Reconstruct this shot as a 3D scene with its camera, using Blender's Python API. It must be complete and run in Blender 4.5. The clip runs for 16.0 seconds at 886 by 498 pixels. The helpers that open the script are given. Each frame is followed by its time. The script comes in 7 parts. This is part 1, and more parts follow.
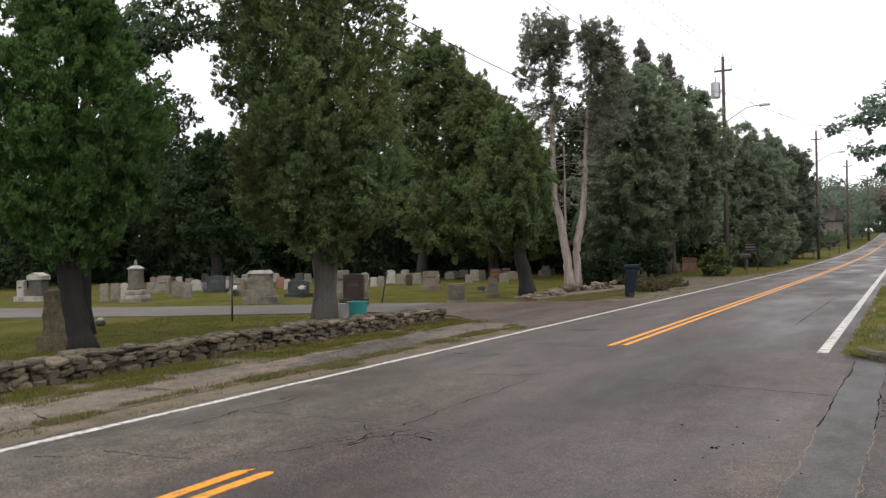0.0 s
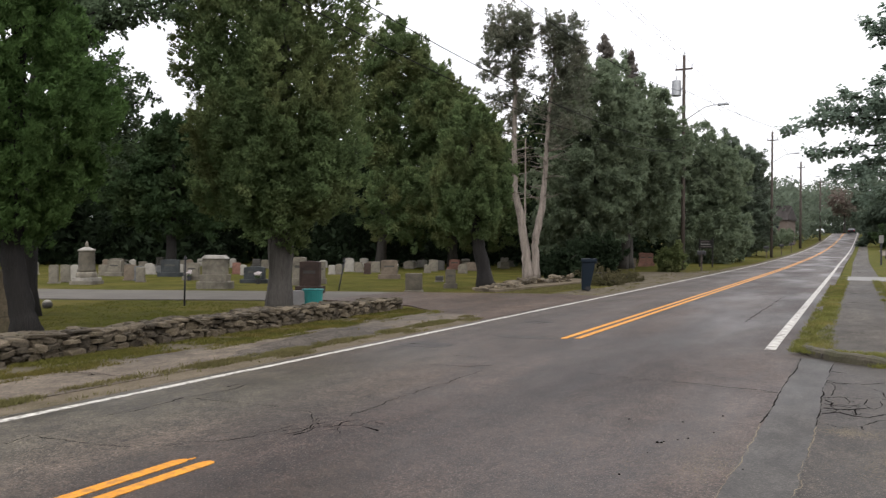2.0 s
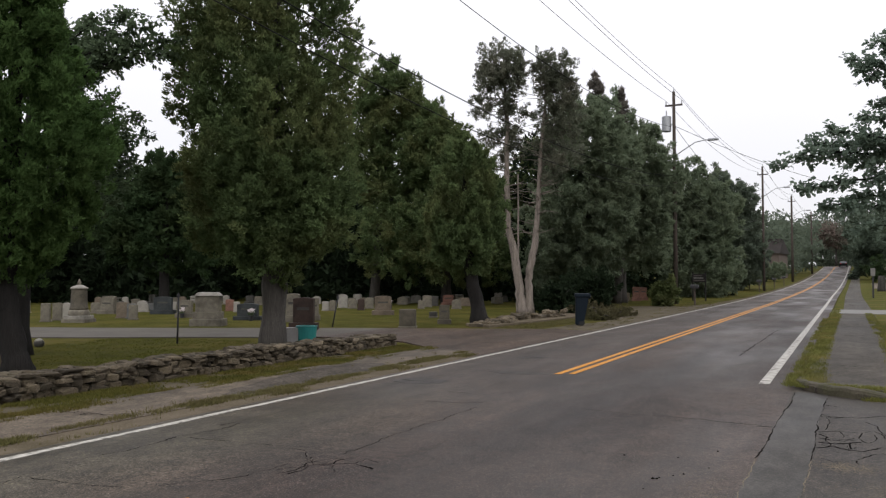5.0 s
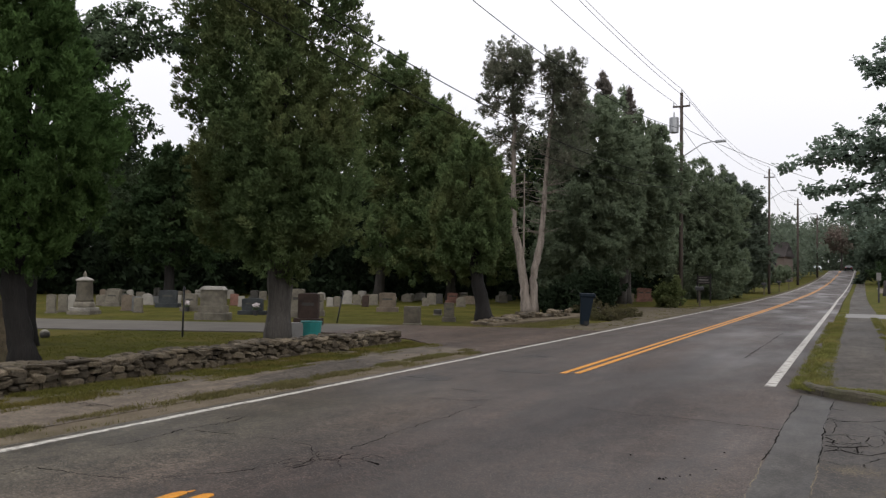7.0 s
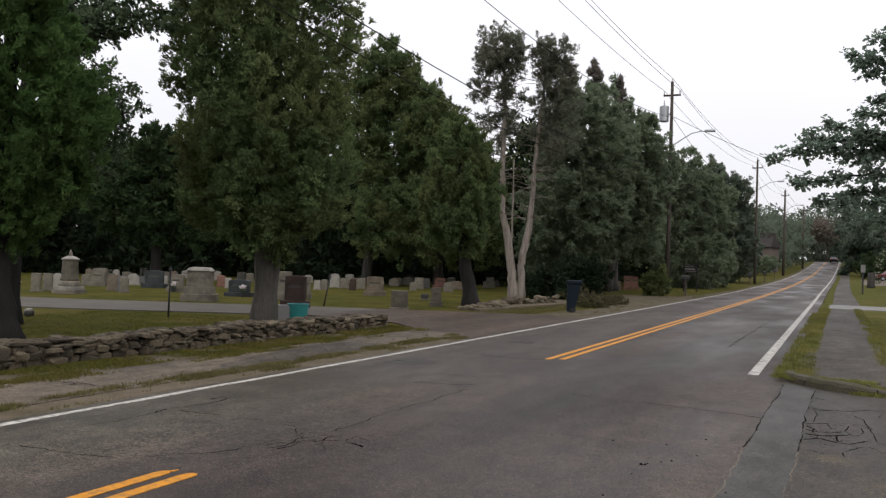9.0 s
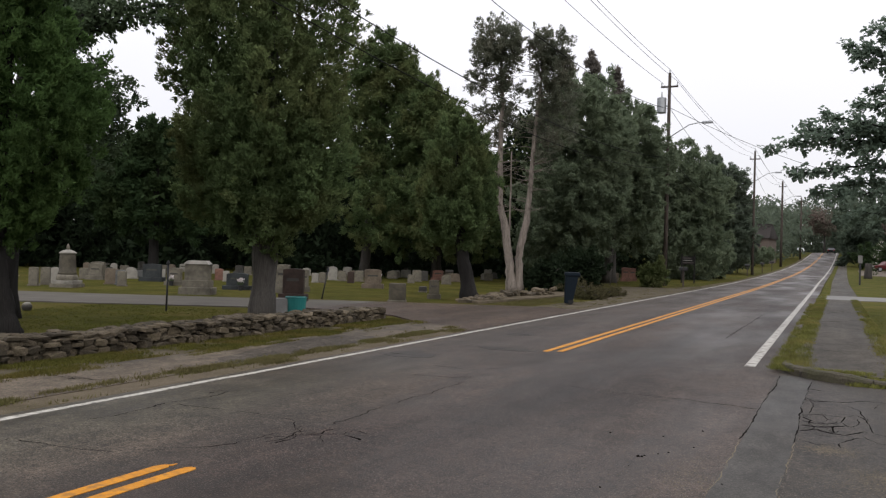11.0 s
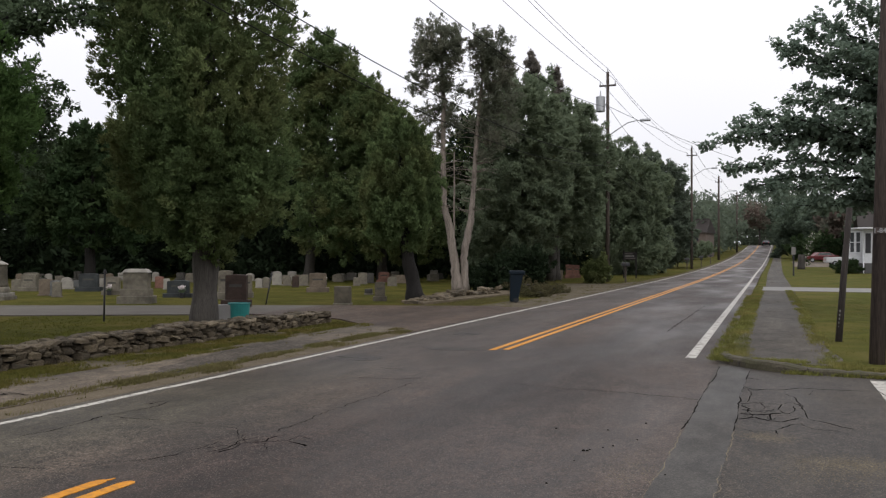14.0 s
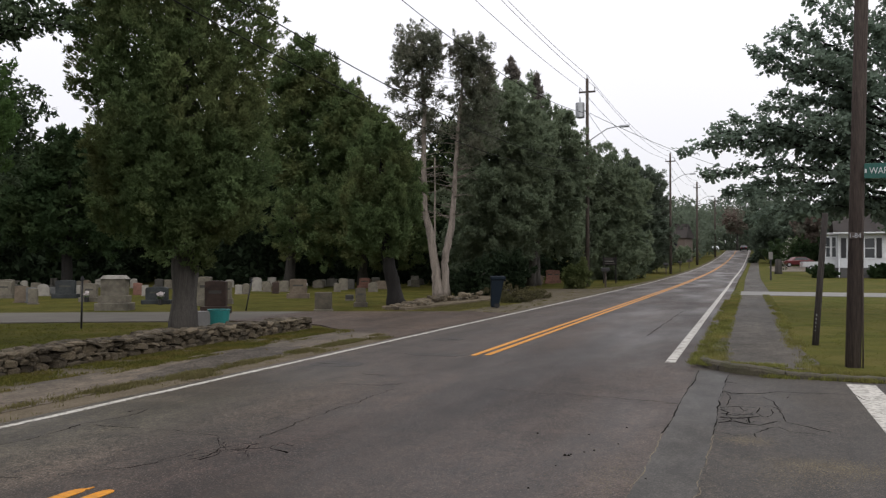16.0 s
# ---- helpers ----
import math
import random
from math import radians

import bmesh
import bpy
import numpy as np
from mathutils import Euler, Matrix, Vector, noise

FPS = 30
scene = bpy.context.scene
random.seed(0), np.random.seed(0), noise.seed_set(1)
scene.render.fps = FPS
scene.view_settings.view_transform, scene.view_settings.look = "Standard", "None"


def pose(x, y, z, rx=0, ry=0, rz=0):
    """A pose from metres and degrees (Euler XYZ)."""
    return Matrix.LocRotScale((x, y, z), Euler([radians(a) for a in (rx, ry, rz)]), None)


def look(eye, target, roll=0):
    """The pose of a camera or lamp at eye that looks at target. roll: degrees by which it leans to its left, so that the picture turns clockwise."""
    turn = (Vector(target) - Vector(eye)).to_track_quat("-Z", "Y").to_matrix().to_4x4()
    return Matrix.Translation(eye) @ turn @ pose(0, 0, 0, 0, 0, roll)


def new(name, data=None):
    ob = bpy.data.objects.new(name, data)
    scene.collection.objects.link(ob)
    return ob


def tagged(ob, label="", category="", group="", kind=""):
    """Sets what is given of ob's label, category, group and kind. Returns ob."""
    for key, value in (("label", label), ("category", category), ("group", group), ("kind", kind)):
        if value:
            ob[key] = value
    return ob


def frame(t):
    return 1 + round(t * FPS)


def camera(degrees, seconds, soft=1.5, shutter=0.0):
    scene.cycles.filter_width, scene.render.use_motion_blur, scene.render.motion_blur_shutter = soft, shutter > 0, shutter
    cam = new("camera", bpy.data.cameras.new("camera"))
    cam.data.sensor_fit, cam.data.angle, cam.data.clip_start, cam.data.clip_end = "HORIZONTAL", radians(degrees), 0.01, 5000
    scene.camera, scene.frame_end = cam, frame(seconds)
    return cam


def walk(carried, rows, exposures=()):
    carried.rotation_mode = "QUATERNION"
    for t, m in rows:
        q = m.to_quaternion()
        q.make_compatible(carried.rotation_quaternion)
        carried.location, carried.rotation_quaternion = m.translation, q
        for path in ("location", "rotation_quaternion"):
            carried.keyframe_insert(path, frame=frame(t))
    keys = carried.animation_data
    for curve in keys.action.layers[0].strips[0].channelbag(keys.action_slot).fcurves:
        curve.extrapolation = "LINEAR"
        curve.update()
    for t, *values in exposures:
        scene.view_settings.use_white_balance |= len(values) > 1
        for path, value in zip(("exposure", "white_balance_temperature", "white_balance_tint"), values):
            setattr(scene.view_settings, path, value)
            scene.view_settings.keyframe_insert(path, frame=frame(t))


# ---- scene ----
cam = camera(58.0, 16.0, 1.25, 0.5)
# seconds, place in metres, turn in degrees; the road runs along y, the eye stands over its right edge
PATH = [
    (0, -0.038, -0.08, 1.654, 90.312, 1.144, 30.108),
    (0.5, -0.029, -0.009, 1.646, 89.168, -0.471, 30.451),
    (1, -0.016, 0.005, 1.64, 88.91, -1.197, 29.21),
    (1.2, -0.016, 0.011, 1.64, 88.594, -1.061, 29.211),
    (1.5, -0.017, 0.021, 1.639, 88.66, -1.132, 29.159),
    (1.7, -0.015, 0.024, 1.644, 88.782, -0.64, 28.356),
    (2, -0.011, 0.028, 1.651, 89.565, -0.308, 27.297),
    (2.5, -0.005, 0.013, 1.648, 90.056, -0.045, 26.105),
    (3, -0.004, -0.003, 1.658, 91.433, -0.338, 26.784),
    (3.5, 0.002, -0.036, 1.662, 91.87, -0.806, 26.583),
    (4, 0.01, -0.039, 1.662, 91.895, -0.75, 25.938),
    (4.5, 0.003, -0.031, 1.658, 91.761, -0.481, 26.195),
    (4.7, 0.01, -0.02, 1.663, 92.035, -0.036, 26.727),
    (6.8, -0.022, -0.009, 1.656, 92.11, -0.116, 27.33),
    (7, -0.034, -0.024, 1.65, 91.953, -0.861, 27.123),
    (7.5, -0.03, -0.024, 1.652, 91.445, -1.635, 26.556),
    (8, -0.031, -0.022, 1.651, 91.713, -2.051, 26.364),
    (8.5, -0.029, -0.019, 1.646, 91.627, -1.766, 26.529),
    (9, -0.026, -0.015, 1.64, 90.905, -1.788, 26.267),
    (9.2, -0.019, -0.01, 1.639, 90.71, -1.79, 26.043),
    (11.3, -0.016, -0.024, 1.653, 90.352, -1.557, 26.115),
    (11.5, -0.02, -0.025, 1.643, 90.461, -1.744, 25.832),
    (12, -0.009, -0.025, 1.642, 90.589, -1.404, 25.12),
    (12.5, 0.003, -0.027, 1.644, 90.679, -1.07, 24.23),
    (13, -0.01, 0.053, 1.651, 90.398, -0.637, 23.332),
    (13.5, 0.001, 0.007, 1.649, 90.325, -0.428, 22.678),
    (14, 0.002, 0.017, 1.648, 90.489, -0.138, 22.249),
    (14.5, -0, 0.015, 1.648, 90.62, -0.226, 21.831),
    (15, -0.003, 0.014, 1.652, 90.723, -0.35, 21.621),
    (15.5, 0.002, 0.007, 1.652, 90.844, -0.286, 21.38),
    (16, 0, 0, 1.65, 90.891, 0, 20.861),
]
walk(cam, [(t, pose(x, y, z, rx, ry, rz)) for t, x, y, z, rx, ry, rz in PATH], [(0.0, 0.6), (0.5, 0.56), (1.0, 0.54), (1.5, 0.56), (2.0, 0.61), (2.5, 0.66), (3.0, 0.53), (3.5, 0.23), (4.5, 0.06), (7.0, 0.03), (16.0, 0.03)])

# ---- world and light: bright overcast ----
world = bpy.data.worlds.new("overcast_sky")
scene.world = world
world.use_nodes = True
wn, wl = world.node_tree.nodes, world.node_tree.links
wn.clear()
w_out = wn.new("ShaderNodeOutputWorld")
w_bg = wn.new("ShaderNodeBackground")
w_sky = wn.new("ShaderNodeTexSky")
w_sky.sky_type, w_sky.sun_disc = "NISHITA", False
w_sky.sun_elevation, w_sky.sun_rotation = radians(41), radians(148)
w_noise = wn.new("ShaderNodeTexNoise")
w_noise.inputs["Scale"].default_value, w_noise.inputs["Detail"].default_value = 1.6, 3
w_ramp = wn.new("ShaderNodeValToRGB")
w_ramp.color_ramp.elements[0].position, w_ramp.color_ramp.elements[1].position = 0.3, 0.72
w_ramp.color_ramp.elements[0].color = (9.45, 9.35, 9.95, 1)
w_ramp.color_ramp.elements[1].color = (10.8, 10.55, 10.9, 1)
w_mix = wn.new("ShaderNodeMixRGB")
w_mix.inputs[0].default_value = 0.9
wl.new(w_noise.outputs["Fac"], w_ramp.inputs[0])
wl.new(w_sky.outputs[0], w_mix.inputs[1])
wl.new(w_ramp.outputs[0], w_mix.inputs[2])
# an overcast dome: brightest overhead, dimmer towards the horizon
w_co, w_sep, w_dome, w_mul = wn.new("ShaderNodeTexCoord"), wn.new("ShaderNodeSeparateXYZ"), wn.new("ShaderNodeMapRange"), wn.new("ShaderNodeMixRGB")
w_dome.inputs[1].default_value, w_dome.inputs[2].default_value = 0.0, 1.0
w_dome.inputs[3].default_value, w_dome.inputs[4].default_value = 0.57, 1.27
w_mul.blend_type, w_mul.inputs[0].default_value = "MULTIPLY", 1.0
wl.new(w_co.outputs["Generated"], w_sep.inputs[0])
wl.new(w_sep.outputs["Z"], w_dome.inputs[0])
wl.new(w_mix.outputs[0], w_mul.inputs[1])
wl.new(w_dome.outputs[0], w_mul.inputs[2])
wl.new(w_mul.outputs[0], w_bg.inputs[0])
wl.new(w_bg.outputs[0], w_out.inputs[0])
w_bg.inputs[1].default_value = 0.145
sun = new("sun", bpy.data.lights.new("sun", "SUN"))
sun.data.energy, sun.data.angle, sun.data.color = 0.8, radians(45), (1.0, 0.97, 0.93)
sun.matrix_world = look((0, 0, 50), (-30, 48, 0))

# ---- materials ----
MATS = {}


def material(name, dark, light, scale=8.0, rough=0.8, bump=0.3, fine=60.0, spec=0.3, metal=0.0, stain=None, stain_scale=0.4, stain_amount=0.5, island=0.0, random_tone=0.0, bump_scale=0.01):
    """A procedural surface: grain of two scales between two colours, broad stains, relief, and tone by piece."""
    m = bpy.data.materials.new(name)
    m.use_nodes = True
    n, l = m.node_tree.nodes, m.node_tree.links
    b = n["Principled BSDF"]
    b.inputs["Roughness"].default_value, b.inputs["Metallic"].default_value = rough, metal
    b.inputs["Specular IOR Level"].default_value = spec
    geo = n.new("ShaderNodeTexCoord")
    big, small = n.new("ShaderNodeTexNoise"), n.new("ShaderNodeTexNoise")
    for node, s, d in ((big, scale, 5), (small, fine, 3)):
        node.inputs["Scale"].default_value, node.inputs["Detail"].default_value = s, d
        l.new(geo.outputs["Object"], node.inputs["Vector"])
    add = n.new("ShaderNodeMath")
    add.operation = "MULTIPLY_ADD"
    add.inputs[1].default_value = 0.5
    half = n.new("ShaderNodeMath")
    half.operation, half.inputs[1].default_value = "MULTIPLY", 0.5
    l.new(big.outputs["Fac"], half.inputs[0])
    l.new(small.outputs["Fac"], add.inputs[0])
    l.new(half.outputs[0], add.inputs[2])
    ramp = n.new("ShaderNodeValToRGB")
    ramp.color_ramp.elements[0].position, ramp.color_ramp.elements[1].position = 0.34, 0.66
    ramp.color_ramp.elements[0].color, ramp.color_ramp.elements[1].color = (*dark, 1), (*light, 1)
    l.new(add.outputs[0], ramp.inputs[0])
    colour = ramp.outputs[0]
    if stain:
        wide = n.new("ShaderNodeTexNoise")
        wide.inputs["Scale"].default_value, wide.inputs["Detail"].default_value = stain_scale, 4
        l.new(geo.outputs["Object"], wide.inputs["Vector"])
        cut = n.new("ShaderNodeMapRange")
        cut.inputs[1].default_value, cut.inputs[2].default_value, cut.inputs[4].default_value = 0.45, 0.68, stain_amount
        l.new(wide.outputs["Fac"], cut.inputs[0])
        mix = n.new("ShaderNodeMixRGB")
        mix.inputs[2].default_value = (*stain, 1)
        l.new(cut.outputs[0], mix.inputs[0])
        l.new(colour, mix.inputs[1])
        colour = mix.outputs[0]
    if island or random_tone:
        source = n.new("ShaderNodeNewGeometry").outputs["Random Per Island"] if island else n.new("ShaderNodeObjectInfo").outputs["Random"]
        span = island or random_tone
        tone = n.new("ShaderNodeMapRange")
        tone.inputs[3].default_value, tone.inputs[4].default_value = 1 - span, 1 + span
        l.new(source, tone.inputs[0])
        hsv = n.new("ShaderNodeHueSaturation")
        l.new(tone.outputs[0], hsv.inputs["Value"])
        l.new(colour, hsv.inputs["Color"])
        colour = hsv.outputs[0]
    l.new(colour, b.inputs["Base Color"])
    if bump:
        bp = n.new("ShaderNodeBump")
        bp.inputs["Strength"].default_value, bp.inputs["Distance"].default_value = bump, bump_scale
        l.new(add.outputs[0], bp.inputs["Height"])
        l.new(bp.outputs[0], b.inputs["Normal"])
    MATS[name] = m
    return m


def foliage(name, dark, light, tint, tint_scale=0.35, tint_amount=0.6, thin=0.25):
    """Leaves: tone by leaf, broad drifts of a second tint, and some light let through."""
    m = material(name, dark, light, scale=1.2, fine=14, rough=0.75, bump=0, spec=0.06, stain=tint, stain_scale=tint_scale, stain_amount=tint_amount, island=0.15)
    n, l = m.node_tree.nodes, m.node_tree.links
    b, out = n["Principled BSDF"], n["Material Output"]
    tr, mix = n.new("ShaderNodeBsdfTranslucent"), n.new("ShaderNodeMixShader")
    mix.inputs[0].default_value = thin
    l.new(b.inputs["Base Color"].links[0].from_socket, tr.inputs["Color"])
    l.new(b.outputs[0], mix.inputs[1])
    l.new(tr.outputs[0], mix.inputs[2])
    l.new(mix.outputs[0], out.inputs["Surface"])
    return m


def asphalt(name, dark, light, streak, wet=0.35, chips=0.4, lane=None, spec=0.3, grain=1.0):
    """Old road surface: wheel-track streaks along y, broad stains, stone speckle, and damp sheen that varies."""
    m = bpy.data.materials.new(name)
    m.use_nodes = True
    n, l = m.node_tree.nodes, m.node_tree.links
    b = n["Principled BSDF"]
    b.inputs["Specular IOR Level"].default_value = spec
    co = n.new("ShaderNodeTexCoord")

    def cloud(scale, detail, stretch):
        mp, t = n.new("ShaderNodeMapping"), n.new("ShaderNodeTexNoise")
        mp.inputs["Scale"].default_value = stretch
        t.inputs["Scale"].default_value, t.inputs["Detail"].default_value = scale, detail
        l.new(co.outputs["Object"], mp.inputs["Vector"])
        l.new(mp.outputs[0], t.inputs["Vector"])
        return t.outputs["Fac"]

    def spread(value, lo, hi, a, c):
        r = n.new("ShaderNodeMapRange")
        for i, k in enumerate((lo, hi, a, c)):
            r.inputs[1 + i].default_value = k
        l.new(value, r.inputs[0])
        return r.outputs[0]

    def mixed(kind, fac, one, two):
        x = n.new("ShaderNodeMixRGB")
        x.blend_type = kind
        for i, v in enumerate((fac, one, two)):
            if isinstance(v, (int, float)):
                x.inputs[i].default_value = v
            elif isinstance(v, tuple):
                x.inputs[i].default_value = (*v, 1)
            else:
                l.new(v, x.inputs[i])
        return x.outputs[0]

    tracks = cloud(1.0, 5, (0.9, 0.07, 1))
    stains = cloud(0.45, 6, (1, 0.6, 1))
    speck = cloud(58, 2, (1, 1, 1))
    grit = cloud(14, 5, (1, 0.8, 1))
    base = mixed("MIX", spread(tracks, 0.36, 0.64, 0, 1), dark, light)
    base = mixed("MIX", spread(stains, 0.48, 0.66, 0, 0.75), base, streak)
    if lane:
        axes, wander = n.new("ShaderNodeSeparateXYZ"), n.new("ShaderNodeMath")
        wander.operation, wander.inputs[1].default_value = "MULTIPLY_ADD", 1.5
        l.new(co.outputs["Object"], axes.inputs[0])
        l.new(cloud(0.9, 6, (1, 0.22, 1)), wander.inputs[0])
        l.new(axes.outputs["X"], wander.inputs[2])
        fade, along = n.new("ShaderNodeMath"), n.new("ShaderNodeMath")
        along.operation, along.inputs[1].default_value, fade.operation = "MULTIPLY_ADD", 4.0, "MULTIPLY"
        l.new(cloud(0.7, 4, (1, 1, 1)), along.inputs[0])
        l.new(axes.outputs["Y"], along.inputs[2])
        l.new(spread(wander.outputs[0], -5.2, -3.4, 0.75, 0), fade.inputs[0])
        l.new(spread(along.outputs[0], 9.0, 14.0, 1, 0.2), fade.inputs[1])
        base = mixed("MIX", fade.outputs[0], base, lane)
        shift, reach = n.new("ShaderNodeMath"), n.new("ShaderNodeMath")
        shift.operation, shift.inputs[1].default_value, reach.operation = "ADD", 1.5, "ABSOLUTE"
        l.new(wander.outputs[0], shift.inputs[0])
        l.new(shift.outputs[0], reach.inputs[0])
        base = mixed("MULTIPLY", 1.0, base, spread(reach.outputs[0], 0.4, 2.7, 0.76, 1.08))
    base = mixed("MULTIPLY", 1.0, base, spread(grit, 0.3, 0.7, 1 - 0.48 * grain, 1 + 0.56 * grain))
    base = mixed("MULTIPLY", 1.0, base, spread(cloud(3.2, 6, (1, 0.7, 1)), 0.32, 0.68, 0.68, 1.34))
    base = mixed("MULTIPLY", 1.0, base, spread(speck, 0.3, 0.7, 1 - 0.72 * grain, 1 + 0.95 * grain))
    base = mixed("MIX", spread(cloud(80, 1, (1, 1, 1)), 0.6, 0.68, 0, chips), base, (0.2, 0.185, 0.155))
    base = mixed("MULTIPLY", 1.0, base, spread(cloud(32, 2, (1, 1, 1)), 0.3, 0.72, 1 - 0.44 * grain, 1 + 0.55 * grain))
    damp = cloud(0.5, 6, (1, 0.28, 1))
    base = mixed("MULTIPLY", 1.0, base, spread(damp, 0.4, 0.64, 1.08, 0.82))
    l.new(base, b.inputs["Base Color"])
    l.new(spread(damp, 0.36, 0.66, 0.76, wet), b.inputs["Roughness"])
    bp = n.new("ShaderNodeBump")
    bp.inputs["Strength"].default_value, bp.inputs["Distance"].default_value = 0.4, 0.004
    l.new(speck, bp.inputs["Height"])
    l.new(bp.outputs[0], b.inputs["Normal"])
    MATS[name] = m
    return m


def bark(name, dark, light):
    """Bark with furrows that run up the stem."""
    m = material(name, dark, light, scale=2.2, fine=16, rough=0.95, bump=1.0, bump_scale=0.04)
    n, l = m.node_tree.nodes, m.node_tree.links
    mp = n.new("ShaderNodeMapping")
    mp.inputs["Scale"].default_value = (3.2, 3.2, 0.35)
    co = [x for x in n if x.bl_idname == "ShaderNodeTexCoord"][0]
    l.new(co.outputs["Object"], mp.inputs["Vector"])
    for x in n:
        if x.bl_idname == "ShaderNodeTexNoise":
            l.new(mp.outputs[0], x.inputs["Vector"])
    return m


def plain(name, colour, rough=0.6, metal=0.0, spec=0.4):
    return material(name, [c * 0.85 for c in colour], [min(1, c * 1.12) for c in colour], scale=6, fine=40, rough=rough, metal=metal, spec=spec, bump=0.1, bump_scale=0.003)


ASPHALT = asphalt("road_asphalt", (0.0176, 0.0116, 0.0091), (0.041, 0.0281, 0.0214), (0.0145, 0.01, 0.0087), 0.42, 0.5, (0.0395, 0.035, 0.0238), grain=0.95)
PATCH = asphalt("patch_asphalt", (0.0248, 0.0222, 0.0188), (0.0345, 0.0312, 0.0265), (0.0225, 0.0202, 0.017), 0.36, 0.15, grain=0.5)
TAR_PATCH = asphalt("tar_patch", (0.01544, 0.01207, 0.009537), (0.0221, 0.01747, 0.0141), (0.01326, 0.01038, 0.008144), 0.4)
SIDE_ASPHALT = asphalt("side_street_asphalt", (0.0185, 0.0148, 0.0112), (0.029, 0.0232, 0.0175), (0.025, 0.0188, 0.0122), 0.5)
MOUTH_ASPHALT = asphalt("drive_mouth_asphalt", (0.0355, 0.0252, 0.0192), (0.0535, 0.038, 0.029), (0.046, 0.0312, 0.022), 0.5, spec=0.12)
PATH_ASPHALT = asphalt("old_path_asphalt", (0.078, 0.0635, 0.048), (0.123, 0.1005, 0.0765), (0.048, 0.041, 0.033), 0.6, 0.12, spec=0.1, grain=0.5)
DRIVE = material("drive_asphalt", (0.08118, 0.07437, 0.064), (0.1213, 0.1112, 0.0952), scale=1.1, fine=50, rough=0.85, spec=0.08, bump=0.4, stain=(0.05057, 0.04499, 0.038), stain_scale=0.25, stain_amount=0.5)
MENDED = asphalt("mended_path_asphalt", (0.04, 0.034, 0.0275), (0.062, 0.0525, 0.0425), (0.032, 0.027, 0.022), 0.6, 0.2, spec=0.1)
SIDEWALK = asphalt("sidewalk_asphalt", (0.033, 0.0288, 0.0235), (0.06, 0.0525, 0.043), (0.026, 0.0225, 0.0182), 0.6, spec=0.1, grain=0.7)
CONCRETE = material("concrete", (0.1351, 0.1309, 0.1224), (0.1895, 0.1853, 0.1709), scale=3, fine=50, rough=0.85, bump=0.3)
FOUNDATION = material("painted_foundation", (0.06755, 0.06545, 0.06365), (0.09475, 0.09265, 0.08887), scale=3, fine=50, rough=0.85, bump=0.3)
CRACK = material("crack_filler", (0.0045, 0.0038, 0.0036), (0.013, 0.011, 0.0095), scale=14, rough=1.0, spec=0.05)
SAND = material("pale_sand", (0.1, 0.082, 0.055), (0.19, 0.158, 0.11), scale=6, fine=60, rough=0.95)
DIRT = material("verge_dirt", (0.074, 0.06, 0.042), (0.146, 0.12, 0.086), scale=2.5, fine=40, rough=0.95, bump=0.8, spec=0.05, stain=(0.058, 0.05, 0.026), stain_scale=1.2, stain_amount=0.45, bump_scale=0.02)
SHOULDER = material("shoulder_gravel", (0.062, 0.052, 0.037), (0.122, 0.103, 0.075), scale=2.5, fine=40, rough=0.95, bump=0.8, spec=0.05, stain=(0.045, 0.043, 0.018), stain_scale=1.2, stain_amount=0.45, bump_scale=0.02)
LAWN = material("lawn", (0.0285, 0.03, 0.0068), (0.073, 0.072, 0.0165), scale=1.5, fine=45, rough=0.9, spec=0.02, bump=1.0, stain=(0.088, 0.072, 0.021), stain_scale=0.45, stain_amount=0.75, bump_scale=0.03)
GARDEN_LAWN = material("garden_lawn", (0.034, 0.0375, 0.0095), (0.088, 0.09, 0.0215), scale=1.5, fine=45, rough=0.9, spec=0.02, bump=1.0, stain=(0.1, 0.084, 0.028), stain_scale=0.4, stain_amount=0.75, bump_scale=0.03)
WHITE_PAINT = material("white_road_paint", (0.328, 0.314, 0.276), (0.532, 0.506, 0.451), scale=5, fine=50, rough=0.6, bump=0.3, stain=(0.09, 0.083, 0.07), stain_scale=14, stain_amount=0.8)
WORN_WHITE = material("worn_white_paint", (0.3, 0.287, 0.252), (0.5, 0.476, 0.424), scale=5, fine=50, rough=0.6, bump=0.3, stain=(0.05, 0.043, 0.036), stain_scale=7, stain_amount=0.9)
YELLOW_PAINT = material("yellow_road_paint", (0.42, 0.165, 0.008), (0.58, 0.245, 0.014), scale=5, fine=50, rough=0.6, bump=0.3, stain=(0.156, 0.0938, 0.0391), stain_scale=15, stain_amount=0.6)
STONE = material("wall_stone", (0.027, 0.021, 0.0142), (0.168, 0.134, 0.09), scale=8, fine=42, rough=0.9, bump=0.9, stain=(0.0573, 0.0501, 0.0252), stain_scale=2.0, stain_amount=0.5, random_tone=0.5, bump_scale=0.03)
RUBBLE = material("wall_rubble", (0.022, 0.018, 0.0125), (0.115, 0.093, 0.064), scale=8, fine=42, rough=0.9, bump=0.9, stain=(0.055, 0.048, 0.026), stain_scale=2.0, stain_amount=0.5, island=0.4, bump_scale=0.03)
KERB = material("kerb_stone", (0.034, 0.0295, 0.0205), (0.085, 0.074, 0.052), scale=4, fine=40, rough=0.9, bump=0.7, stain=(0.04265, 0.04636, 0.01431), stain_scale=3, bump_scale=0.015)
BARK = bark("cedar_bark", (0.0306, 0.0275, 0.0245), (0.0796, 0.0723, 0.0643))
# near-black bark: the shade under the crowns is put into its colour
DARK_BARK = bark("shade_dark_bark", (0.0049, 0.0042, 0.00385), (0.01575, 0.014, 0.01225))
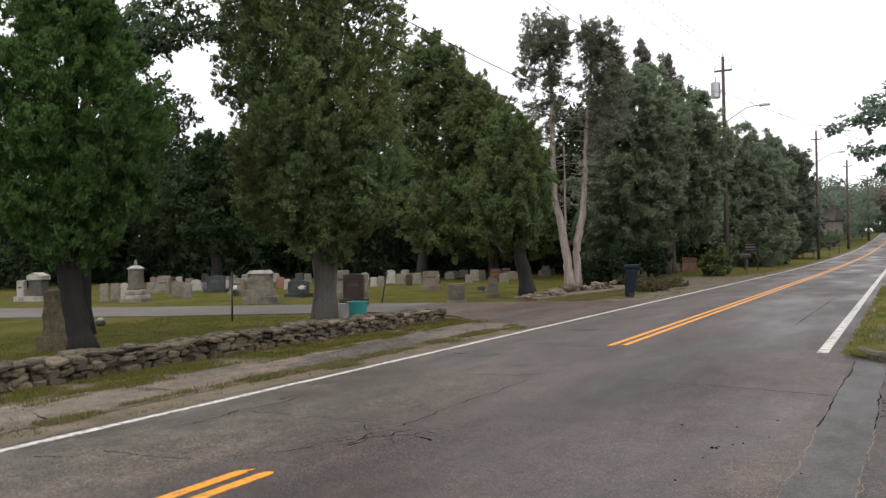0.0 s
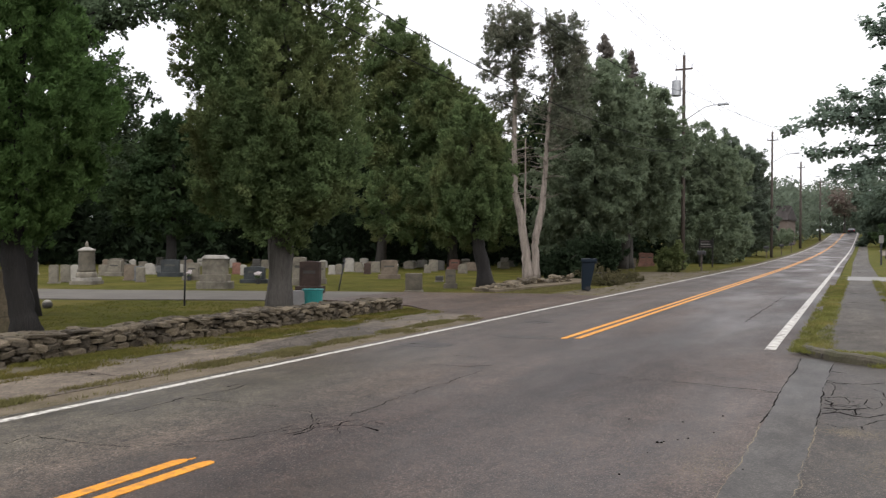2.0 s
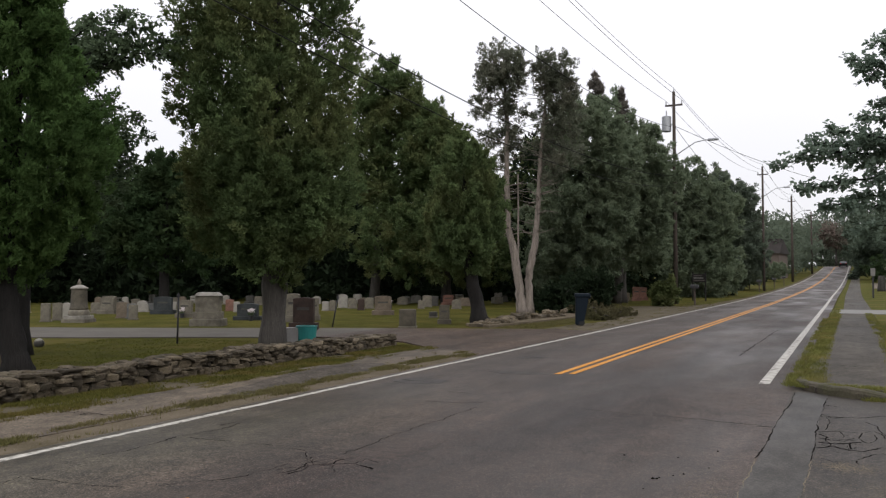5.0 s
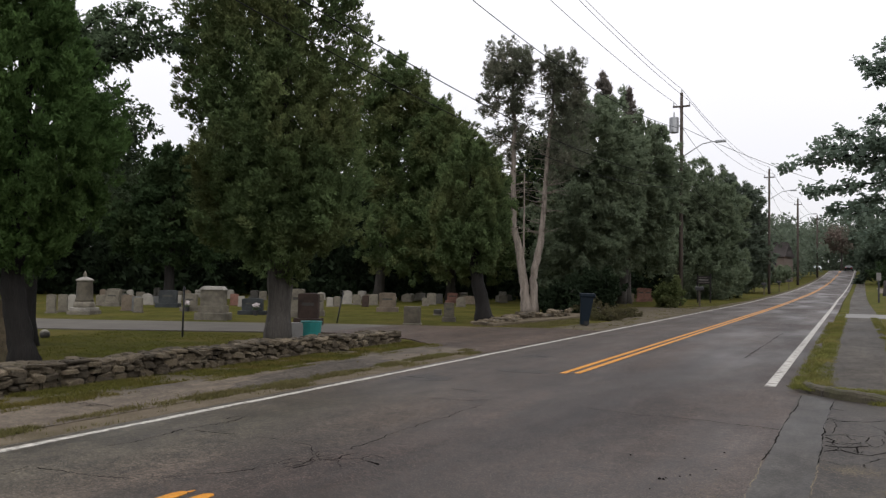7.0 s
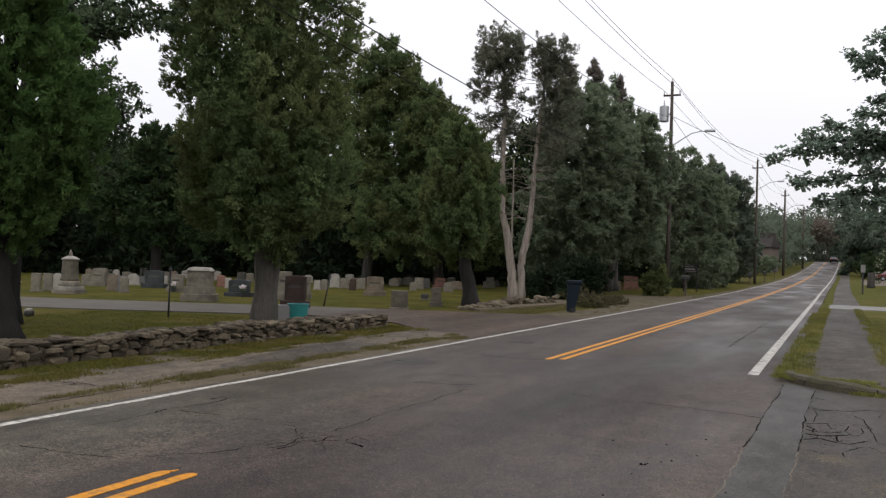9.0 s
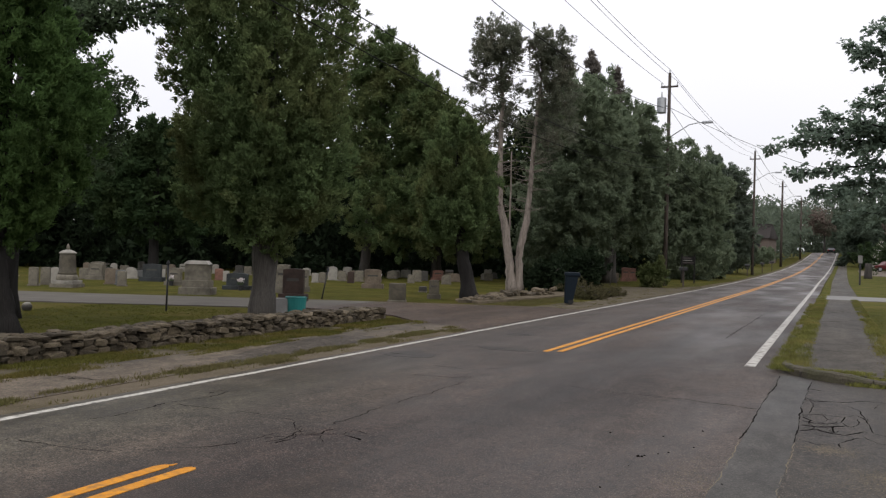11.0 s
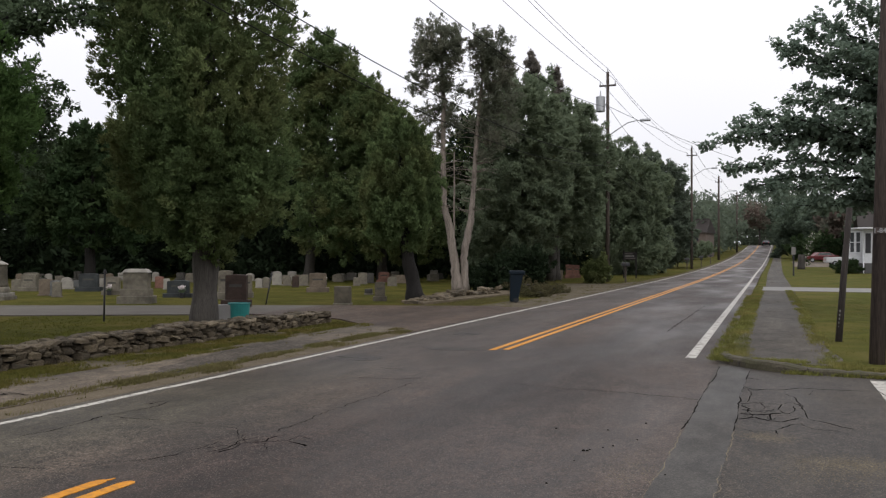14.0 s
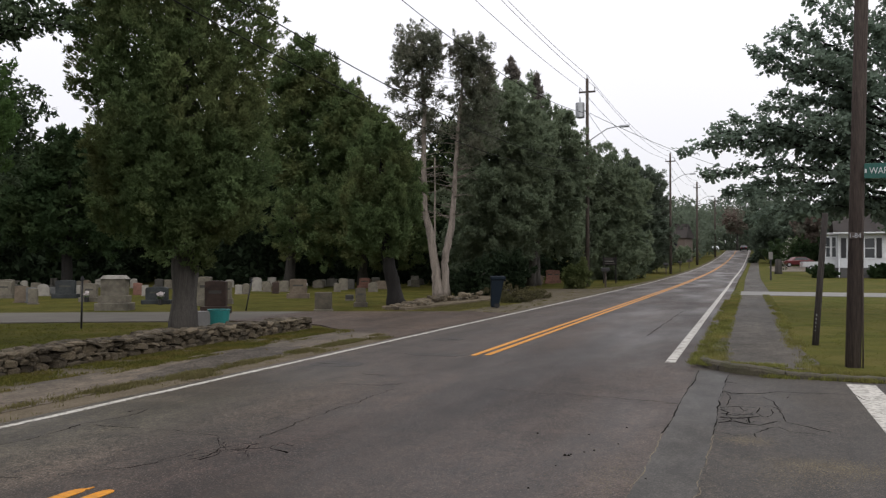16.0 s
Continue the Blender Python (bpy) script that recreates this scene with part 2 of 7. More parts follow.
PALE_BARK = bark("weathered_bark", (0.082, 0.069, 0.059), (0.26, 0.222, 0.188))
POLE_WOOD = bark("pole_wood", (0.035, 0.0275, 0.02375), (0.0875, 0.07, 0.0575))
DARK_POST = bark("dark_post_wood", (0.01925, 0.01595, 0.01473), (0.04813, 0.0406, 0.03565))
CORNER_WOOD = bark("corner_pole_wood", (0.036, 0.028, 0.025), (0.1, 0.078, 0.067))
CEDAR = foliage("cedar_foliage", (0.064, 0.094, 0.04), (0.13, 0.18, 0.074), (0.17, 0.142, 0.056), tint_scale=0.45, tint_amount=0.42, thin=0.45)
HEDGE_LEAF = foliage("hedge_foliage", (0.02766, 0.04754, 0.02144), (0.05028, 0.0823, 0.03485), (0.06032, 0.06399, 0.02412), tint_scale=0.5, tint_amount=0.35, thin=0.45)
CEDAR_BRIGHT = foliage("bright_cedar_foliage", (0.05, 0.092, 0.03), (0.1, 0.165, 0.052), (0.075, 0.11, 0.036), thin=0.55)
BROADLEAF = foliage("broadleaf_foliage", (0.06, 0.085, 0.045), (0.12, 0.16, 0.08), (0.09, 0.12, 0.065), thin=0.5)
# these three leaf colours are paled: haze and veil are painted in
MAPLE_LEAF = foliage("maple_foliage", (0.116, 0.156, 0.122), (0.205, 0.26, 0.194), (0.152, 0.198, 0.152), thin=0.6)
FAR_LEAF = foliage("far_haze_foliage", (0.138, 0.174, 0.116), (0.206, 0.25, 0.158), (0.172, 0.198, 0.124), thin=0.6)
HAZE_LEAF = foliage("haze_toned_foliage", (0.09, 0.115, 0.085), (0.155, 0.188, 0.135), (0.125, 0.148, 0.1), thin=0.55)
OAK_LEAF = foliage("oak_foliage", (0.066, 0.094, 0.056), (0.125, 0.168, 0.094), (0.095, 0.13, 0.072), thin=0.5)
TIP_CEDAR = foliage("browned_cedar_foliage", (0.119, 0.1087, 0.0975), (0.196, 0.1711, 0.15), (0.154, 0.145, 0.1275), thin=0.4)
TWIN_LEAF = foliage("half_dead_cedar_foliage", (0.1, 0.112, 0.082), (0.185, 0.198, 0.142), (0.19, 0.162, 0.13), tint_scale=0.8, tint_amount=0.5, thin=0.5)
GARDEN_LEAF = foliage("garden_foliage", (0.06, 0.082, 0.06), (0.115, 0.145, 0.1), (0.085, 0.11, 0.08), thin=0.5)
LAWN_GRASS = foliage("mown_grass", (0.05, 0.06, 0.01), (0.105, 0.112, 0.02), (0.11, 0.1, 0.026), tint_scale=0.5, tint_amount=0.7)
# near-black leaves: shade inside the woods and bushes is painted into the colour
WOODS_LEAF = foliage("shade_dark_foliage", (0.009, 0.0155, 0.008), (0.021, 0.032, 0.015), (0.015, 0.023, 0.012), thin=0.25)
SCRUB = foliage("dry_scrub", (0.05, 0.046, 0.024), (0.11, 0.098, 0.052), (0.06, 0.068, 0.026), tint_amount=0.6, thin=0.35)
DRY_LEAF = foliage("yellowing_foliage", (0.06, 0.078, 0.03), (0.12, 0.145, 0.055), (0.1, 0.095, 0.045), thin=0.4)
# the red is greyed, so distance haze sits in the leaf colour
RED_LEAF = foliage("red_foliage", (0.1004, 0.07796, 0.06998), (0.1874, 0.1429, 0.1166), (0.08606, 0.1299, 0.08748))
WALL_GRASS = foliage("rough_grass", (0.0441, 0.0483, 0.012), (0.1208, 0.1134, 0.028), (0.1365, 0.105, 0.034), tint_scale=1.3, tint_amount=0.7)
GRASS = foliage("grass_blades", (0.07164, 0.08048, 0.02188), (0.1881, 0.1872, 0.0547), (0.206, 0.1703, 0.06321), tint_scale=0.9, tint_amount=0.7)
WEED = foliage("dry_weeds", (0.075, 0.066, 0.028), (0.155, 0.136, 0.062), (0.085, 0.088, 0.026), tint_scale=1.6, tint_amount=0.6)
GRANITES = {}
for _name, _d, _l in (
    ("granite_light", (0.125, 0.112, 0.086), (0.222, 0.198, 0.152)), ("granite_dark", (0.0437, 0.0416, 0.0362), (0.0875, 0.0819, 0.0692)), ("marble", (0.212, 0.199, 0.17), (0.324, 0.303, 0.261)),
    ("granite_blue", (0.0935, 0.0978, 0.096), (0.156, 0.157, 0.15)), ("granite_red", (0.14, 0.07, 0.05), (0.25, 0.13, 0.095)), ("granite_brown", (0.0343, 0.0213, 0.016), (0.0624, 0.0392, 0.0287)),
    ("granite_weathered", (0.062, 0.054, 0.04), (0.122, 0.106, 0.076)), ("granite_tan", (0.125, 0.0978, 0.0692), (0.2, 0.16, 0.116)), ("slate", (0.025, 0.0297, 0.0309), (0.053, 0.0593, 0.0586))):
    GRANITES[_name] = material(_name, [c * 0.72 for c in _d] if _name != "marble" else _d, [c * 0.85 for c in _l], scale=6, fine=70, rough=0.75, bump=0.3, stain=[c * 0.42 for c in _d], stain_scale=2.6, stain_amount=0.75)
ROUGH_STONE = material("rough_hewn_stone", (0.045, 0.036, 0.024), (0.125, 0.103, 0.07), scale=7, fine=34, rough=0.9, spec=0.1, bump=1.0, stain=(0.05, 0.046, 0.024), stain_scale=3, stain_amount=0.6, bump_scale=0.03)
PALE_BLOCK = plain("pale_block_stone", (0.25, 0.24, 0.235), 0.8)
METAL = plain("galvanised_metal", (0.35, 0.36, 0.37), 0.45, 0.8)
DARK_METAL = plain("dark_metal", (0.02, 0.02, 0.022), 0.6)
WIRE = plain("wire_rubber", (0.012, 0.012, 0.013), 0.8, 0.0, 0.1)
TEAL = plain("teal_plastic", (0.017, 0.17, 0.162), 0.45)
NAVY = plain("navy_plastic", (0.004, 0.009, 0.015), 0.6, 0.0, 0.15)
WHITE = plain("white_paint", (0.56, 0.57, 0.58), 0.6)
ROOF = plain("roof_shingle", (0.075, 0.065, 0.06), 0.9)
BROWN_SIDING = plain("brown_siding", (0.11, 0.085, 0.07), 0.8)
RED_PAINT = plain("red_car_paint", (0.096, 0.0162, 0.018), 0.3)
SILVER = plain("silver_car_paint", (0.5, 0.51, 0.52), 0.3, 0.3)
BLACK_CAR = plain("black_car_paint", (0.012, 0.012, 0.014), 0.3)
TYRE = plain("tyre_rubber", (0.015, 0.015, 0.015), 0.85)
SIGN_GREEN = plain("sign_green", (0.0055, 0.065, 0.051), 0.45)
LETTER_WHITE = plain("sign_white", (0.42, 0.432, 0.426), 0.5)
FLOWER = plain("pale_flowers", (0.62, 0.56, 0.56), 0.7)
GLASS = plain("window_glass", (0.02, 0.024, 0.028), 0.08, 0.0, 0.6)
TAIL_RED = plain("tail_lamp_red", (0.5, 0.01, 0.01), 0.3)

# ---- building helpers ----
def gz(y):
    """The lie of the land along the road: level, then a rise that steepens, then level beyond the crest."""
    if y < 50:
        return 0.0
    if y < 225:
        return 0.000142 * (y - 50) ** 2
    return 4.349 + 0.745 * (1 - math.exp(-(y - 225) / 15))


def drift(y):
    """How far the road swings to the right of its first line."""
    return 0.0 if y < 70 else 0.0107 * (y - 70) ** 2 / (y - 70 + 12)


def mesh_of(name, verts, faces, mat, smooth=False):
    me = bpy.data.meshes.new(name)
    me.from_pydata([tuple(v) for v in verts], [], faces)
    me.materials.append(mat)
    if smooth:
        for p in me.polygons:
            p.use_smooth = True
    me.update()
    return me


def thing(name, x, y, z, label, category, group="", kind="", turn=0.0):
    ob = new(name)
    ob.empty_display_size = 0.2
    ob.matrix_basis = pose(x, y, z, 0, 0, turn)
    return tagged(ob, label, category, group, kind)


def part(name, bm, mat, parent=None, label="", smooth=False):
    if isinstance(bm, bpy.types.Mesh):
        me = bm
    else:
        me = bpy.data.meshes.new(name)
        bm.normal_update()
        bm.to_mesh(me)
        bm.free()
        me.materials.append(mat)
        if smooth:
            for p in me.polygons:
                p.use_smooth = True
    ob = new(name, me)
    ob.parent = parent
    return tagged(ob, label)


def box(x0, x1, y0, y1, z0, z1, bevel=0.01, taper=1.0):
    bm = bmesh.new()
    bmesh.ops.create_cube(bm, size=1)
    for v in bm.verts:
        k = taper if v.co.z > 0 else 1.0
        v.co = Vector(((x0 + x1) / 2 + v.co.x * (x1 - x0) * k, (y0 + y1) / 2 + v.co.y * (y1 - y0) * k, z0 if v.co.z < 0 else z1))
    if bevel:
        bmesh.ops.bevel(bm, geom=bm.edges[:], offset=bevel, segments=2, affect="EDGES", profile=0.6)
    return bm


def cyl(r0, r1, z0, z1, seg=16, x=0.0, y=0.0, bevel=0.0):
    bm = bmesh.new()
    bmesh.ops.create_cone(bm, cap_ends=True, segments=seg, radius1=r0, radius2=r1, depth=z1 - z0)
    bmesh.ops.translate(bm, verts=bm.verts, vec=(x, y, (z0 + z1) / 2))
    if bevel:
        bmesh.ops.bevel(bm, geom=[e for e in bm.edges if abs(e.verts[0].co.z - e.verts[1].co.z) < 1e-5], offset=bevel, segments=2, affect="EDGES")
    return bm


def tube_arrays(points, radii, seg=8, wobble=0.0, rng=None):
    """Vertices and faces of a bent, tapered tube."""
    pts = [Vector(p) for p in points]
    verts, faces = [], []
    for i, p in enumerate(pts):
        d = (pts[min(i + 1, len(pts) - 1)] - pts[max(i - 1, 0)]).normalized()
        a = d.orthogonal().normalized() if abs(d.z) < 0.9 else Vector((1, 0, 0)) - d * d.x
        a.normalize()
        b = d.cross(a)
        for k in range(seg):
            t = 2 * math.pi * k / seg
            r = radii[i] * (1 + (wobble * rng.uniform(-1, 1) if rng is not None else 0))
            verts.append(p + (a * math.cos(t) + b * math.sin(t)) * r)
    for i in range(len(pts) - 1):
        for k in range(seg):
            j = (k + 1) % seg
            faces.append((i * seg + k, i * seg + j, (i + 1) * seg + j, (i + 1) * seg + k))
    faces.append(tuple(range(seg))[::-1])
    faces.append(tuple(range((len(pts) - 1) * seg, len(pts) * seg)))
    return verts, faces


def tubes(name, runs, mat, seg=8, wobble=0.0, rng=None):
    verts, faces = [], []
    for points, radii in runs:
        v, f = tube_arrays(points, radii, seg, wobble, rng)
        o = len(verts)
        verts += v
        faces += [tuple(i + o for i in q) for q in f]
    return mesh_of(name, verts, faces, mat, True)


def leaf_mesh(name, clumps, per, spread, size, mat, rng, aspect=0.5, outward=None, flat=0.6, core=None, deep=2.0):
    """Leaves in tufts: each one a pointed blade of its own, with larger ones in the dark of the crown."""
    clumps = np.asarray(clumps, float)
    per = per * 2
    n = len(clumps) * per
    c = np.repeat(clumps, per, 0) + rng.normal(0, 1, (n, 3)) * np.array([spread, spread, spread * flat])
    nn = rng.normal(0, 0.45, (n, 3))
    if outward is not None:
        nn = nn + np.repeat(outward, per, 0)
    s = size * 0.72 * rng.uniform(0.6, 1.35, (n, 1))
    if core is not None:
        c, nn = np.concatenate([c, core]), np.concatenate([nn, rng.normal(0, 1, core.shape)])
        s = np.concatenate([s, size * deep * rng.uniform(0.7, 1.3, (len(core), 1))])
        n = len(c)
    nn /= np.linalg.norm(nn, axis=1)[:, None] + 1e-9
    u = np.cross(nn, rng.normal(0, 1, (n, 3)))
    u /= np.linalg.norm(u, axis=1)[:, None] + 1e-9
    v = np.cross(nn, u)
    verts = np.stack([c - u * s * 0.5 - v * s * aspect * 0.5, c - u * s * 0.35 + v * s * aspect * 0.5, c + u * s * 0.6], 1).reshape(-1, 3)
    me = bpy.data.meshes.new(name)
    me.vertices.add(3 * n)
    me.vertices.foreach_set("co", verts.astype(np.float32).ravel())
    me.loops.add(3 * n)
    me.loops.foreach_set("vertex_index", np.arange(3 * n, dtype=np.int32))
    me.polygons.add(n)
    me.polygons.foreach_set("loop_start", np.arange(0, 3 * n, 3, dtype=np.int32))
    me.polygons.foreach_set("loop_total", np.full(n, 3, dtype=np.int32))
    me.materials.append(mat)
    me.update(calc_edges=True)
    return me


def core_of(blobs, count, rng, reach=0.66):
    """Places for the shaded leaves deep in a crown of rounded masses."""
    p, _ = blob_clumps(blobs, count, rng, 0.05, 0.6)
    c = np.concatenate([np.tile(np.array(b[:3], float), (1, 1)) for b in blobs])
    near = c[np.argmin(((p[:, None, :] - c[None]) ** 2).sum(2), 1)]
    return near + (p - near) * reach


def lobes(dirs, rng, amp, waves=7, rate=4.0):
    """Uneven bulges over the directions of a crown."""
    f = np.zeros(len(dirs))
    for _ in range(waves):
        k = rng.normal(0, rate, 3)
        f += np.sin(dirs @ k + rng.uniform(0, 6.3))
    return 1 + amp * f / math.sqrt(waves)


def blob_clumps(blobs, count, rng, amp=0.16, shell=0.45):
    """Tuft places in a crown made of several rounded masses, thicker towards the outside."""
    weight = np.array([b[3] * b[4] + b[4] * b[5] + b[3] * b[5] for b in blobs])
    weight = weight / weight.sum()
    out, ways = [], []
    for b, w in zip(blobs, weight):
        k = max(8, int(count * w))
        d = rng.normal(0, 1, (k, 3))
        d /= np.linalg.norm(d, axis=1)[:, None]
        r = lobes(d, rng, amp) * (1 - shell * rng.uniform(0, 1, k) ** 1.6)
        out.append(np.array(b[:3]) + d * r[:, None] * np.array(b[3:6]))
        ways.append(d)
    return np.concatenate(out), np.concatenate(ways)


def spire_clumps(z0, z1, radius, count, rng, profile, amp=0.13, shell=0.5):
    """Tuft places in a tall crown whose half-width follows a profile of its height."""
    hs, rs = zip(*profile)
    h = rng.uniform(0, 1, count * 2)
    keep = rng.uniform(0, 1, count * 2) < (np.interp(h, hs, rs) / max(rs) * 0.7 + 0.3)
    h = h[keep][:count]
    a = rng.uniform(0, 2 * math.pi, len(h))
    d = np.stack([np.cos(a), np.sin(a), h * (z1 - z0) / radius / 1.6], 1)
    r = radius * np.interp(h, hs, rs) * np.minimum(lobes(d, rng, amp, 9, 3.0), 1.12) * (1 - shell * rng.uniform(0, 1, len(h)) ** 1.6)
    pts = np.stack([np.cos(a) * r, np.sin(a) * r, z0 + h * (z1 - z0)], 1)
    return pts, np.stack([np.cos(a), np.sin(a), np.full(len(h), 0.7)], 1)


def unit(v):
    return v / (np.linalg.norm(v, axis=1)[:, None] + 1e-9)


def plumes(spots, way, rng, tufts, per, length, width, leaf, rise=0.8, loose=0.55):
    """Boughs that grow from the given places: flame-shaped, each made of tufts of leaves. Gives the foot, the way and the face of every leaf."""
    n = len(spots)
    d = unit(unit(way) * (1 - 0.4 * rise) + np.array([0, 0, rise]) + rng.normal(0, 0.22, (n, 3)))
    big = rng.uniform(0.6, 1.2, (n, 1))
    p, d, w, big = (np.repeat(v, tufts, 0) for v in (spots, d, unit(way), big))
    t = rng.uniform(0, 1, (len(p), 1)) ** 0.8
    side = rng.normal(0, 1, p.shape)
    side = unit(side - d * (side * d).sum(1)[:, None])
    reach = np.sqrt(rng.uniform(0.15, 1, (len(p), 1))) * np.sin(math.pi * np.clip(0.16 + 0.8 * t, 0, 1))
    c = p + d * (t - 0.35) * length * big + side * reach * width * big
    ax = unit(d + side * 0.75 * reach + np.array([0, 0, 0.15 * rise]))
    fc = w * 0.55 + side * reach * 0.7 + np.array([0, 0, 0.6])
    c, ax, fc = (np.repeat(v, per, 0) for v in (c, ax, fc))
    c = c + rng.normal(0, leaf * 0.42, c.shape)
    return c, unit(ax + rng.normal(0, loose, c.shape)), fc + rng.normal(0, 0.32, c.shape)


def spray_mesh(name, c, ax, fc, leaf, slim, mat, rng, core=None, deep=2.0, kite=False):
    """One leaf at each place, pointed along its way and turned to its face; larger ones fill the inside of the crown."""
    ln = leaf * rng.uniform(0.6, 1.35, (len(c), 1))
    if core is not None:
        c, ax = np.concatenate([c, core]), np.concatenate([ax, unit(rng.normal(0, 1, core.shape))])
        fc = np.concatenate([fc, rng.normal(0, 1, core.shape)])
        ln = np.concatenate([ln, leaf * deep * rng.uniform(0.7, 1.3, (len(core), 1))])
    side = unit(np.cross(ax, fc)) * ln * slim * 0.5
    if kite:
        k, verts = 4, np.stack([c, c + ax * ln * 0.42 + side, c + ax * ln, c + ax * ln * 0.42 - side], 1)
    else:
        k, verts = 3, np.stack([c - side, c + side, c + ax * ln], 1)
    n = len(c)
    me = bpy.data.meshes.new(name)
    me.vertices.add(k * n)
    me.vertices.foreach_set("co", verts.reshape(-1, 3).astype(np.float32).ravel())
    me.loops.add(k * n)
    me.loops.foreach_set("vertex_index", np.arange(k * n, dtype=np.int32))
    me.polygons.add(n)
    me.polygons.foreach_set("loop_start", np.arange(0, k * n, k, dtype=np.int32))
    me.polygons.foreach_set("loop_total", np.full(n, k, dtype=np.int32))
    me.materials.append(mat)
    me.update(calc_edges=True)
    return me


def leafy_boughs(limbs, rng, step=0.22, twig=0.8, leaf=0.15, per=7, droop=0.25, start=0.3):
    """Leaves and twigs along bent limbs: rows of (from, to, sag). Gives the twigs as runs, and foot, way and face of every leaf."""
    runs, cs, axs, fcs = [], [], [], []
    for a, b, sag in limbs:
        a, b = np.array(a, float), np.array(b, float)
        ln = np.linalg.norm(b - a)
        n = max(6, int(ln / step))
        f = np.linspace(0, 1, n)[:, None]
        line_pts = a + (b - a) * f + np.array([0, 0, 1]) * sag * 4 * f * (1 - f) + rng.normal(0, 0.035, (n, 3))
        r0 = min(0.09, 0.018 + 0.011 * ln)
        runs.append(([Vector(p) for p in line_pts], [r0 * (1 - 0.85 * k / (n - 1)) for k in range(n)]))
        go = unit((b - a)[None])[0]
        for k in range(int(n * start), n):
            u = k / (n - 1)
            for _ in range(2):
                d = unit(np.array([go * rng.uniform(0.3, 1.0) + rng.normal(0, 0.62, 3) * np.array([1, 1, 0.5])]))[0]
                tl = twig * rng.uniform(0.35, 1.1) * (1.15 - 0.65 * u)
                m = max(3, int(tl / 0.13))
                h = np.linspace(0.15, 1, m)[:, None]
                q = line_pts[k] + d * tl * h + np.array([0, 0, -1]) * droop * tl * h ** 2
                if rng.uniform() < 0.45:
                    runs.append(([Vector(line_pts[k]), Vector(q[m // 2]), Vector(q[-1])], [0.012, 0.008, 0.004]))
                c = np.repeat(q, per, 0) + rng.normal(0, leaf * 0.5, (m * per, 3))
                cs.append(c)
                axs.append(unit(d * 0.5 + np.array([0, 0, -0.45]) + rng.normal(0, 0.6, c.shape)))
                fcs.append(np.array([0, 0, 1.0]) + rng.normal(0, 0.5, c.shape))
    return runs, np.concatenate(cs), np.concatenate(axs), np.concatenate(fcs)


def strip(name, edges, mat, z, parent=None, thick=0.05):
    """A paved band with depth: rows of (y, x left, x right), laid to the land."""
    verts, faces = [], []
    for y, a, b in edges:
        h = gz(y)
        verts += [(a, y, h + z), (b, y, h + z), (b, y, h + z - thick), (a, y, h + z - thick)]
    for i in range(len(edges) - 1):
        o, p = 4 * i, 4 * i + 4
        for k in range(4):
            j = (k + 1) % 4
            faces.append((o + k, o + j, p + j, p + k)[::-1])
    faces += [(0, 1, 2, 3), tuple(4 * (len(edges) - 1) + k for k in (3, 2, 1, 0))]
    me = mesh_of(name, verts, faces, mat)
    bm = bmesh.new()
    bm.from_mesh(me)
    bmesh.ops.recalc_face_normals(bm, faces=bm.faces)
    bm.to_mesh(me)
    bm.free()
    ob = new(name, me)
    ob.parent = parent
    return ob


def steps(a, b, near=1.5, grow=1.12):
    """Stations along the road, close at hand and wider far off."""
    ys, y = [a], a
    while y < b:
        y += near if y < 45 else max(near, (y - 30) * (grow - 1))
        ys.append(min(y, b))
    return ys


def slab_polygon(name, outline, mat, z0, z1, bevel=0.0):
    """A flat piece with a free outline and thickness."""
    bm = bmesh.new()
    f = bm.faces.new([bm.verts.new((x, y, z0)) for x, y in outline])
    g = bmesh.ops.extrude_face_region(bm, geom=[f])
    bmesh.ops.translate(bm, verts=[v for v in g["geom"] if isinstance(v, bmesh.types.BMVert)], vec=(0, 0, z1 - z0))
    bmesh.ops.recalc_face_normals(bm, faces=bm.faces)
    if bevel:
        bmesh.ops.bevel(bm, geom=[e for e in bm.edges if e.verts[0].co.z > z0 + 1e-4 and e.verts[1].co.z > z0 + 1e-4], offset=bevel, segments=2, affect="EDGES")
    me = bpy.data.meshes.new(name)
    bm.to_mesh(me)
    bm.free()
    me.materials.append(mat)
    return me

# ---- ground, road, paths ----
gx = [-900, -300, -120, -60, -40, -30, -20, -12, -7, -1, 5, 12, 20, 30, 60, 120, 300, 900]
gy = [-900, -300, -100, -40, -20, -8] + [float(v) for v in steps(0, 330, 2.5, 1.1)] + [450, 700, 1500]
ground_me = mesh_of("ground", [(x, y, gz(y) - 0.03) for y in gy for x in gx], [(j * len(gx) + i, j * len(gx) + i + 1, (j + 1) * len(gx) + i + 1, (j + 1) * len(gx) + i) for j in range(len(gy) - 1) for i in range(len(gx) - 1)], LAWN, True)
ground = tagged(new("ground", ground_me), "mown yellow-green grass over level ground", "ground", kind="structure")

ROAD_L, ROAD_R = -7.12, -0.74
road = strip("road", [(y, ROAD_L + drift(y), ROAD_R + drift(y)) for y in steps(-60, 330)], ASPHALT, 0.0)
tagged(road, "worn grey asphalt road, damp, with cracks and mended seams", "road", kind="structure")
side_street = tagged(new("side_street", slab_polygon("side_street", [(-0.738, -25), (40, -25), (40, 12.6), (8, 12.2), (1.3, 12.2), (0.3, 12.4), (-0.3, 12.9), (-0.738, 13.6)], SIDE_ASPHALT, -0.05, 0.0)), "cracked brown-grey asphalt of a side street mouth", "street", kind="structure")
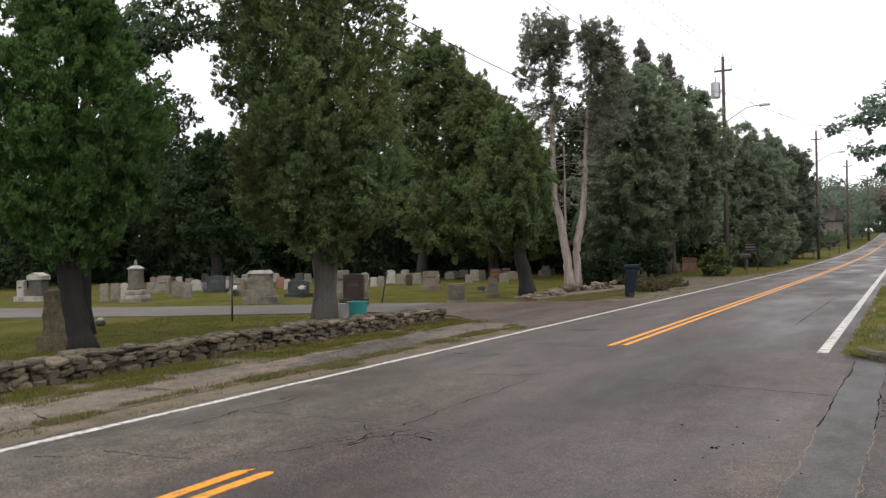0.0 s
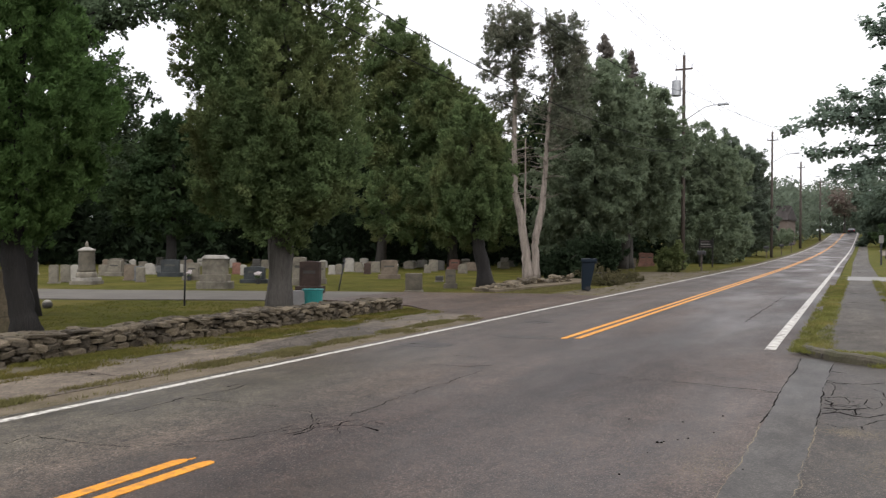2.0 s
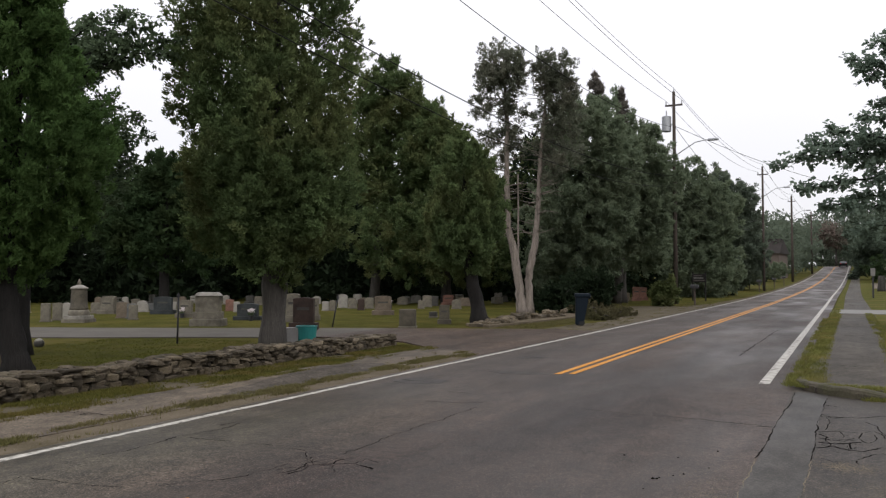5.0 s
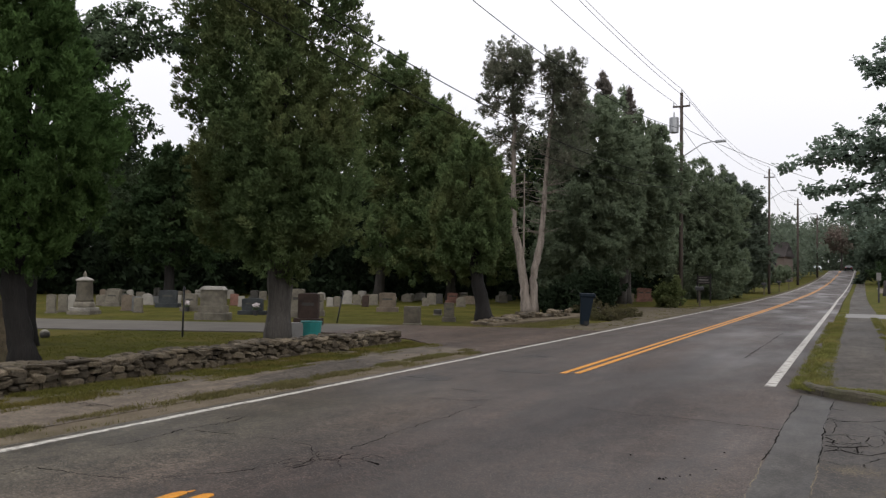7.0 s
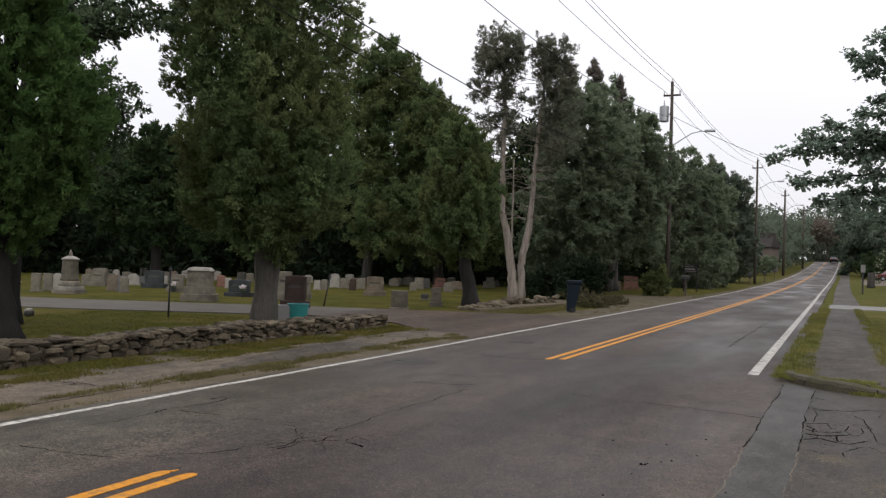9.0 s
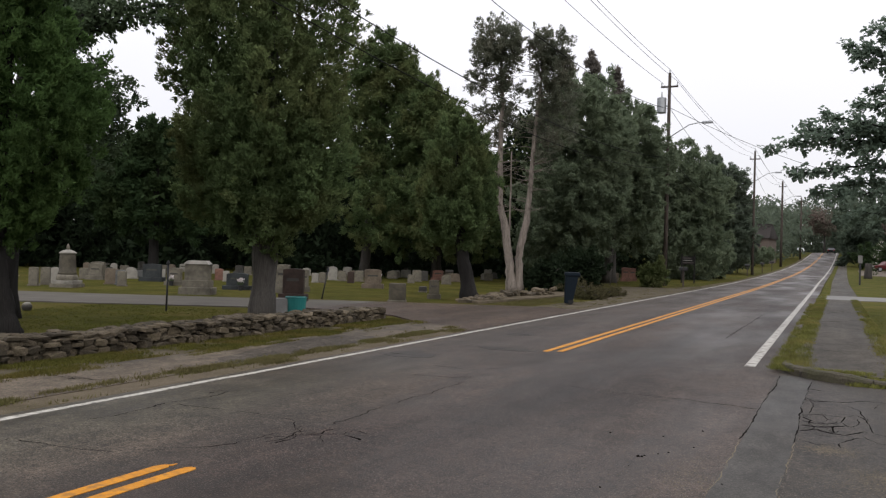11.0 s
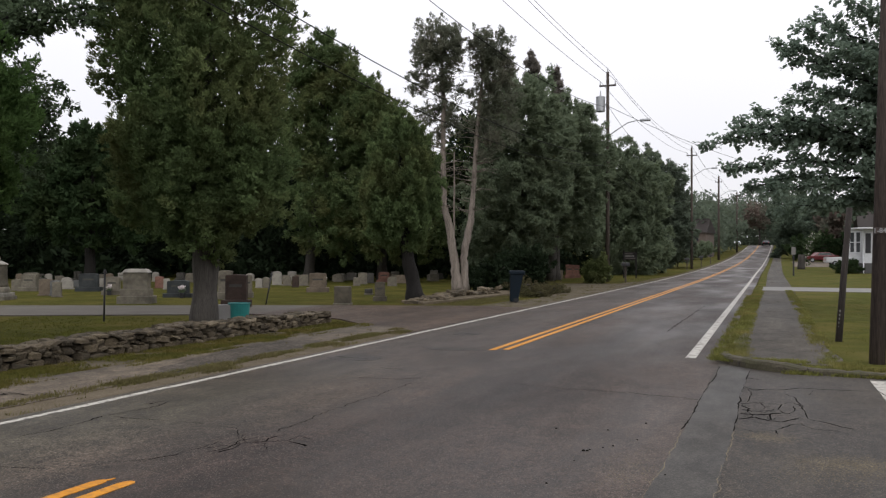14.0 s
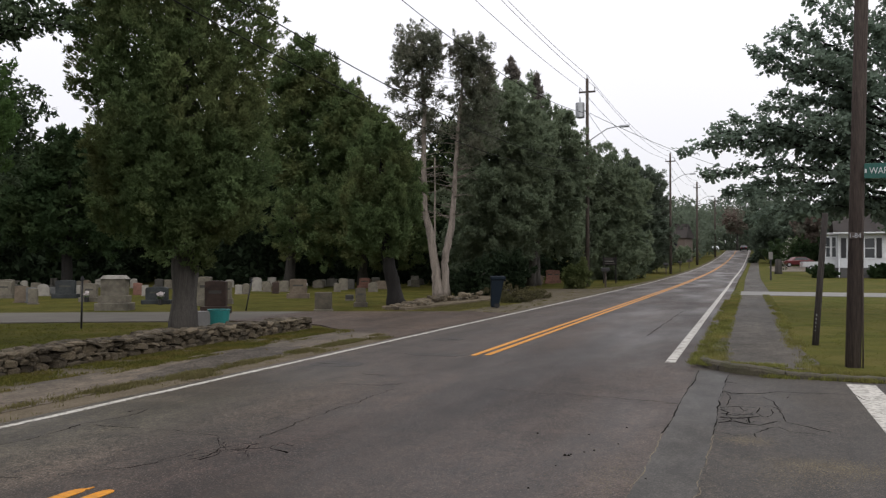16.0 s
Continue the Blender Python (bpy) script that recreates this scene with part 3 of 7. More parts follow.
gutter = strip("gutter_patch", [(y, a, b) for y, a, b in ((-25, -0.84, -0.37), (0, -0.83, -0.36), (5.7, -0.8, -0.35), (7, -0.77, -0.335), (8.5, -0.745, -0.31), (10.1, -0.75, -0.32), (11.6, -0.69, -0.285), (12.75, -0.7, -0.26))], PATCH, 0.003)
tagged(gutter, "smooth pale strip of newer asphalt along the road edge", "road patch", kind="structure")


def line(name, edges, mat, label):
    ob = strip(name, edges, mat, 0.005, None, 0.004)
    return tagged(ob, label, "road marking", kind="structure")


far_rows = steps(13.5, 325)
line("edge_line", [(y, -6.98 + drift(y) + 0.008 * math.sin(y * 2.3) + 0.012 * noise.noise((y * 9, 0, 1)), -6.885 + drift(y) + 0.007 * math.sin(y * 3.1) + 0.014 * noise.noise((y * 11, 5, 2))) for y in steps(-40, 325, 0.16)], WHITE_PAINT, "thin white edge line painted along the road")
line("edge_line", [(y, -1.27 + drift(y), -1.11 + drift(y)) for y in far_rows], WORN_WHITE, "worn white edge line that starts past the corner")
for a, b, y0 in ((-4.56, -4.45, 13.3), (-4.35, -4.24, 13.45)):
    line("centre_line", [(y, a + drift(y), b + drift(y)) for y in steps(y0, 325)], YELLOW_PAINT, "yellow centre line, one of a pair")
for a, b, y1 in ((-4.56, -4.45, 4.47), (-4.35, -4.24, 4.53)):
    line("centre_line", [(y, a, b) for y in (-40, -10, 0, 3, y1 - 0.05)] + [(y1, a + 0.012, b - 0.004), (y1 + 0.03, a + 0.035, b - 0.03)] + ([(y1 + 0.05, b - 0.04, b - 0.01), (y1 + 0.1, b - 0.03, b - 0.012)] if a < -4.5 else []), YELLOW_PAINT, "yellow centre line ending at the junction")
line("crossing_bar", [(y, 1.23, 1.58) for y in (3.0, 8.5, 12.0)], WHITE_PAINT, "broad worn white bar painted across the side street")

# the far verge, its path and the cemetery drive
dirt = strip("verge", [(y, -7.62 + drift(y), ROAD_L + 0.02 + drift(y)) for y in steps(-30, 16.2)], DIRT, -0.004)
tagged(dirt, "sandy dirt edge with dry weeds", "verge", kind="structure")
path = strip("pavement", [(y, -8.98 - 0.12 * math.sin(y * 1.7) * 0.4, -7.6) for y in steps(-30, 16.6, 0.8)], PATH_ASPHALT, 0.006)
tagged(path, "pale worn asphalt footpath with crumbling edges", "pavement", kind="structure")
wall_foot = strip("verge", [(y, -10.2, -8.9) for y in steps(-30, 17.6)], SHOULDER, -0.022)
tagged(wall_foot, "bare soil and rough grass at the foot of the wall", "verge", kind="structure")
far_path = strip("pavement", [(y, float(np.interp(y, (23, 30, 36, 48, 52, 70), (-9.3, -8.5, -8.7, -9.2, -8.0, -7.6))) + 0.1 * math.sin(y * 1.3) + 0.07 * math.sin(y * 3.1) + drift(y), ROAD_L + 0.02 + drift(y)) for y in steps(23.4, 200, 0.8)], SHOULDER, -0.006)
tagged(far_path, "sandy gravel shoulder with tufts of grass", "pavement", kind="structure")
tagged(new("gravel_pull_in", slab_polygon("gravel_pull_in", [(-7.3, 33), (-7.3, 47), (-9.6, 49), (-11.5, 47), (-11, 40), (-9.4, 35)], SHOULDER, -0.06, 0.002)), "sandy grey pull-in beside the road", "pull-in", kind="structure")
mouth = tagged(new("drive_mouth", slab_polygon("drive_mouth", [(-7.13, 15.6), (-7.13, 24.6), (-8.6, 25.0), (-10.8, 24.2), (-13.6, 23.1), (-13.6, 18.7), (-12.2, 18.9), (-10.4, 18.3), (-9.2, 17.2), (-8.9, 16.2)], MOUTH_ASPHALT, -0.05, 0.004)), "dark asphalt mouth of the cemetery drive", "driveway", kind="structure")
drive = tagged(new("cemetery_drive", slab_polygon("cemetery_drive", [(-13.605, 18.7), (-13.605, 23.1), (-15.5, 22.3), (-17.9, 21.1), (-22.4, 19.0), (-24.9, 18.1), (-36, 13.6), (-60, 5), (-60, 1), (-34, 9.7), (-20.9, 15.0), (-18.9, 15.9), (-15.2, 17.9)], DRIVE, -0.05, 0.0)), "pale grey asphalt drive through the graves", "driveway", kind="structure")

# the near verge: raised lawn, kerb, sidewalk
lawn_right = strip("lawn", [(y, ROAD_R + 0.12 + drift(y), 70) for y in steps(14.2, 240)], GARDEN_LAWN, 0.07, thick=0.14)
tagged(lawn_right, "mown lawn raised behind the road edge", "lawn", kind="structure")
corner = tagged(new("lawn_corner", slab_polygon("lawn_corner", [(-0.62, 14.2), (-0.6, 13.5), (-0.4, 12.95), (-0.1, 12.68), (0.4, 12.55), (1.3, 12.6), (8, 12.9), (70, 15), (70, 14.2)], GARDEN_LAWN, -0.05, 0.07)), "grass corner behind the kerb", "lawn", kind="structure")
sidewalk = strip("sidewalk", [(y, float(np.interp(y, (12.7, 14, 16, 18.7, 26, 40, 200), (-0.42, -0.57, -0.58, -0.48, -0.36, -0.2, -0.2))) + drift(y) + (0.03 * math.sin(y * 2.3) + 0.02 * math.sin(y * 5.1)) * (y < 38), float(np.interp(y, (12.7, 13.4, 15, 18, 25, 40, 200), (0.85, 1.0, 0.95, 0.84, 0.78, 1.04, 1.02))) + drift(y) + 0.04 * math.sin(y * 1.9 + 1) * (y < 38)) for y in steps(12.75, 200, 0.45)], SIDEWALK, 0.082, thick=0.1)
tagged(sidewalk, "grey asphalt sidewalk between grass edges", "sidewalk", kind="structure")
house_drive = strip("driveway", [(y, -0.66, 60) for y in (39.8, 42, 44.6)], CONCRETE, 0.088, thick=0.1)
tagged(house_drive, "pale concrete driveway crossing the sidewalk", "driveway", kind="structure")
car_drive = strip("driveway", [(y, 2.4 + drift(y), 60) for y in (102, 110, 118, 127)], PATH_ASPHALT, 0.088, thick=0.1)
tagged(car_drive, "worn asphalt driveway with parked cars", "driveway", kind="structure")

kerb_run = [(-0.66, 14.4), (-0.68, 13.7), (-0.55, 13.1), (-0.28, 12.72), (0.06, 12.5), (0.5, 12.38), (1.0, 12.38), (1.7, 12.42), (3, 12.5), (6, 12.7), (12, 13.0)]
kerb = thing("kerb", 0, 0, 0, "weathered stone kerb round the corner, grass growing over it", "kerb", kind="structure")


def kerb_piece(points, tops):
    """A worn stone with rounded shoulders, swept along the edge."""
    section = [(-0.085, -0.05), (-0.085, 0.55), (-0.07, 0.85), (-0.035, 1.0), (0.035, 1.0), (0.075, 0.9), (0.085, -0.05)]
    way, verts, faces = [], [], []
    for (x0, y0), (x1, y1), h0, h1 in zip(points, points[1:], tops, tops[1:]):
        n = max(2, int(math.hypot(x1 - x0, y1 - y0) / 0.07))
        way += [(x0 + (x1 - x0) * k / n, y0 + (y1 - y0) * k / n, h0 + (h1 - h0) * k / n) for k in range(n)]
    way.append((*points[-1], tops[-1]))
    for i, (x, y, h) in enumerate(way):
        a, b = way[max(i - 1, 0)], way[min(i + 1, len(way) - 1)]
        dx, dy = b[0] - a[0], b[1] - a[1]
        m = math.hypot(dx, dy)
        for u, v in section:
            p = Vector((x - dy / m * u, y + dx / m * u, v * h if v > 0 else v))
            verts.append(p + (Vector(noise.noise_vector(p * 5)) * 0.022 + Vector(noise.noise_vector(p * 17)) * 0.01 if v > 0 else Vector()))
    k = len(section)
    faces = [(i * k + c, i * k + c + 1, (i + 1) * k + c + 1, (i + 1) * k + c) for i in range(len(way) - 1) for c in range(k - 1)]
    faces += [tuple(range(k))[::-1], tuple(range((len(way) - 1) * k, len(way) * k))]
    bm = bmesh.new()
    bm.from_mesh(mesh_of("kerb_stone", verts, faces, KERB))
    bmesh.ops.recalc_face_normals(bm, faces=bm.faces)
    return part("kerb_stone", bm, KERB, kerb)


tops = (0.05, 0.1, 0.135, 0.145, 0.13, 0.095, 0.07, 0.065, 0.065, 0.065, 0.065)
for a, b in ((0, 1), (1, 5), (5, 8), (8, 9), (9, 10)):
    kerb_piece(kerb_run[a:b + 1], tops[a:b + 1])


def crack(points, width, rng, label="dark open crack in the asphalt", z=0.0022, mat=None, stray=0.0105):
    """A jagged crack that wanders along the given way."""
    left, right, wide, dx0, dy0 = [], [], 1.0, 0.0, 0.0
    for (x0, y0), (x1, y1) in zip(points, points[1:]):
        n = max(2, int(math.hypot(x1 - x0, y1 - y0) / 0.035))
        for k in range(n):
            f = k / n
            wide = min(1.6, max(0.25, wide + rng.normal(0, 0.3)))
            dx0, dy0 = dx0 * 0.8 + rng.normal(0, stray), dy0 * 0.8 + rng.normal(0, stray)
            x, y = x0 + (x1 - x0) * f + dx0, y0 + (y1 - y0) * f + dy0
            w = width * wide * 0.52
            dx, dy = (y1 - y0), -(x1 - x0)
            m = math.hypot(dx, dy)
            left.append((x + dx / m * w / 2, y + dy / m * w / 2, gz(y) + z))
            right.append((x - dx / m * w / 2, y - dy / m * w / 2, gz(y) + z))
    k = len(left)
    me = mesh_of("crack", left + right, [(i, i + 1, k + i + 1, k + i) for i in range(k - 1)], mat or CRACK)
    bm = bmesh.new()
    bm.from_mesh(me)
    for f in bm.faces:
        f.normal_update()
        if f.normal.z < 0:
            f.normal_flip()
    bm.to_mesh(me)
    bm.free()
    return tagged(new("crack", me), label, "crack", "cracks in the asphalt", "structure")


def crack_web(cx, cy, rx, ry, cell, width, rng, label="network of cracks in broken asphalt"):
    """Broken asphalt: an uneven net of cracks round a middle, thinning outwards."""
    verts, faces, node = [], [], {}
    nx, ny = int(rx / cell) + 1, int(ry / cell) + 1
    for i in range(-nx, nx + 1):
        for j in range(-ny, ny + 1):
            node[i, j] = (cx + (i + 0.5 * (j % 2)) * cell + rng.normal(0, cell * 0.27), cy + j * cell + rng.normal(0, cell * 0.27))
    for (i, j), p in sorted(node.items()):
        side = 1 if j % 2 else 0
        for q in ((i + 1, j), (i + side, j + 1), (i + side - 1, j + 1)):
            if q not in node:
                continue
            b = node[q]
            far = math.hypot((p[0] - cx) / rx, (p[1] - cy) / ry)
            if rng.uniform() < 0.38 + 0.5 * far:
                continue
            dx, dy = b[0] - p[0], b[1] - p[1]
            m = math.hypot(dx, dy) + 1e-6
            run, o = max(2, int(m / 0.03)), len(verts)
            for k in range(run + 1):
                f, w = k / run, width * rng.uniform(0.2, 0.75) / 2
                bend = rng.normal(0, 0.006)
                x, y = p[0] + dx * f - dy / m * bend, p[1] + dy * f + dx / m * bend
                verts += [(x - dy / m * w, y + dx / m * w, 0.0026), (x + dy / m * w, y - dx / m * w, 0.0026)]
            faces += [(o + 2 * k, o + 2 * k + 1, o + 2 * k + 3, o + 2 * k + 2) for k in range(run)]
    return tagged(new("crack", mesh_of("crack", verts, faces, CRACK)), label, "crack", "cracks in the asphalt", "structure")

# ---- trees ----
def trunk_runs(points, radii, rng, flare=1.35):
    pts = [Vector(p) for p in points]
    out, rad = [], []
    for i in range(len(pts) - 1):
        for k in range(5):
            f = k / 5
            p = pts[i].lerp(pts[i + 1], f)
            out.append(p + Vector((rng.normal(0, 0.012), rng.normal(0, 0.012), 0)))
            r = radii[i] * (1 - f) + radii[i + 1] * f
            rad.append(r * (1 + (flare - 1) * max(0, 1 - p.z / 0.6)) * rng.uniform(0.95, 1.06))
    out.append(pts[-1])
    rad.append(radii[-1])
    return out, rad


SPIRE = ((0.0, 0.3), (0.08, 0.62), (0.22, 0.95), (0.45, 1.0), (0.65, 0.92), (0.82, 0.66), (0.95, 0.25), (1.0, 0.06))
OVAL = ((0.0, 0.35), (0.15, 0.75), (0.4, 1.0), (0.7, 0.85), (0.9, 0.5), (1.0, 0.15))


def spire_tree(name, label, x, y, seed, trunk, radii, z0, z1, radius, count, per, size, mat, bark, profile=SPIRE, extra=(), spread=0.17, amp=0.13, shell=0.5, shift=(0, 0), category="cedar tree", aspect=0.5):
    rng = np.random.default_rng(seed)
    root = thing(name, x, y, gz(y) - 0.03, label, category)
    runs = [trunk_runs(trunk, radii, rng)]
    top = Vector(trunk[-1])
    for k in range(14):
        h = rng.uniform(0.05, 0.8)
        z = z0 + (z1 - z0) * h
        a = rng.uniform(0, 6.28)
        r = radius * np.interp(h, *zip(*profile)) * 0.75
        base = Vector((top.x * min(1, z / top.z), top.y * min(1, z / top.z), z - 0.4))
        runs.append(([base, base + Vector((math.cos(a) * r * 0.5, math.sin(a) * r * 0.5, 0.25)), base + Vector((math.cos(a) * r, math.sin(a) * r, 0.6))], [0.05, 0.03, 0.01]))
    part("trunk", tubes("trunk", runs, bark, 10, 0.05, rng), bark, root)
    pts, way = spire_clumps(z0, z1, radius, count, rng, profile, amp, shell)
    pts = pts + np.array([shift[0], shift[1], 0])
    for b in extra:
        p2, w2 = blob_clumps([b], int(count * 0.22), rng, 0.15, 0.4)
        pts, way = np.concatenate([pts, p2]), np.concatenate([way, w2])
    some = rng.permutation(len(pts))[: max(60, len(pts) // 11)]
    c, ax, fc = plumes(pts[some], way[some], rng, 14, per, radius * 0.5, radius * 0.13, size)
    h = rng.uniform(0.04, 0.96, count // 2)
    a, q = rng.uniform(0, 6.28, len(h)), radius * np.interp(h, *zip(*profile)) * 0.6 * np.sqrt(rng.uniform(0, 1, len(h)))
    core = np.stack([np.cos(a) * q + shift[0], np.sin(a) * q + shift[1], z0 + 0.25 + h * (z1 - z0 - 0.3)], 1)
    part("crown", spray_mesh("crown", c, ax, fc, size, aspect, mat, rng, core), mat, root)
    return root


def round_tree(name, label, x, y, seed, trunk, radii, blobs, count, per, size, mat, bark, spread=0.3, amp=0.2, shell=0.6, category="tree", aspect=0.62, twigs=3, solid=1.0, rise=0.45):
    rng = np.random.default_rng(seed)
    root = thing(name, x, y, gz(y) - 0.03, label, category)
    runs = [trunk_runs(trunk, radii, rng)]
    top = Vector(trunk[-1])
    for b in blobs:
        for _ in range(twigs):
            d = Vector(rng.normal(0, 1, 3))
            d.normalize()
            end = Vector(b[:3]) + Vector((d.x * b[3], d.y * b[4], d.z * b[5])) * 0.8
            start = top * rng.uniform(0.6, 1.0)
            mid = start.lerp(Vector(b[:3]), 0.6) + Vector(rng.normal(0, 0.15, 3))
            runs.append(([start, mid, end], [max(0.03, radii[-1] * 0.55), 0.05 if radii[-1] > 0.09 else 0.025, 0.012]))
    part("trunk", tubes("trunk", runs, bark, 8, 0.04, rng), bark, root)
    pts, way = blob_clumps(blobs, count, rng, amp, shell)
    some = rng.permutation(len(pts))[: max(40, len(pts) // 8)]
    c, ax, fc = plumes(pts[some], way[some], rng, 12, per, spread * 2.8, spread * 0.95, size, rise)
    core = core_of(blobs, max(20, int(count * per * solid * 0.13)), rng, 0.76) if solid else None
    part("crown", spray_mesh("crown", c, ax, fc, size, aspect, mat, rng, core), mat, root)
    return root


def bough_tree(name, label, x, y, seed, trunk, radii, limbs, mat, bark, leaf=0.15, per=7, twig=0.8, step=0.22, droop=0.25, slim=0.62, start=0.3, category="tree"):
    """A broadleaf tree whose limbs, twigs and leaves can be told apart against the sky."""
    rng = np.random.default_rng(seed)
    root = thing(name, x, y, gz(y) - 0.03, label, category)
    runs, c, ax, fc = leafy_boughs(limbs, rng, step, twig, leaf, per, droop, start)
    part("trunk", tubes("trunk", [trunk_runs(trunk, radii, rng)] + runs, bark, 7, 0.04, rng), bark, root)
    part("crown", spray_mesh("crown", c, ax, fc, leaf, slim, mat, rng, kite=True), mat, root)
    return root


# the large cedar by the drive, and the one beside the stone marker
spire_tree("cedar_tree", "tall dense cedar with bronze tips behind the stone wall", -12.4, 15.4, 11, [(0, 0, 0), (0.03, 0, 1.2), (0.02, 0.05, 2.6), (-0.1, 0.1, 11)], [0.262, 0.29, 0.3, 0.06], 1.7, 12.8, 2.1, 7400, 19, 0.088, CEDAR, BARK,
    extra=((0.7, -0.8, 4.4, 1.3, 1.3, 2.4), (0.9, -0.2, 3.3, 1.2, 1.1, 1.2), (-0.9, -0.2, 3.6, 1.2, 1.2, 1.3), (-0.9, -0.2, 6.5, 1.5, 1.5, 2.0)), amp=0.14)
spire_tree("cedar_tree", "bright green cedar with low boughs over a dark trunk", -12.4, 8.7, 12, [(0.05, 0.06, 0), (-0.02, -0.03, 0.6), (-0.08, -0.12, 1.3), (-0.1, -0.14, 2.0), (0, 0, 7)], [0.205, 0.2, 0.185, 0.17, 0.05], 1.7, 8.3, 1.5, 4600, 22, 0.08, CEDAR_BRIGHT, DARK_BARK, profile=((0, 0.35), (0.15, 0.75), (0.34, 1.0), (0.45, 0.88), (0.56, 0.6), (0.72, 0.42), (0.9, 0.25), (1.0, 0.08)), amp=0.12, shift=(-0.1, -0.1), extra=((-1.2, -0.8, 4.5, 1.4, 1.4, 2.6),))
bough_tree("oak_tree", "oak with long open boughs reaching over the graves", -16.4, 11.5, 13, [(0, 0, 0), (0, 0, 3), (-0.4, 0.6, 5.6)], [0.3, 0.25, 0.1],
    [((-0.4, 0.6, 5.4), (2.75, 1.7, 6.75), 0.5), ((-0.3, 0.6, 5.6), (2.2, 1.7, 7.5), 0.4), ((-0.4, 0.6, 5.0), (1.4, 1.7, 6.75), 0.35), ((-0.4, 0.6, 5.2), (0.6, 1.6, 6.9), 0.3), ((-0.4, 0.5, 5.6), (0.6, 1.6, 8.0), 0.2), ((-0.4, 0.5, 5.6), (-0.8, 1.7, 7.6), 0.2),
     ((-0.3, 0.4, 3.6), (1.7, 1.7, 5.45), 0.25), ((-0.3, 0.4, 3.4), (1.75, 1.7, 4.9), 0.3), ((-0.2, 0.4, 3.0), (1.45, 1.7, 4.3), 0.3), ((-0.3, 0.4, 4.2), (0.9, 1.7, 5.9), 0.2), ((-0.4, 0.5, 4.2), (0.0, 1.7, 5.6), 0.2), ((-0.2, 0.3, 3.0), (0.7, 1.6, 4.6), 0.2), ((-0.2, 0.3, 2.8), (1.0, 1.6, 3.5), 0.2), ((-0.2, 0.3, 2.8), (0.2, 1.6, 3.9), 0.2), ((-0.4, 0.5, 5.0), (-2.5, 0.2, 7.0), 0.3), ((-0.4, 0.5, 4.4), (-2.6, -0.6, 5.6), 0.3),
     ((-0.3, 0.6, 5.6), (1.5, 1.7, 7.9), 0.3), ((-0.3, 0.6, 5.6), (2.6, 1.9, 7.15), 0.4), ((-0.3, 0.6, 5.4), (1.0, 1.5, 7.3), 0.3), ((-0.3, 0.6, 5.4), (0.2, 1.6, 7.4), 0.3), ((-0.3, 0.6, 5.4), (1.9, 1.4, 7.0), 0.4), ((-0.4, 0.6, 5.4), (-0.2, 1.9, 7.9), 0.3), ((-0.4, 0.6, 5.4), (-1.2, 1.0, 8.0), 0.3),
     ((-0.3, 0.4, 3.6), (1.45, 1.5, 5.2), 0.2), ((-0.3, 0.4, 3.4), (1.15, 1.9, 5.0), 0.2), ((-0.2, 0.4, 3.0), (1.55, 1.6, 4.55), 0.2), ((-0.3, 0.4, 3.8), (1.2, 1.5, 5.65), 0.2), ((-0.3, 0.4, 4.0), (0.4, 1.7, 5.9), 0.2), ((-0.2, 0.3, 2.8), (1.3, 1.7, 3.9), 0.2)],
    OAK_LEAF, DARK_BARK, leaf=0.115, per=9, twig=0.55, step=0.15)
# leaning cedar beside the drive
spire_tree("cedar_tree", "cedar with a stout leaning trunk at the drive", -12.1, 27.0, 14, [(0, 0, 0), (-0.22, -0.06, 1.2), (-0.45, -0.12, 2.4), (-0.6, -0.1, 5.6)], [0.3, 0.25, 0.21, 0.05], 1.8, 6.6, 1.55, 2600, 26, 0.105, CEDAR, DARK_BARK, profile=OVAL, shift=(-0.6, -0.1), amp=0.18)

# weathered twin cedars with bare stems and tufted tops
rng_twin = np.random.default_rng(21)
twin = thing("twin_cedar", -13.7, 35.2, -0.03, "two half-dead cedars with pale bare stems and tufted tops", "cedar tree")
TR = Vector((0.932, 0.362, 0))


def tw(d, z, e=0.0):
    return TR * d + Vector((-0.362, 0.932, 0)) * e + Vector((0, 0, z))


stems = [trunk_runs([tw(0.05, 0), tw(-0.06, 1.2), tw(-0.36, 3.1), tw(-0.6, 4.1), tw(-0.65, 6.5), tw(-0.62, 9.0), tw(-0.8, 12.5)], [0.25, 0.22, 0.19, 0.15, 0.13, 0.11, 0.03], rng_twin),
         trunk_runs([tw(0.42, 0), tw(0.36, 1.6), tw(0.42, 2.2), tw(0.64, 3.1), tw(0.74, 4.2), tw(0.86, 6.0), tw(0.96, 7.6), tw(1.1, 9.2), tw(1.5, 12.3)], [0.2, 0.18, 0.18, 0.17, 0.13, 0.11, 0.1, 0.08, 0.02], rng_twin),
         trunk_runs([tw(-0.15, 2.3), tw(-0.1, 3.4), tw(-0.12, 6.6)], [0.06, 0.05, 0.03], rng_twin, 1.0)]
for k in range(190):
    side = rng_twin.choice([0, 1])
    z = rng_twin.uniform(3.6, 11.5)
    d0 = np.interp(z, (3.1, 4.1, 9, 12.5), (-0.36, -0.6, -0.62, -0.8)) if side == 0 else np.interp(z, (4.2, 7.6, 9.2, 12.3), (0.74, 0.96, 1.1, 1.5))
    a = rng_twin.uniform(0, 6.28)
    r = rng_twin.uniform(0.4, 1.3)
    s = tw(d0, z)
    stems.append(([s, s + Vector((math.cos(a) * r * 0.5, math.sin(a) * r * 0.5, 0.1)), s + Vector((math.cos(a) * r, math.sin(a) * r, rng_twin.uniform(-0.1, 0.35)))], [0.022, 0.014, 0.006]))
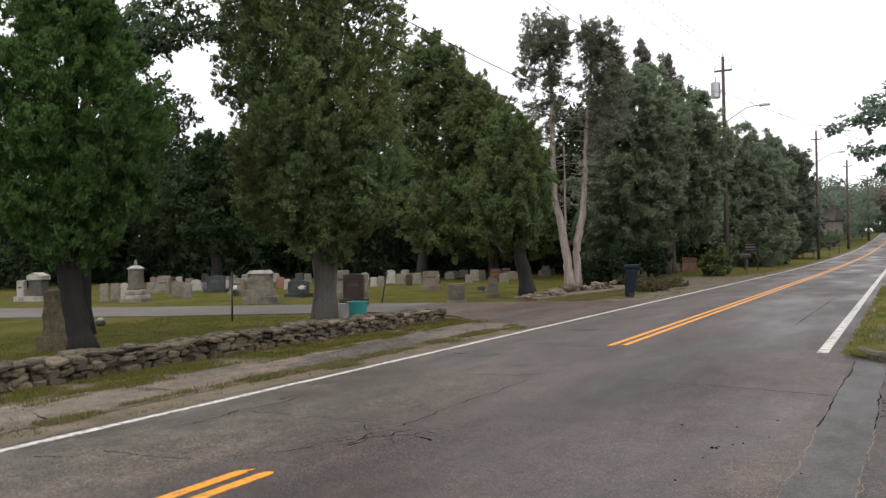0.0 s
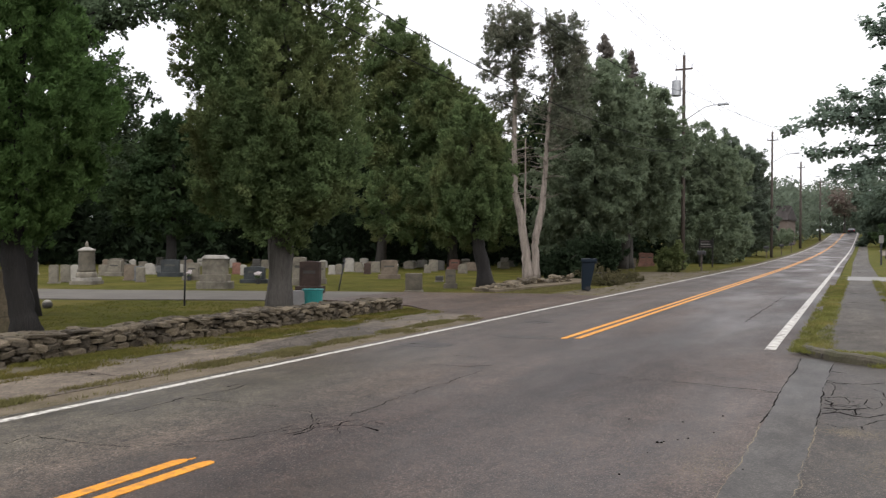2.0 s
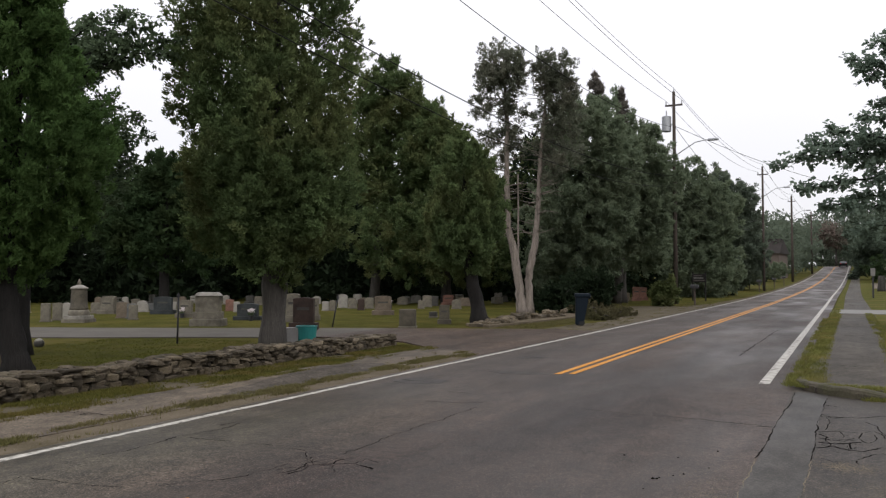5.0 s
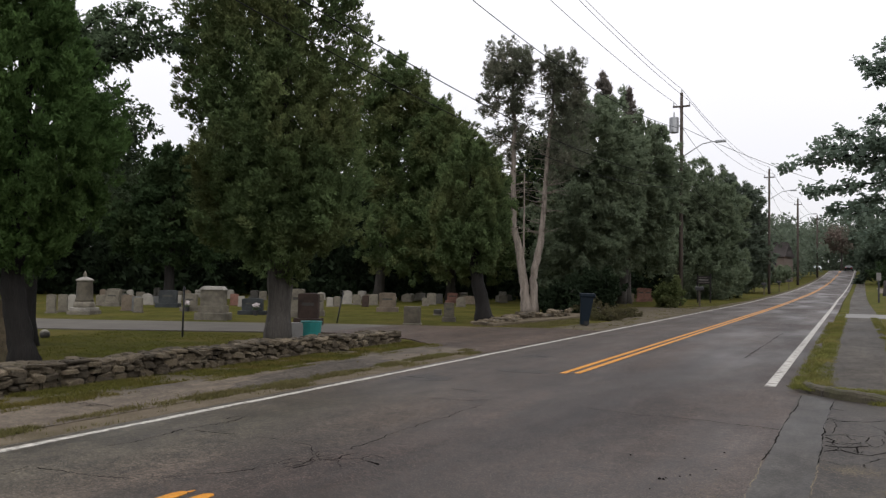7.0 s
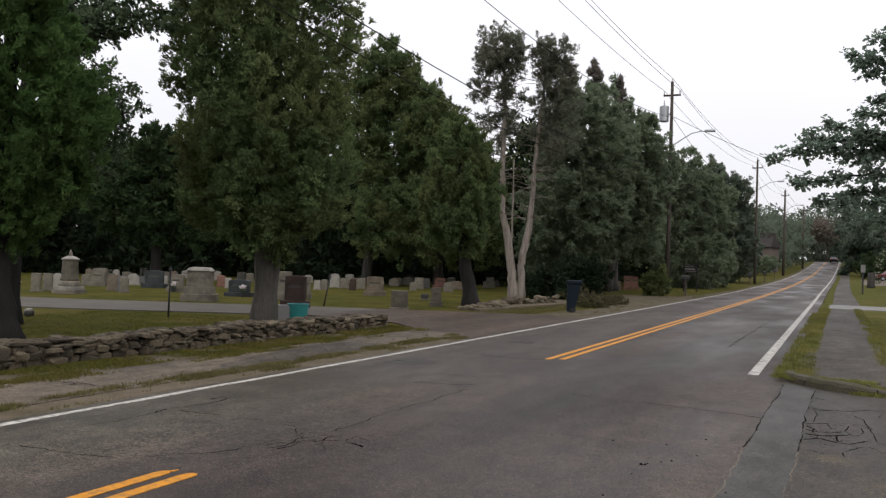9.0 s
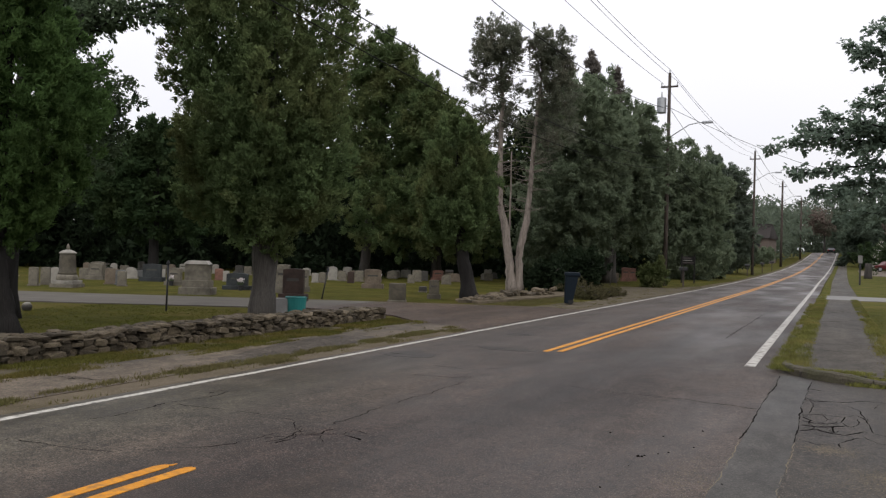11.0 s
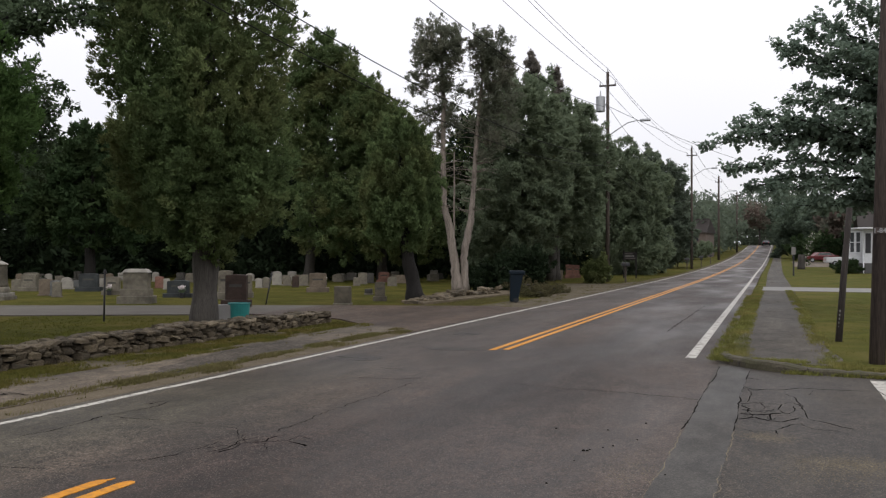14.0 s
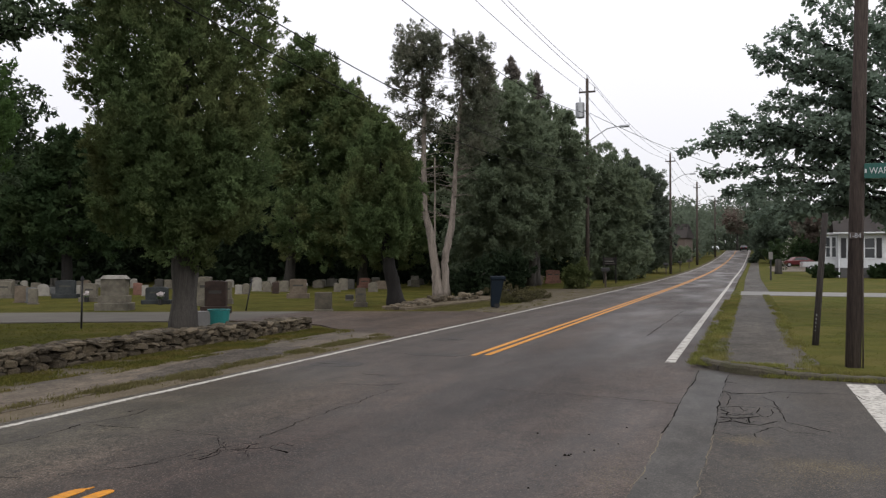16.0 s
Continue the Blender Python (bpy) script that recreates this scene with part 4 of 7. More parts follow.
part("trunk", tubes("trunk", stems, PALE_BARK, 8, 0.05, rng_twin), PALE_BARK, twin, "pale weathered stems")
tuft = []
for d, z, wide, tall in ((-0.95, 11.95, 1.2, 0.95), (-1.5, 11.4, 0.75, 0.7), (-0.3, 11.5, 0.75, 0.9), (-0.95, 10.9, 1.15, 0.8), (-1.75, 9.9, 0.6, 0.45), (-0.9, 9.75, 0.7, 0.5), (0.0, 9.5, 0.45, 0.4), (-1.4, 8.4, 0.6, 0.4), (-0.6, 8.5, 0.75, 0.5), (-0.2, 7.9, 0.5, 0.4), (-1.1, 7.3, 0.5, 0.4),
                         (1.5, 11.7, 0.95, 0.95), (1.1, 11.0, 0.55, 0.8), (2.1, 11.2, 0.8, 0.9), (1.75, 10.3, 0.9, 0.9), (2.3, 9.7, 0.8, 0.8), (1.35, 9.2, 0.7, 0.7), (2.0, 8.6, 0.8, 0.7), (1.2, 8.0, 0.6, 0.5), (2.1, 7.4, 0.8, 0.6), (1.3, 6.8, 0.5, 0.5)):
    tuft.append((*tw(d, z, 0.15 * math.sin(9 * z)), wide, wide, tall))
pts, way = blob_clumps(tuft, 920, rng_twin, 0.1, 0.7)
c, ax, fc = plumes(pts, way, rng_twin, 9, 9, 0.42, 0.17, 0.095, 0.25, 0.7)
part("crown", spray_mesh("crown", c, ax, fc, 0.1, 0.5, TWIN_LEAF, rng_twin), TWIN_LEAF, twin)

# tall trees at the back of the graves
round_tree("cedar_tree", "dark tall evergreen at the back of the cemetery", -28.5, 46, 30, [(0, 0, 0), (0.5, 0, 5), (1.4, -0.6, 12)], [0.35, 0.3, 0.08],
    [(2.0, -1.0, 14.7, 0.9, 0.9, 1.4), (2.6, -0.3, 13.2, 1.4, 1.4, 1.8), (1.5, -0.8, 12.8, 1.6, 1.6, 2.8), (0.2, -1.3, 11.2, 2.2, 2.2, 2.4), (0.2, -1.3, 13.9, 1.4, 1.4, 1.6), (0.9, -1.0, 8.6, 2.7, 2.7, 2.8), (3.4, -0.1, 9.2, 2.4, 2.4, 2.6), (2.3, -0.4, 4.6, 3.5, 3.5, 2.9)], 5600, 12, 0.17, CEDAR, BARK, spread=0.27, amp=0.16, shell=0.32, category="cedar tree", aspect=0.5)
round_tree("cedar_tree", "dark broad evergreen at the back of the cemetery", -24, 48, 31, [(0, 0, 0), (0.3, -1, 5), (0.6, -2, 9)], [0.35, 0.3, 0.08],
    [(-0.8, -2.0, 12.0, 1.5, 1.5, 1.7), (0.1, -2.1, 11.0, 1.5, 1.5, 1.7), (1.2, -1.6, 9.9, 1.4, 1.4, 1.8), (0.4, -2.6, 9.7, 2.1, 2.1, 2.5), (1.7, -2.0, 7.9, 2.4, 2.4, 2.5), (3.0, -1.5, 6.1, 1.8, 1.8, 1.9), (1.0, -2.2, 4.4, 3.6, 3.6, 2.9), (3.5, -1.2, 3.4, 1.7, 1.7, 1.8)], 5600, 12, 0.17, CEDAR, BARK, spread=0.27, amp=0.16, shell=0.32, category="cedar tree", aspect=0.5)
round_tree("cedar_tree", "dark evergreen behind the twin cedars", -21, 57, 32, [(0, 0, 0), (0, 0, 5), (0, 0, 10)], [0.35, 0.3, 0.08], [(0, 0, 9, 2.6, 2.6, 3.2), (0.5, 0, 4, 3.2, 3.2, 3.8), (2.8, 0.5, 6.5, 2.2, 2.2, 3.0)], 1800, 15, 0.23, CEDAR, BARK, spread=0.34, amp=0.2, shell=0.45, category="cedar tree", aspect=0.5)
round_tree("oak_tree", "dark round-topped tree behind the graves", -33.1, 31.9, 33, [(0, 0, 0), (0, 0, 3), (0.2, 0, 6)], [0.3, 0.24, 0.08],
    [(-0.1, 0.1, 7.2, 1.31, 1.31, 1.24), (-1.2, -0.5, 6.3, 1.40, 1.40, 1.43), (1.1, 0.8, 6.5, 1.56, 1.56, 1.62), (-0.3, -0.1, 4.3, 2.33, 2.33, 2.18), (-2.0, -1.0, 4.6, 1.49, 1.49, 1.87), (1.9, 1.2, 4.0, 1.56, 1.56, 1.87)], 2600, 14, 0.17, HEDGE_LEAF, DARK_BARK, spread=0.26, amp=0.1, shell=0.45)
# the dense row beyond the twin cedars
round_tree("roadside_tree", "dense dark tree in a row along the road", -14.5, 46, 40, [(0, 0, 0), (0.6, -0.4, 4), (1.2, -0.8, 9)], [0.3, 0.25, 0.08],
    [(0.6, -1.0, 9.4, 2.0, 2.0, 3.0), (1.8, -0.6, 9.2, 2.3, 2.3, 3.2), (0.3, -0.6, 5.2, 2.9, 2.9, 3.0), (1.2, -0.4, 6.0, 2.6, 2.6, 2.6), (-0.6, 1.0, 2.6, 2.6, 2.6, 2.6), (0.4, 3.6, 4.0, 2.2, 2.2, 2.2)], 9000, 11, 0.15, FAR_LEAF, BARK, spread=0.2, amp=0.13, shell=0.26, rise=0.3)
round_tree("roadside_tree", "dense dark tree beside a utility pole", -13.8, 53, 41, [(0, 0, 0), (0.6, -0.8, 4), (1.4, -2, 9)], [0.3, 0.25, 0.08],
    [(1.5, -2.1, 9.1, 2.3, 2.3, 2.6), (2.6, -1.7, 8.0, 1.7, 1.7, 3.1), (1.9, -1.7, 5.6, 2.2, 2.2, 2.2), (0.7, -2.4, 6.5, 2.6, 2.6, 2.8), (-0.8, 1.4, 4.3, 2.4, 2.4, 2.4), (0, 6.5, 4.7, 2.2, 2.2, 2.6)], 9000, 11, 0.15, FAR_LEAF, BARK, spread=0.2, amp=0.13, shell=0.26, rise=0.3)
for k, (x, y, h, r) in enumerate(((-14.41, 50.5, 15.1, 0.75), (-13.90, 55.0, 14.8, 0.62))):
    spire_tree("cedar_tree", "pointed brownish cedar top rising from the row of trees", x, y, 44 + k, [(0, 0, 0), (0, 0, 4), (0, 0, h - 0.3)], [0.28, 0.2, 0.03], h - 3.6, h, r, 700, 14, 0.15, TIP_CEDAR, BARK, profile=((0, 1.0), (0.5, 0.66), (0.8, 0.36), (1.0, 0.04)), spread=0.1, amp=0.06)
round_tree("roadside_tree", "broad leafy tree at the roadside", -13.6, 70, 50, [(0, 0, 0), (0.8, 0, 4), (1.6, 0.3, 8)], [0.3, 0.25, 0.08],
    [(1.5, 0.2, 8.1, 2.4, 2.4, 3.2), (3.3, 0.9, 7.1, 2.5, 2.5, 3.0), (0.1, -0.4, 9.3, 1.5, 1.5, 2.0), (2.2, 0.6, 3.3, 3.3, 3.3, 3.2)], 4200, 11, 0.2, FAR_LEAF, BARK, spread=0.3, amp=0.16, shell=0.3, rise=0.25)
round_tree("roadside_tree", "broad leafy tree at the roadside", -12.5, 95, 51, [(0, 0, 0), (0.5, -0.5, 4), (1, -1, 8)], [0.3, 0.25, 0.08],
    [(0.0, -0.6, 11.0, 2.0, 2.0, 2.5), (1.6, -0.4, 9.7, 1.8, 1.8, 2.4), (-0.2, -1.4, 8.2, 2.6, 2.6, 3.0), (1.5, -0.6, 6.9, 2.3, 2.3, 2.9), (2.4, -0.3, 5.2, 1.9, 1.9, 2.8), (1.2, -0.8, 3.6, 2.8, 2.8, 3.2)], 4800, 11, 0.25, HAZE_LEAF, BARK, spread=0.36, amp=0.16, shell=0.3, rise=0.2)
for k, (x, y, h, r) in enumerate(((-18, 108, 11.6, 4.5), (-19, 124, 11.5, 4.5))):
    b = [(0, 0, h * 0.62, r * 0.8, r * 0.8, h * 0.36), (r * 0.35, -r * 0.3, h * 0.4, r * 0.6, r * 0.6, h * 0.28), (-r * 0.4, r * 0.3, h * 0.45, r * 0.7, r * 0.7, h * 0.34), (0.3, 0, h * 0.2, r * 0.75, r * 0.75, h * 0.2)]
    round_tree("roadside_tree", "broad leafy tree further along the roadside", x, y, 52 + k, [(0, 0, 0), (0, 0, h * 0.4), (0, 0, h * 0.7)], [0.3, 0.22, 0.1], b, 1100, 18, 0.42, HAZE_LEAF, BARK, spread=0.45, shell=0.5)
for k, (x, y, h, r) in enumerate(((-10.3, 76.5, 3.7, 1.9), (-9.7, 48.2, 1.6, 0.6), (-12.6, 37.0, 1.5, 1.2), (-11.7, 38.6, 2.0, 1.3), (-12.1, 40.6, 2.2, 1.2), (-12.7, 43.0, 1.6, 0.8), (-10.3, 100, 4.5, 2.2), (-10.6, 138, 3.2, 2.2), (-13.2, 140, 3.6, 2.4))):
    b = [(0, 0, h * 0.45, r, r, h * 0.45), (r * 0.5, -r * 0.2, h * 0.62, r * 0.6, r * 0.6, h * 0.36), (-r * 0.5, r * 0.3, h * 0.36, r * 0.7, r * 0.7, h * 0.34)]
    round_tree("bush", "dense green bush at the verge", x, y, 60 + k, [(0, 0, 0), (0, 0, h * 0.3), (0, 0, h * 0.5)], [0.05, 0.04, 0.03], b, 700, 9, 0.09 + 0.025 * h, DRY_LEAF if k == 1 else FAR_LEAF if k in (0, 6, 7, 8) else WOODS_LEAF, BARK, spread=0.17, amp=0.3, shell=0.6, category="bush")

# the maple whose boughs hang in over the sidewalk
bough_tree("maple_tree", "large maple with drooping leafy boughs over the sidewalk", 5.05, 25.2, 71, [(0, 0, 0), (0, 0.2, 2.2), (-0.5, 0.4, 4.0), (-0.9, 0.6, 7.0), (-0.8, 0.8, 9.0)], [0.35, 0.29, 0.22, 0.14, 0.06],
    [((-0.5, 0.4, 3.6), (-6.65, 0.2, 5.1), 0.75), ((-0.5, 0.4, 3.4), (-6.2, 0.0, 4.2), 0.6), ((-0.5, 0.4, 3.8), (-5.9, 0.9, 5.65), 0.5), ((-0.5, 0.5, 3.8), (-5.3, -0.4, 5.8), 0.35), ((-0.4, 0.5, 3.2), (-5.6, 0.6, 3.75), 0.5), ((-0.4, 0.5, 3.0), (-5.0, -0.3, 3.6), 0.4), ((-0.4, 0.5, 2.8), (-4.6, 1.2, 3.1), 0.4), ((-0.4, 0.5, 2.7), (-3.8, 0.0, 3.0), 0.4),
     ((-0.5, 0.4, 4.2), (-4.9, 1.3, 5.1), 0.4), ((-0.6, 0.4, 4.4), (-4.3, 0.2, 5.6), 0.3), ((-0.6, 0.4, 4.6), (-4.5, 0.3, 6.3), 0.3), ((-0.7, 0.5, 5.0), (-4.0, 1.0, 6.75), 0.2), ((-0.7, 0.5, 5.4), (-4.6, 0.4, 7.6), 0.25), ((-0.8, 0.5, 5.6), (-4.75, 0.9, 8.0), 0.3), ((-0.8, 0.5, 6.0), (-4.2, 0.2, 8.2), 0.25), ((-0.8, 0.6, 6.3), (-3.8, 0.9, 8.7), 0.25), ((-0.9, 0.6, 6.6), (-3.2, 0.1, 9.2), 0.2), ((-0.9, 0.6, 6.8), (-2.4, 0.9, 9.6), 0.2), ((-0.9, 0.6, 6.8), (-1.4, 0.4, 9.9), 0.15),
     ((-0.8, 0.5, 5.6), (-3.1, -0.5, 7.4), 0.2), ((-0.7, 0.5, 5.2), (-3.0, 1.6, 6.6), 0.2), ((-0.6, 0.4, 4.6), (-3.2, -0.8, 5.6), 0.25), ((-0.5, 0.4, 4.0), (-3.0, 1.6, 4.9), 0.25), ((-0.4, 0.4, 3.4), (-2.6, -1.0, 4.2), 0.25), ((-0.4, 0.4, 3.0), (-2.5, 0.3, 3.2), 0.25), ((-0.8, 0.6, 6.2), (-1.8, -1.0, 8.0), 0.2), ((-0.6, 0.5, 5.0), (-1.6, -1.4, 6.3), 0.2), ((-0.5, 0.4, 3.8), (-1.4, -1.5, 4.6), 0.2), ((-0.4, 0.4, 3.0), (-1.2, -1.2, 3.2), 0.2),
     ((-0.6, 0.5, 5.0), (1.5, 0.6, 7.0), 0.3), ((-0.5, 0.4, 4.0), (2.2, 0.4, 5.2), 0.3), ((-0.4, 0.4, 3.2), (2.0, -0.6, 4.0), 0.3), ((-0.8, 0.6, 6.6), (0.8, 0.6, 9.2), 0.2), ((-0.6, 0.4, 4.6), (0.6, -1.4, 5.8), 0.2)],
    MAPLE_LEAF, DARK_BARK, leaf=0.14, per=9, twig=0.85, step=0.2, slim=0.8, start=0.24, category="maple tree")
for k, (x, y, h, r) in enumerate(((-9.0, 31.6, 0.3, 0.5), (-9.5, 33.4, 0.42, 0.7), (-10.6, 35.4, 0.8, 0.8), (-9.4, 36.2, 0.4, 0.6), (-9.0, 34.6, 0.25, 0.5))):
    round_tree("scrub", "low brownish scrub and weeds at the verge", x, y, 140 + k, [(0, 0, 0), (0, 0, h * 0.3), (0, 0, h * 0.5)], [0.02, 0.015, 0.01], [(0, 0, h * 0.4, r, r, h * 0.45), (r * 0.6, 0.2, h * 0.25, r * 0.7, r * 0.7, h * 0.3)], 130, 9, 0.06, SCRUB, BARK, spread=0.14, amp=0.2, shell=0.7, category="bush")
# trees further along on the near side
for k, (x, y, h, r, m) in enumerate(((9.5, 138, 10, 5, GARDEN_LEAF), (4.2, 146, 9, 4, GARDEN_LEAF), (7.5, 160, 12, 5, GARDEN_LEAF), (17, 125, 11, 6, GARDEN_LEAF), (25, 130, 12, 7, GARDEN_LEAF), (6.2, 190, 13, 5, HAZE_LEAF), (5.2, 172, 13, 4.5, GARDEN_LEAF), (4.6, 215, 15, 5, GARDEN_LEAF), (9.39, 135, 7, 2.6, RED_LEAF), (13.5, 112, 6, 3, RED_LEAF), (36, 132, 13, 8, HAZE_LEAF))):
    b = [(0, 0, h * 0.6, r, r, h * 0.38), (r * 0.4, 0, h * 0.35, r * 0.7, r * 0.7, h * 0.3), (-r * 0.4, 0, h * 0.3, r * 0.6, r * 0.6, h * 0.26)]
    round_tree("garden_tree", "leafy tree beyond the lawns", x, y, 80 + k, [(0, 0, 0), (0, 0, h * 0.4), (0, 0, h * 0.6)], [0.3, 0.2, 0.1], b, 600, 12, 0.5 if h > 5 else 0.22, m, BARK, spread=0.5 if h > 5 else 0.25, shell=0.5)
stump = thing("tree_stump", 3.05, 92, gz(92) + 0.06, "tall grey tree stump on the lawn with a pale flowering vine", "tree stump")
part("trunk", tubes("trunk", [([(0, 0, -0.1), (0, 0, 0.3), (0.02, 0, 0.9), (0.03, 0, 1.5), (0.03, 0, 1.56)], [0.44, 0.37, 0.35, 0.34, 0.28])], BARK, 12, 0.06, np.random.default_rng(95)), BARK, stump)
vine_rng = np.random.default_rng(96)
pts, way = blob_clumps([(0.55, 0, 1.7, 0.3, 0.3, 0.9), (0.75, 0, 2.9, 0.35, 0.3, 0.6), (1.3, 0, 3.5, 0.5, 0.3, 0.35)], 60, vine_rng, 0.2, 0.6)
c, ax, fc = plumes(pts, way, vine_rng, 5, 5, 0.4, 0.16, 0.12, 0.3)
part("vine", spray_mesh("vine", c, ax, fc, 0.12, 0.6, BROADLEAF, vine_rng), BROADLEAF, stump, "green climbing vine")
part("blossom", leaf_mesh("blossom", pts[::2], 4, 0.07, 0.13, FLOWER, vine_rng, 0.9), FLOWER, stump, "pale blossom")
round_tree("hedge", "dark clipped hedge behind the parked cars", 7.73, 131, 97, [(0, 0, 0), (0, 0, 1.0), (0, 0, 2.0)], [0.1, 0.08, 0.06], [(-3.4, 0, 2.0, 2.2, 1.4, 1.9), (-0.4, 0, 2.2, 2.4, 1.4, 2.1), (2.8, 0, 2.2, 2.4, 1.4, 2.1)], 1200, 10, 0.2, HEDGE_LEAF, BARK, spread=0.25, amp=0.08, shell=0.3, category="hedge")

# woods that close the view
rng_w = np.random.default_rng(7)
wood = []
for k in range(52):
    f = (k % 26) / 25
    a = radians(-63 + 45 * f)
    d = (62 if k < 26 else 76) + 4 * math.sin(k * 2.3) + (6 if k % 2 else 0)
    h = 11.5 + 2.0 * math.sin(k * 1.9) + rng_w.uniform(-1, 1)
    cx, cy = math.sin(a) * d, math.cos(a) * d
    for lv in (0.1, 0.36, 0.68):
        wood.append((cx + rng_w.normal(0, 1), cy + rng_w.normal(0, 1), h * lv, 4.6 - lv * 1.8, 4.6 - lv * 1.8, h * 0.27))
for k in range(34):
    a = radians(-66 + 1.6 * k)
    d = 84 + 3 * math.sin(k * 1.7)
    wood += [(math.sin(a) * d, math.cos(a) * d, z, 3.4, 3.4, 2.6) for z in (2.0, 6.0)]
for k in range(8):
    wood.append((-20 + 1.15 * k, 66 + 1.6 * k, 2.0 + gz(66 + 1.6 * k), 2.6, 2.4, 3.0))
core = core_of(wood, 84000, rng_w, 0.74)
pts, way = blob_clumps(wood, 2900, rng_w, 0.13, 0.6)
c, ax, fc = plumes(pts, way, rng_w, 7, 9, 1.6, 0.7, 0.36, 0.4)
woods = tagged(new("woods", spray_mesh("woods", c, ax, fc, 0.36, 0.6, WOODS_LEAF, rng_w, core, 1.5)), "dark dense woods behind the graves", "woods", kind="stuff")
wood = []
for k in range(30):
    x = -75 + 5.2 * k + rng_w.normal(0, 1)
    y = 300 + 18 * math.sin(k * 1.3)
    h = 15 + 3 * math.sin(k * 2.1)
    wood += [(x, y, 4.7 + h * lv, 5.5, 5, h * 0.3) for lv in (0.2, 0.6)]
for k in range(13):
    wood += [(-13.5 - (k % 3) * 3 + 0.012 * (k * 9), 168 + k * 9, gz(168 + k * 9) + 3.2 + 6 * (k % 2), 4.5, 4.5, 3.8), (7.5 + (k % 3) * 3, 180 + k * 9, gz(180 + k * 9) + 3.2 + 5 * (k % 2), 4.5, 4.5, 3.8)]
wood += [(-12.1, 156.5, 9.8, 2.8, 2.8, 2.8), (-10.3, 173.3, 10.2, 3.0, 3.0, 3.0), (-7.7, 190.5, 10.0, 2.8, 2.8, 2.8), (-11.4, 165.4, 6.3, 3.4, 3.4, 3.4), (-8.6, 184.8, 6.2, 3.2, 3.2, 3.2)]
wood += [(x, 300 + 4 * math.sin(x), z, 4.5, 4, 5) for x, z in ((-13, 15), (-9, 20), (-5, 20.5), (-1, 21), (3, 22.5), (7, 21), (-3, 13), (4, 14), (-7, 8.5), (-3, 8), (1, 8), (5, 8.5))]
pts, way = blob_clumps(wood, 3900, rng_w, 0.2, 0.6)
far_woods = tagged(new("far_woods", leaf_mesh("far_woods", pts, 11, 0.9, 1.2, HAZE_LEAF, rng_w, 0.6)), "woods at the end of the road, haze put into their colour", "woods", kind="stuff")
pts, way = blob_clumps([(-4.6, 270, 14.6, 4.6, 4, 4.0), (0, 274, 12.6, 4, 4, 3.6)], 300, rng_w, 0.2, 0.5)
red_tree = thing("red_tree", 0, 0, 0, "reddish-leaved tree at the end of the road", "tree")
part("crown", leaf_mesh("crown", pts, 10, 0.8, 0.9, RED_LEAF, rng_w, 0.6), RED_LEAF, red_tree)
part("trunk", tubes("trunk", [([(-3, 271, 4.5), (-3, 271, 11)], [0.4, 0.2])], BARK), BARK, red_tree)

# ---- the cemetery ----
FACE = 25.0


def die_shape(w, d, z0, z1, style):
    """An upright stone: square, round-topped or gabled."""
    bm = bmesh.new()
    if style == "round":
        out = [(-w / 2, z0), (w / 2, z0), (w / 2, z1 - w * 0.28)] + [(w / 2 * math.cos(t), z1 - w * 0.28 + w * 0.28 * math.sin(t)) for t in [math.pi * k / 10 for k in range(1, 10)]] + [(-w / 2, z1 - w * 0.28)]
    elif style == "gable":
        out = [(-w / 2, z0), (w / 2, z0), (w / 2, z1 - w * 0.2), (0, z1), (-w / 2, z1 - w * 0.2)]
    else:
        s = w * 0.06
        out = [(-w / 2, z0), (w / 2, z0), (w / 2, z1 - s)] + [(w / 2 * math.cos(t), z1 - s + s * math.sin(t)) for t in [math.pi * k / 6 for k in range(1, 6)]] + [(-w / 2, z1 - s)]
    f = bm.faces.new([bm.verts.new((x, -d / 2, z)) for x, z in out])
    g = bmesh.ops.extrude_face_region(bm, geom=[f])
    bmesh.ops.translate(bm, verts=[v for v in g["geom"] if isinstance(v, bmesh.types.BMVert)], vec=(0, d, 0))
    bmesh.ops.recalc_face_normals(bm, faces=bm.faces)
    bmesh.ops.bevel(bm, geom=bm.edges[:], offset=0.012, segments=1, affect="EDGES")
    return bm


LOOKS = {"granite_light": "grey granite", "granite_dark": "dark rough granite", "granite_weathered": "dark brown lichened granite", "marble": "white marble", "granite_blue": "blue-grey granite", "granite_red": "red granite", "granite_brown": "brown granite", "granite_tan": "tan granite", "slate": "dark slate-blue granite"}
SHAPES = {"slab": "upright headstone on a wide base", "plain": "small upright headstone", "round": "round-topped headstone", "gable": "gabled headstone", "block": "low square grave block"}
rng_g = np.random.default_rng(5)


